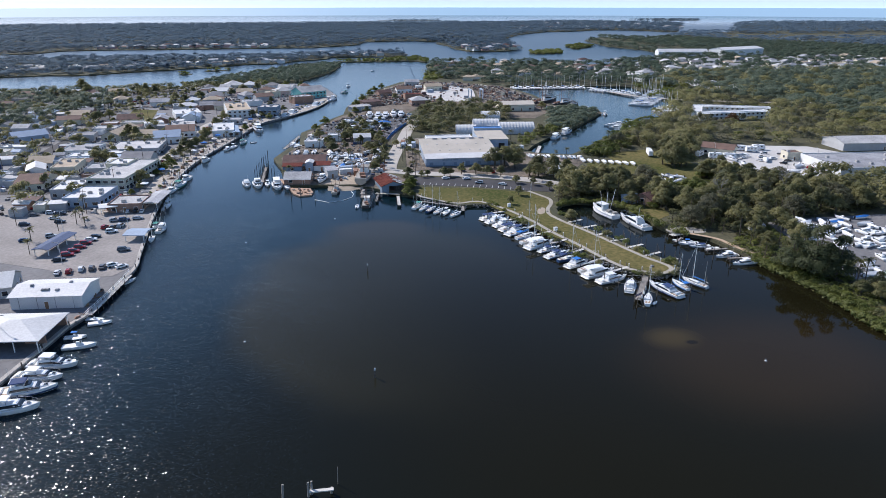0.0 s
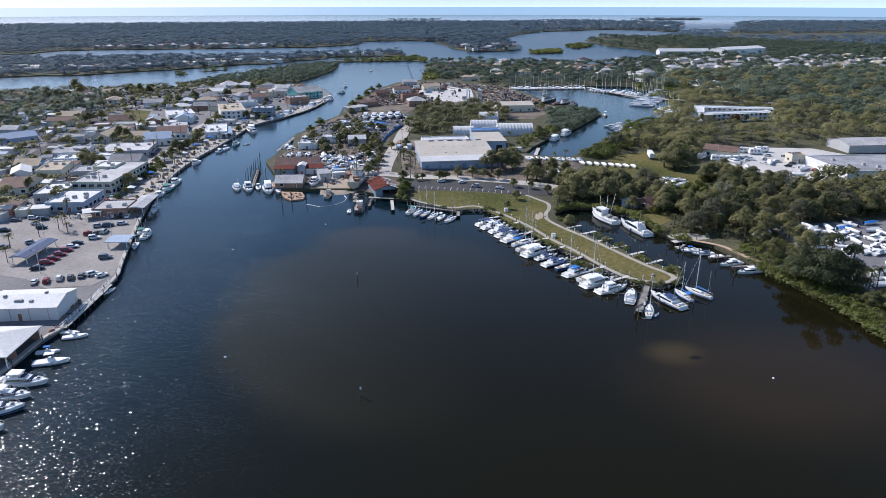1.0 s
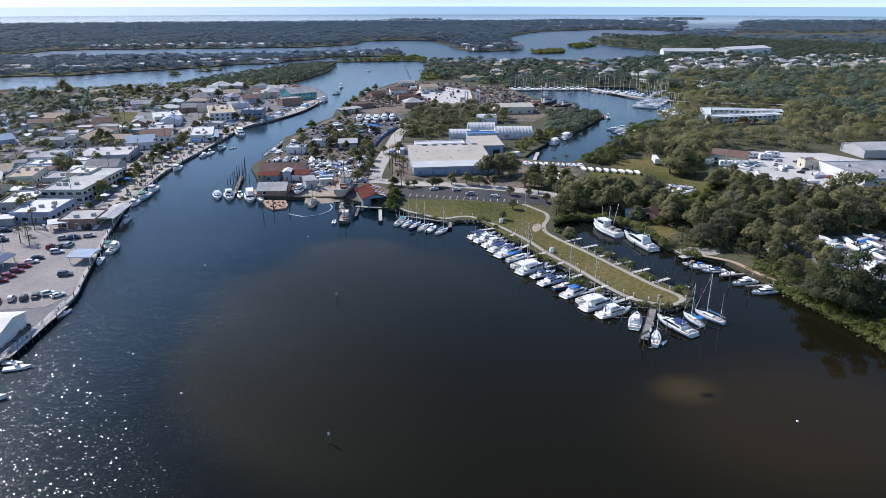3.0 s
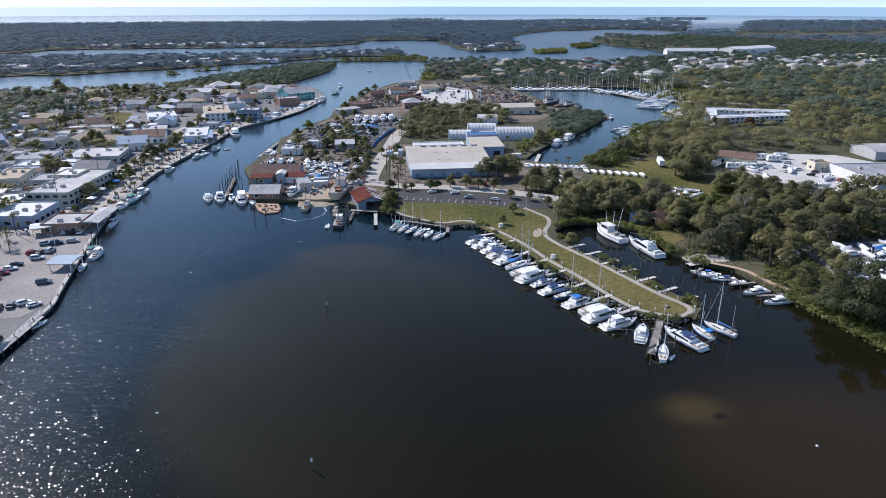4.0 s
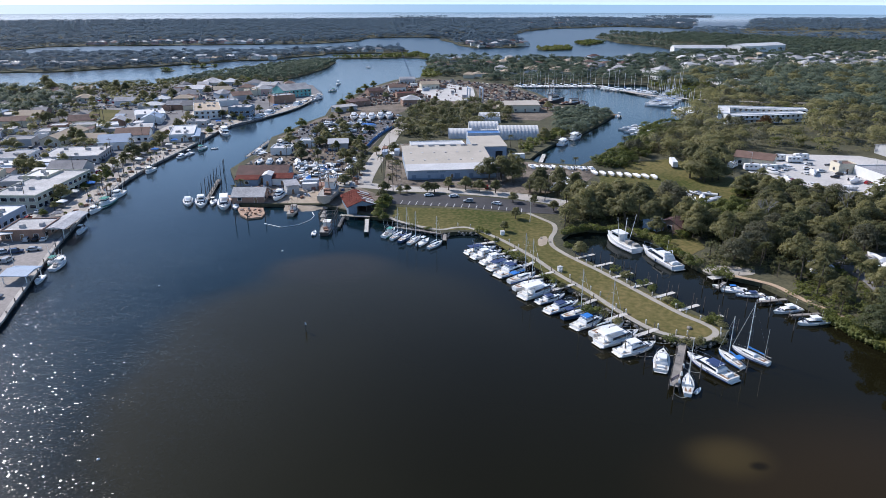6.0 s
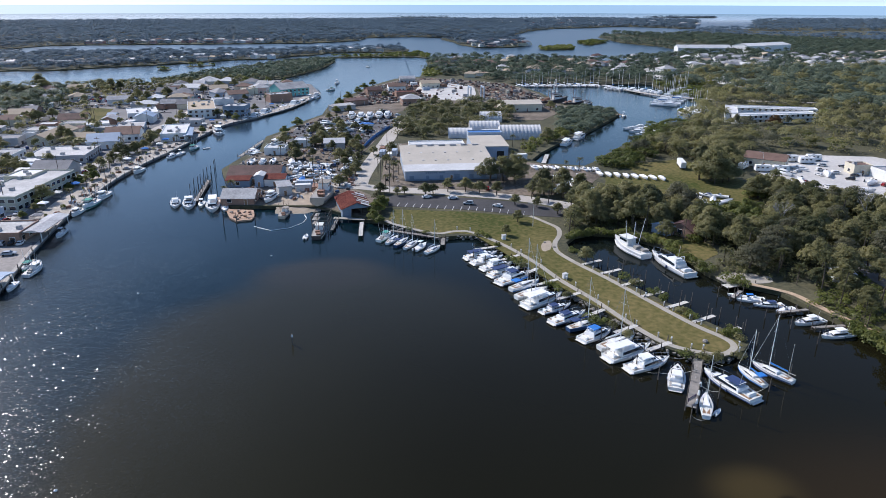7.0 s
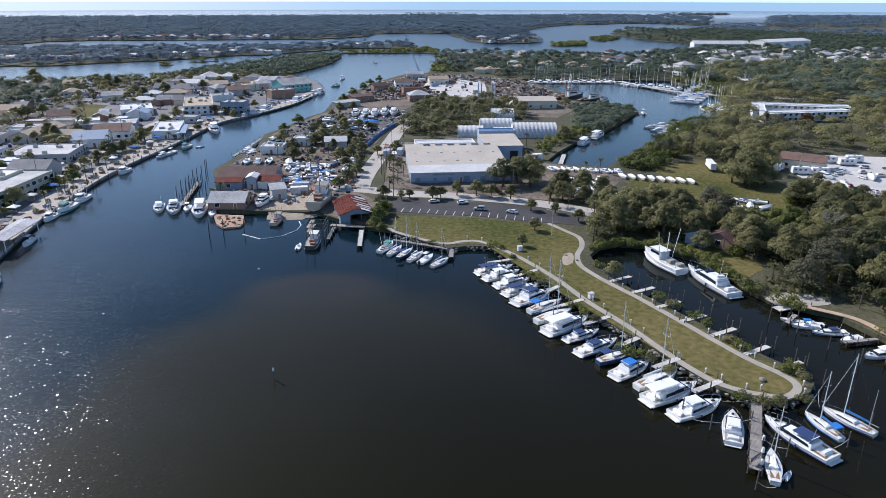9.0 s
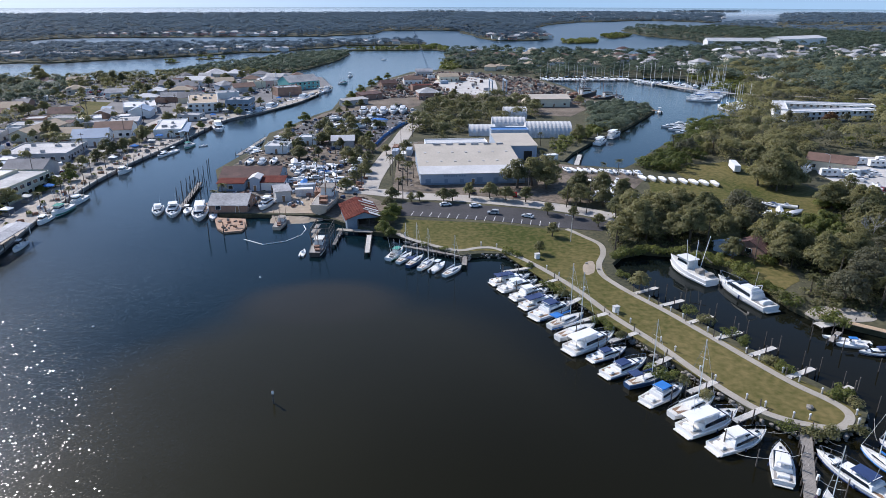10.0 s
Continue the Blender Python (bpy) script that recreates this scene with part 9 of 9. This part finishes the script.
# town trees
for x, y, k, s in ((-137, 365, "oak", 0.8), (-131, 360, "oak", 0.8), (-126, 356, "oak", 0.6), (-132, 424, "oak", 0.8), (-138, 430, "oak", 0.9), (-128, 440, "oak", 0.6), (-128, 322, "oak", 0.4), (-98, 352, "oak", 0.55), (-97, 362, "oak", 0.6), (-95, 372, "oak", 0.6), (-95, 384, "oak", 0.65), (-92, 394, "oak", 0.6), (-90, 404, "oak", 0.55), (-94, 342, "mang", 0.9), (-96, 334, "mang", 0.8), (-71, 499, "oak", 0.6), (-67, 503, "oak", 0.6), (-62, 512, "mang", 1.0), (-177, 497, "oak", 0.8), (-172, 506, "oak", 0.8), (-215, 545, "oak", 1.0), (-208, 555, "oak", 0.9), (-238, 654, "oak", 1.4), (-230, 640, "oak", 1.1), (-214, 587, "oak", 0.9), (-192, 656, "oak", 1.1), (-186, 662, "oak", 0.9), (-145, 594, "oak", 0.8), (-134, 577, "oak", 0.8), (-136, 622, "oak", 0.9), (-128, 610, "oak", 0.9), (-192, 570, "oak", 0.8), (-174, 648, "oak", 0.8), (-122, 640, "oak", 0.8), (-186, 470, "oak", 0.7), (-160, 410, "oak", 0.6), (-90, 414, "small", 1.0), (-70, 446, "mang", 0.8), (-160, 284, "oak", 0.5), (-62, 545, "oak", 0.5), (-45, 540, "palm", 0.8), (-104, 562, "oak", 0.6), (-104, 592, "palm", 0.9), (-84, 575, "oak", 0.6), (-90, 555, "oak", 0.55), (-64, 575, "oak", 0.5), (-60, 600, "palm", 0.8), (-82, 612, "oak", 0.7), (-102, 618, "oak", 0.8), (-64, 634, "oak", 0.6), (-84, 658, "oak", 0.8), (-98, 664, "oak", 0.8), (-60, 690, "mang", 1.2), (-80, 696, "mang", 1.2), (-44, 685, "mang", 1.1), (-118, 620, "oak", 0.8), (-140, 560, "oak", 0.7), (-50, 520, "oak", 0.5), (-66, 515, "oak", 0.6), (-64, 496, "oak", 0.55), (-58, 490, "mang", 0.9)):
    plant(k, x, y, s, group="trees of the town", where=" between town buildings")
for x, y in ((-117, 230), (-112, 241), (-110, 257), (-104, 245), (-112, 216), (-108, 248), (-90, 324), (-94, 352), (-88, 346), (-88, 361), (-83, 371), (-84, 392), (-93, 386), (-109, 391), (-78, 420), (-100, 402), (-120, 395), (-106, 250), (-130, 250), (-86, 334), (-85, 318), (-90, 308), (-112, 268)):
    plant("palm", x, y, RT.uniform(0.6, 0.85), group="palms of the quay", where=" in the sunlit town")
for k in range(46):
    y = 290 + k * 6.0
    i = max(j for j in range(len(street) - 1) if street[j][1] <= y)
    x = street[i][0] + (street[i + 1][0] - street[i][0]) * (y - street[i][1]) / (street[i + 1][1] - street[i][1])
    if RT.random() < 0.25:
        continue
    plant(RT.choice(("oak", "mang", "palm", "oak", "small")), x + RT.uniform(4.5, 8), y, RT.uniform(0.4, 0.7), group="trees of the promenade", where=" along the promenade")
gardens = clear_of(scatter([(-420, 655), (-330, 480), (-250, 350), (-190, 250), (-120, 270), (-112, 400), (-120, 560), (-130, 660), (-240, 660)], 11, 13, 0.55), -3.5)
woods("garden_trees", gardens, 380, 0.40, (1.8, 3.6), (3.5, 8.0), 13, OAKLEAF, "scattered garden trees between town houses", 1.2)
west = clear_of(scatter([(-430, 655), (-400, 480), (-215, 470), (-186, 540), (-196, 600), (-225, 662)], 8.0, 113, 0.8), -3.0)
woods("wood_town", west, 240, 0.5, (2.6, 5.2), (4.0, 10.0), 113, MIDHAZELEAF, "dense garden trees at the edge of town", 1.2, up=0.8)
bank_pts = clear_of(scatter([(-420, 600), (-440, 655), (-302, 664), (-225, 668), (-165, 695), (-100, 708), (-60, 712), (-110, 680), (-200, 635), (-300, 625)], 7, 14, 0.9), -3.0)
woods("bayou_trees", bank_pts, 170, 0.45, (2.8, 4.6), (4.0, 8.5), 14, OAKLEAF, "trees and mangroves along the bayou bank", 1.0)

# waterside shrubs
for x, y, s in ((57.5, 228.6, 0.9), (59, 225.6, 1.0), (60.2, 223.2, 0.9), (67.3, 188, 0.9), (69.2, 186.4, 1.0), (71, 184.6, 0.8), (84.6, 211, 0.9), (86.2, 206.6, 1.0), (88.4, 201, 0.8), (90.6, 189, 1.0), (89.6, 197, 0.9), (91.6, 186.6, 0.9), (95.4, 176.6, 1.0), (96.6, 175, 0.9), (81.4, 169.6, 0.8), (84.6, 167.8, 1.0), (87.4, 167.4, 1.0), (56.2, 241.4, 0.7), (54.4, 249.4, 0.9), (52.6, 251.2, 0.8), (64.6, 206, 0.9), (66.2, 202.6, 0.8), (63.4, 209, 0.8), (73, 180, 0.8), (77.8, 232.6, 0.9), (79, 228.6, 0.8), (36, 256, 0.6), (31, 259.5, 0.6), (97.4, 178.5, 0.8), (92.5, 167.8, 0.8)):
    plant("shrub", x, y, s, 0.9, "shrubs of the park bank", " on the park bank")
bank = [(109, 213), (109, 221), (107, 235), (99, 245), (90, 248.5), (83, 247), (79, 242)]
for (xa, ya), (xb, yb) in list(zip(bank, bank[1:])) + [((112, 206), (117, 202)), ((126, 176), (132, 156)), ((132, 156), (132, 126)), ((132, 126), (140, 80))]:
    k = int(math.hypot(xb - xa, yb - ya) / 2.3)
    for i in range(k):
        plant("shrub", xa + (xb - xa) * i / k + RT.uniform(-1.2, 1.0), ya + (yb - ya) * i / k + RT.uniform(-0.8, 0.8), RT.uniform(0.8, 1.4), 0.7, "shrubs of the creek bank", " on the creek bank")

# ---- woods past counting ----
pts = clear_of(scatter([(214, 236), (200, 256), (186, 274), (200, 258), (250, 294), (300, 285), (420, 330), (420, 130), (205, 130), (207, 214)], 7.0, 50), 2)
woods("wood_southeast", pts, 110, 0.66, (3.6, 5.2), (7, 11), 50, OAKLEAF, "dense live oak wood behind the boat store")
pts = clear_of(scatter([(214, 362), (232, 414), (228, 446), (212, 454), (238, 478), (262, 520), (300, 565), (318, 575), (330, 600), (300, 612), (290, 640), (330, 690), (400, 735), (700, 735), (1000, 760), (900, 330), (420, 320), (330, 350), (262, 350), (222, 356)], 10.4, 51), 1)
near = pts[pts[:, 0] + 0.3 * pts[:, 1] < 480]
rest = pts[pts[:, 0] + 0.3 * pts[:, 1] >= 480]
pick_n, pick_r = np.random.default_rng(5).uniform(size=len(near)), np.random.default_rng(6).uniform(size=len(rest))
woods("wood_east", near[pick_n < 0.6], 420, 0.44, (4.6, 8.2), (6.0, 12.5), 51, OAKLEAF, "dense live oak wood of the eastern shore", up=0.5, rough=0.24)
woods("moss_oaks_east", near[(pick_n >= 0.6) & (pick_n < 0.85)], 380, 0.42, (3.0, 5.4), (6.0, 12.0), 151, GREYLEAF, "grey moss-hung oaks among the eastern woods")
woods("thicket_east", near[pick_n >= 0.85], 200, 0.42, (2.4, 4.0), (3.0, 7.0), 152, MANGLEAF, "bright green thicket among the eastern oaks")
woods("wood_inland", rest[pick_r < 0.7], 230, 0.72, (5.0, 9.5), (6, 13.5), 52, MIDHAZELEAF, "wide oak wood reaching inland", up=0.6, rough=0.22)
woods("moss_oaks_inland", rest[pick_r >= 0.7], 200, 0.70, (4.6, 8.0), (6, 13), 153, OAKLEAF, "darker oaks standing through the inland woods", up=0.6, rough=0.22)
pts = clear_of(scatter([(160, 652), (108, 742), (96, 792), (108, 857), (112, 912), (128, 945), (160, 955), (236, 925), (306, 890), (352, 886), (400, 925), (466, 955), (516, 1036), (530, 1160), (508, 1280), (539, 1480), (632, 1628), (690, 1512), (760, 1560), (900, 1300), (1100, 900), (1000, 760), (400, 736), (330, 696), (296, 650), (240, 652)], 10.5, 53, 0.8), 1.5)
pts = pts[(pts[:, 1] < 1000) | (np.abs(pts[:, 0] - 580) > 30)]
woods("wood_north", pts, 90, 1.0, (4.0, 6.6), (5.0, 10.5), 53, MIDHAZELEAF, "wooded land beyond the marina", up=1.0, rough=0.2)
pts = scatter([(900, 1300), (760, 1560), (846, 1665), (980, 1845), (1104, 1850), (1285, 2105), (1515, 2515), (1735, 2735), (2500, 2600), (2500, 900), (1100, 900)], 30, 54, 0.75)
pts = pts[~((pts[:, 1] > 1500) & (pts[:, 1] < 1720) & (pts[:, 0] > 950))]
woods("wood_far_east", pts, 34, 3.4, (13, 19), (7, 11), 54, FARHAZELEAF, "far wooded shore of the mainland", up=2.4, rough=0.12)
pts = clear_of(scatter(mid_band, 10.5, 55, 0.80), 0.5)
pts = pts[pts[:, 0] > -800]
woods("wood_middle", pts, 112, 1.05, (4.4, 8.0), (3.5, 9.5), 55, FARHAZELEAF, "garden trees and woods between the bayous", up=2.5, rough=0.15)
pts = clear_of(scatter(far_band, 19, 56, 0.9), -3)
pts = pts[np.abs(pts[:, 0]) < 0.72 * pts[:, 1] + 60]
front = pts[:, 1] < 1500
woods("wood_far", pts[~front], 34, 2.6, (7, 15), (4, 12), 56, FARHAZELEAF, "far dense woods before the gulf", up=2.4, rough=0.12)
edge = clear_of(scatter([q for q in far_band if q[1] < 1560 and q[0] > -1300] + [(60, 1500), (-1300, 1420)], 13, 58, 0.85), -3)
woods("wood_far_shore", edge, 60, 1.5, (4.5, 8.5), (4, 11), 58, FARHAZELEAF, "garden trees along the far shore", up=2.0, rough=0.14)
woods("mangrove_spit", scatter(mangrove_spit, 6.0, 57, 0.95), 60, 0.8, (3.0, 4.4), (3.5, 6.5), 57, MIDHAZELEAF, "dense green mangrove thicket on a spit", 0.5)
for k, isle in enumerate(([(429, 1288), (480, 1348), (490, 1290), (421, 1200)], [(322, 1160), (386, 1190), (368, 1110), (312, 1100)], [(-8, 988), (44, 988), (105, 993), (118, 965), (126, 1030), (113, 1055), (46, 1012), (-8, 1000)], [(-195, 840), (-180, 835), (-178, 850), (-192, 852)], [(-172, 872), (-150, 880), (-140, 896), (-165, 888)])):
    if k > 2:
        slab("ground_islet", smooth_outline(isle, 1, 1, k), -3, 0.4, SCRUB, label="small low mangrove island ground")
    woods("mangrove_islet", scatter(isle, 6.5, 60 + k, 0.9), 40, 1.1, (3.0, 4.2), (2.5, 4.5), 60 + k, MANGLEAF, "low green mangrove thicket on an islet", 0.4)
for k, key in enumerate(([(820, 3050), (1120, 3010), (1260, 3060), (1100, 3085), (900, 3090)], [(150, 3350), (420, 3330), (520, 3360), (330, 3380)], [(1420, 3300), (1700, 3200), (1800, 3260), (1560, 3330)])):
    woods("wood_key", scatter(key, 14, 80 + k, 0.7), 24, 2.6, (6, 11), (4, 8), 80 + k, FARHAZELEAF, "low scrub on a far key", 0.8, up=0.9, rough=0.15)
pts = scatter([(93, 790), (84, 732), (98, 730), (112, 760), (110, 850)], 6, 70)
woods("mangrove_bank", pts, 50, 0.9, (2.6, 3.6), (2.0, 4.0), 70, MANGLEAF, "low mangrove fringe along the channel", 0.8)
pts = scatter([(262, 560), (290, 545), (318, 575), (322, 600), (345, 640), (330, 690), (300, 650), (286, 640), (284, 608), (300, 606)], 6, 71)
woods("mangrove_basin", pts, 60, 0.8, (2.6, 3.6), (2.0, 4.5), 71, MANGLEAF, "mangrove fringe round the marina basin", 0.8)
pts = scatter([(97, 362), (106, 377), (120, 396), (138, 416), (156, 438), (150, 442), (130, 424), (112, 402), (98, 380)], 3.6, 72, 0.75)
woods("mangrove_creek_side", pts, 200, 0.3, (1.6, 2.6), (1.8, 4.0), 72, MANGLEAF, "mangrove fringe along the creek mouth", 0.8)
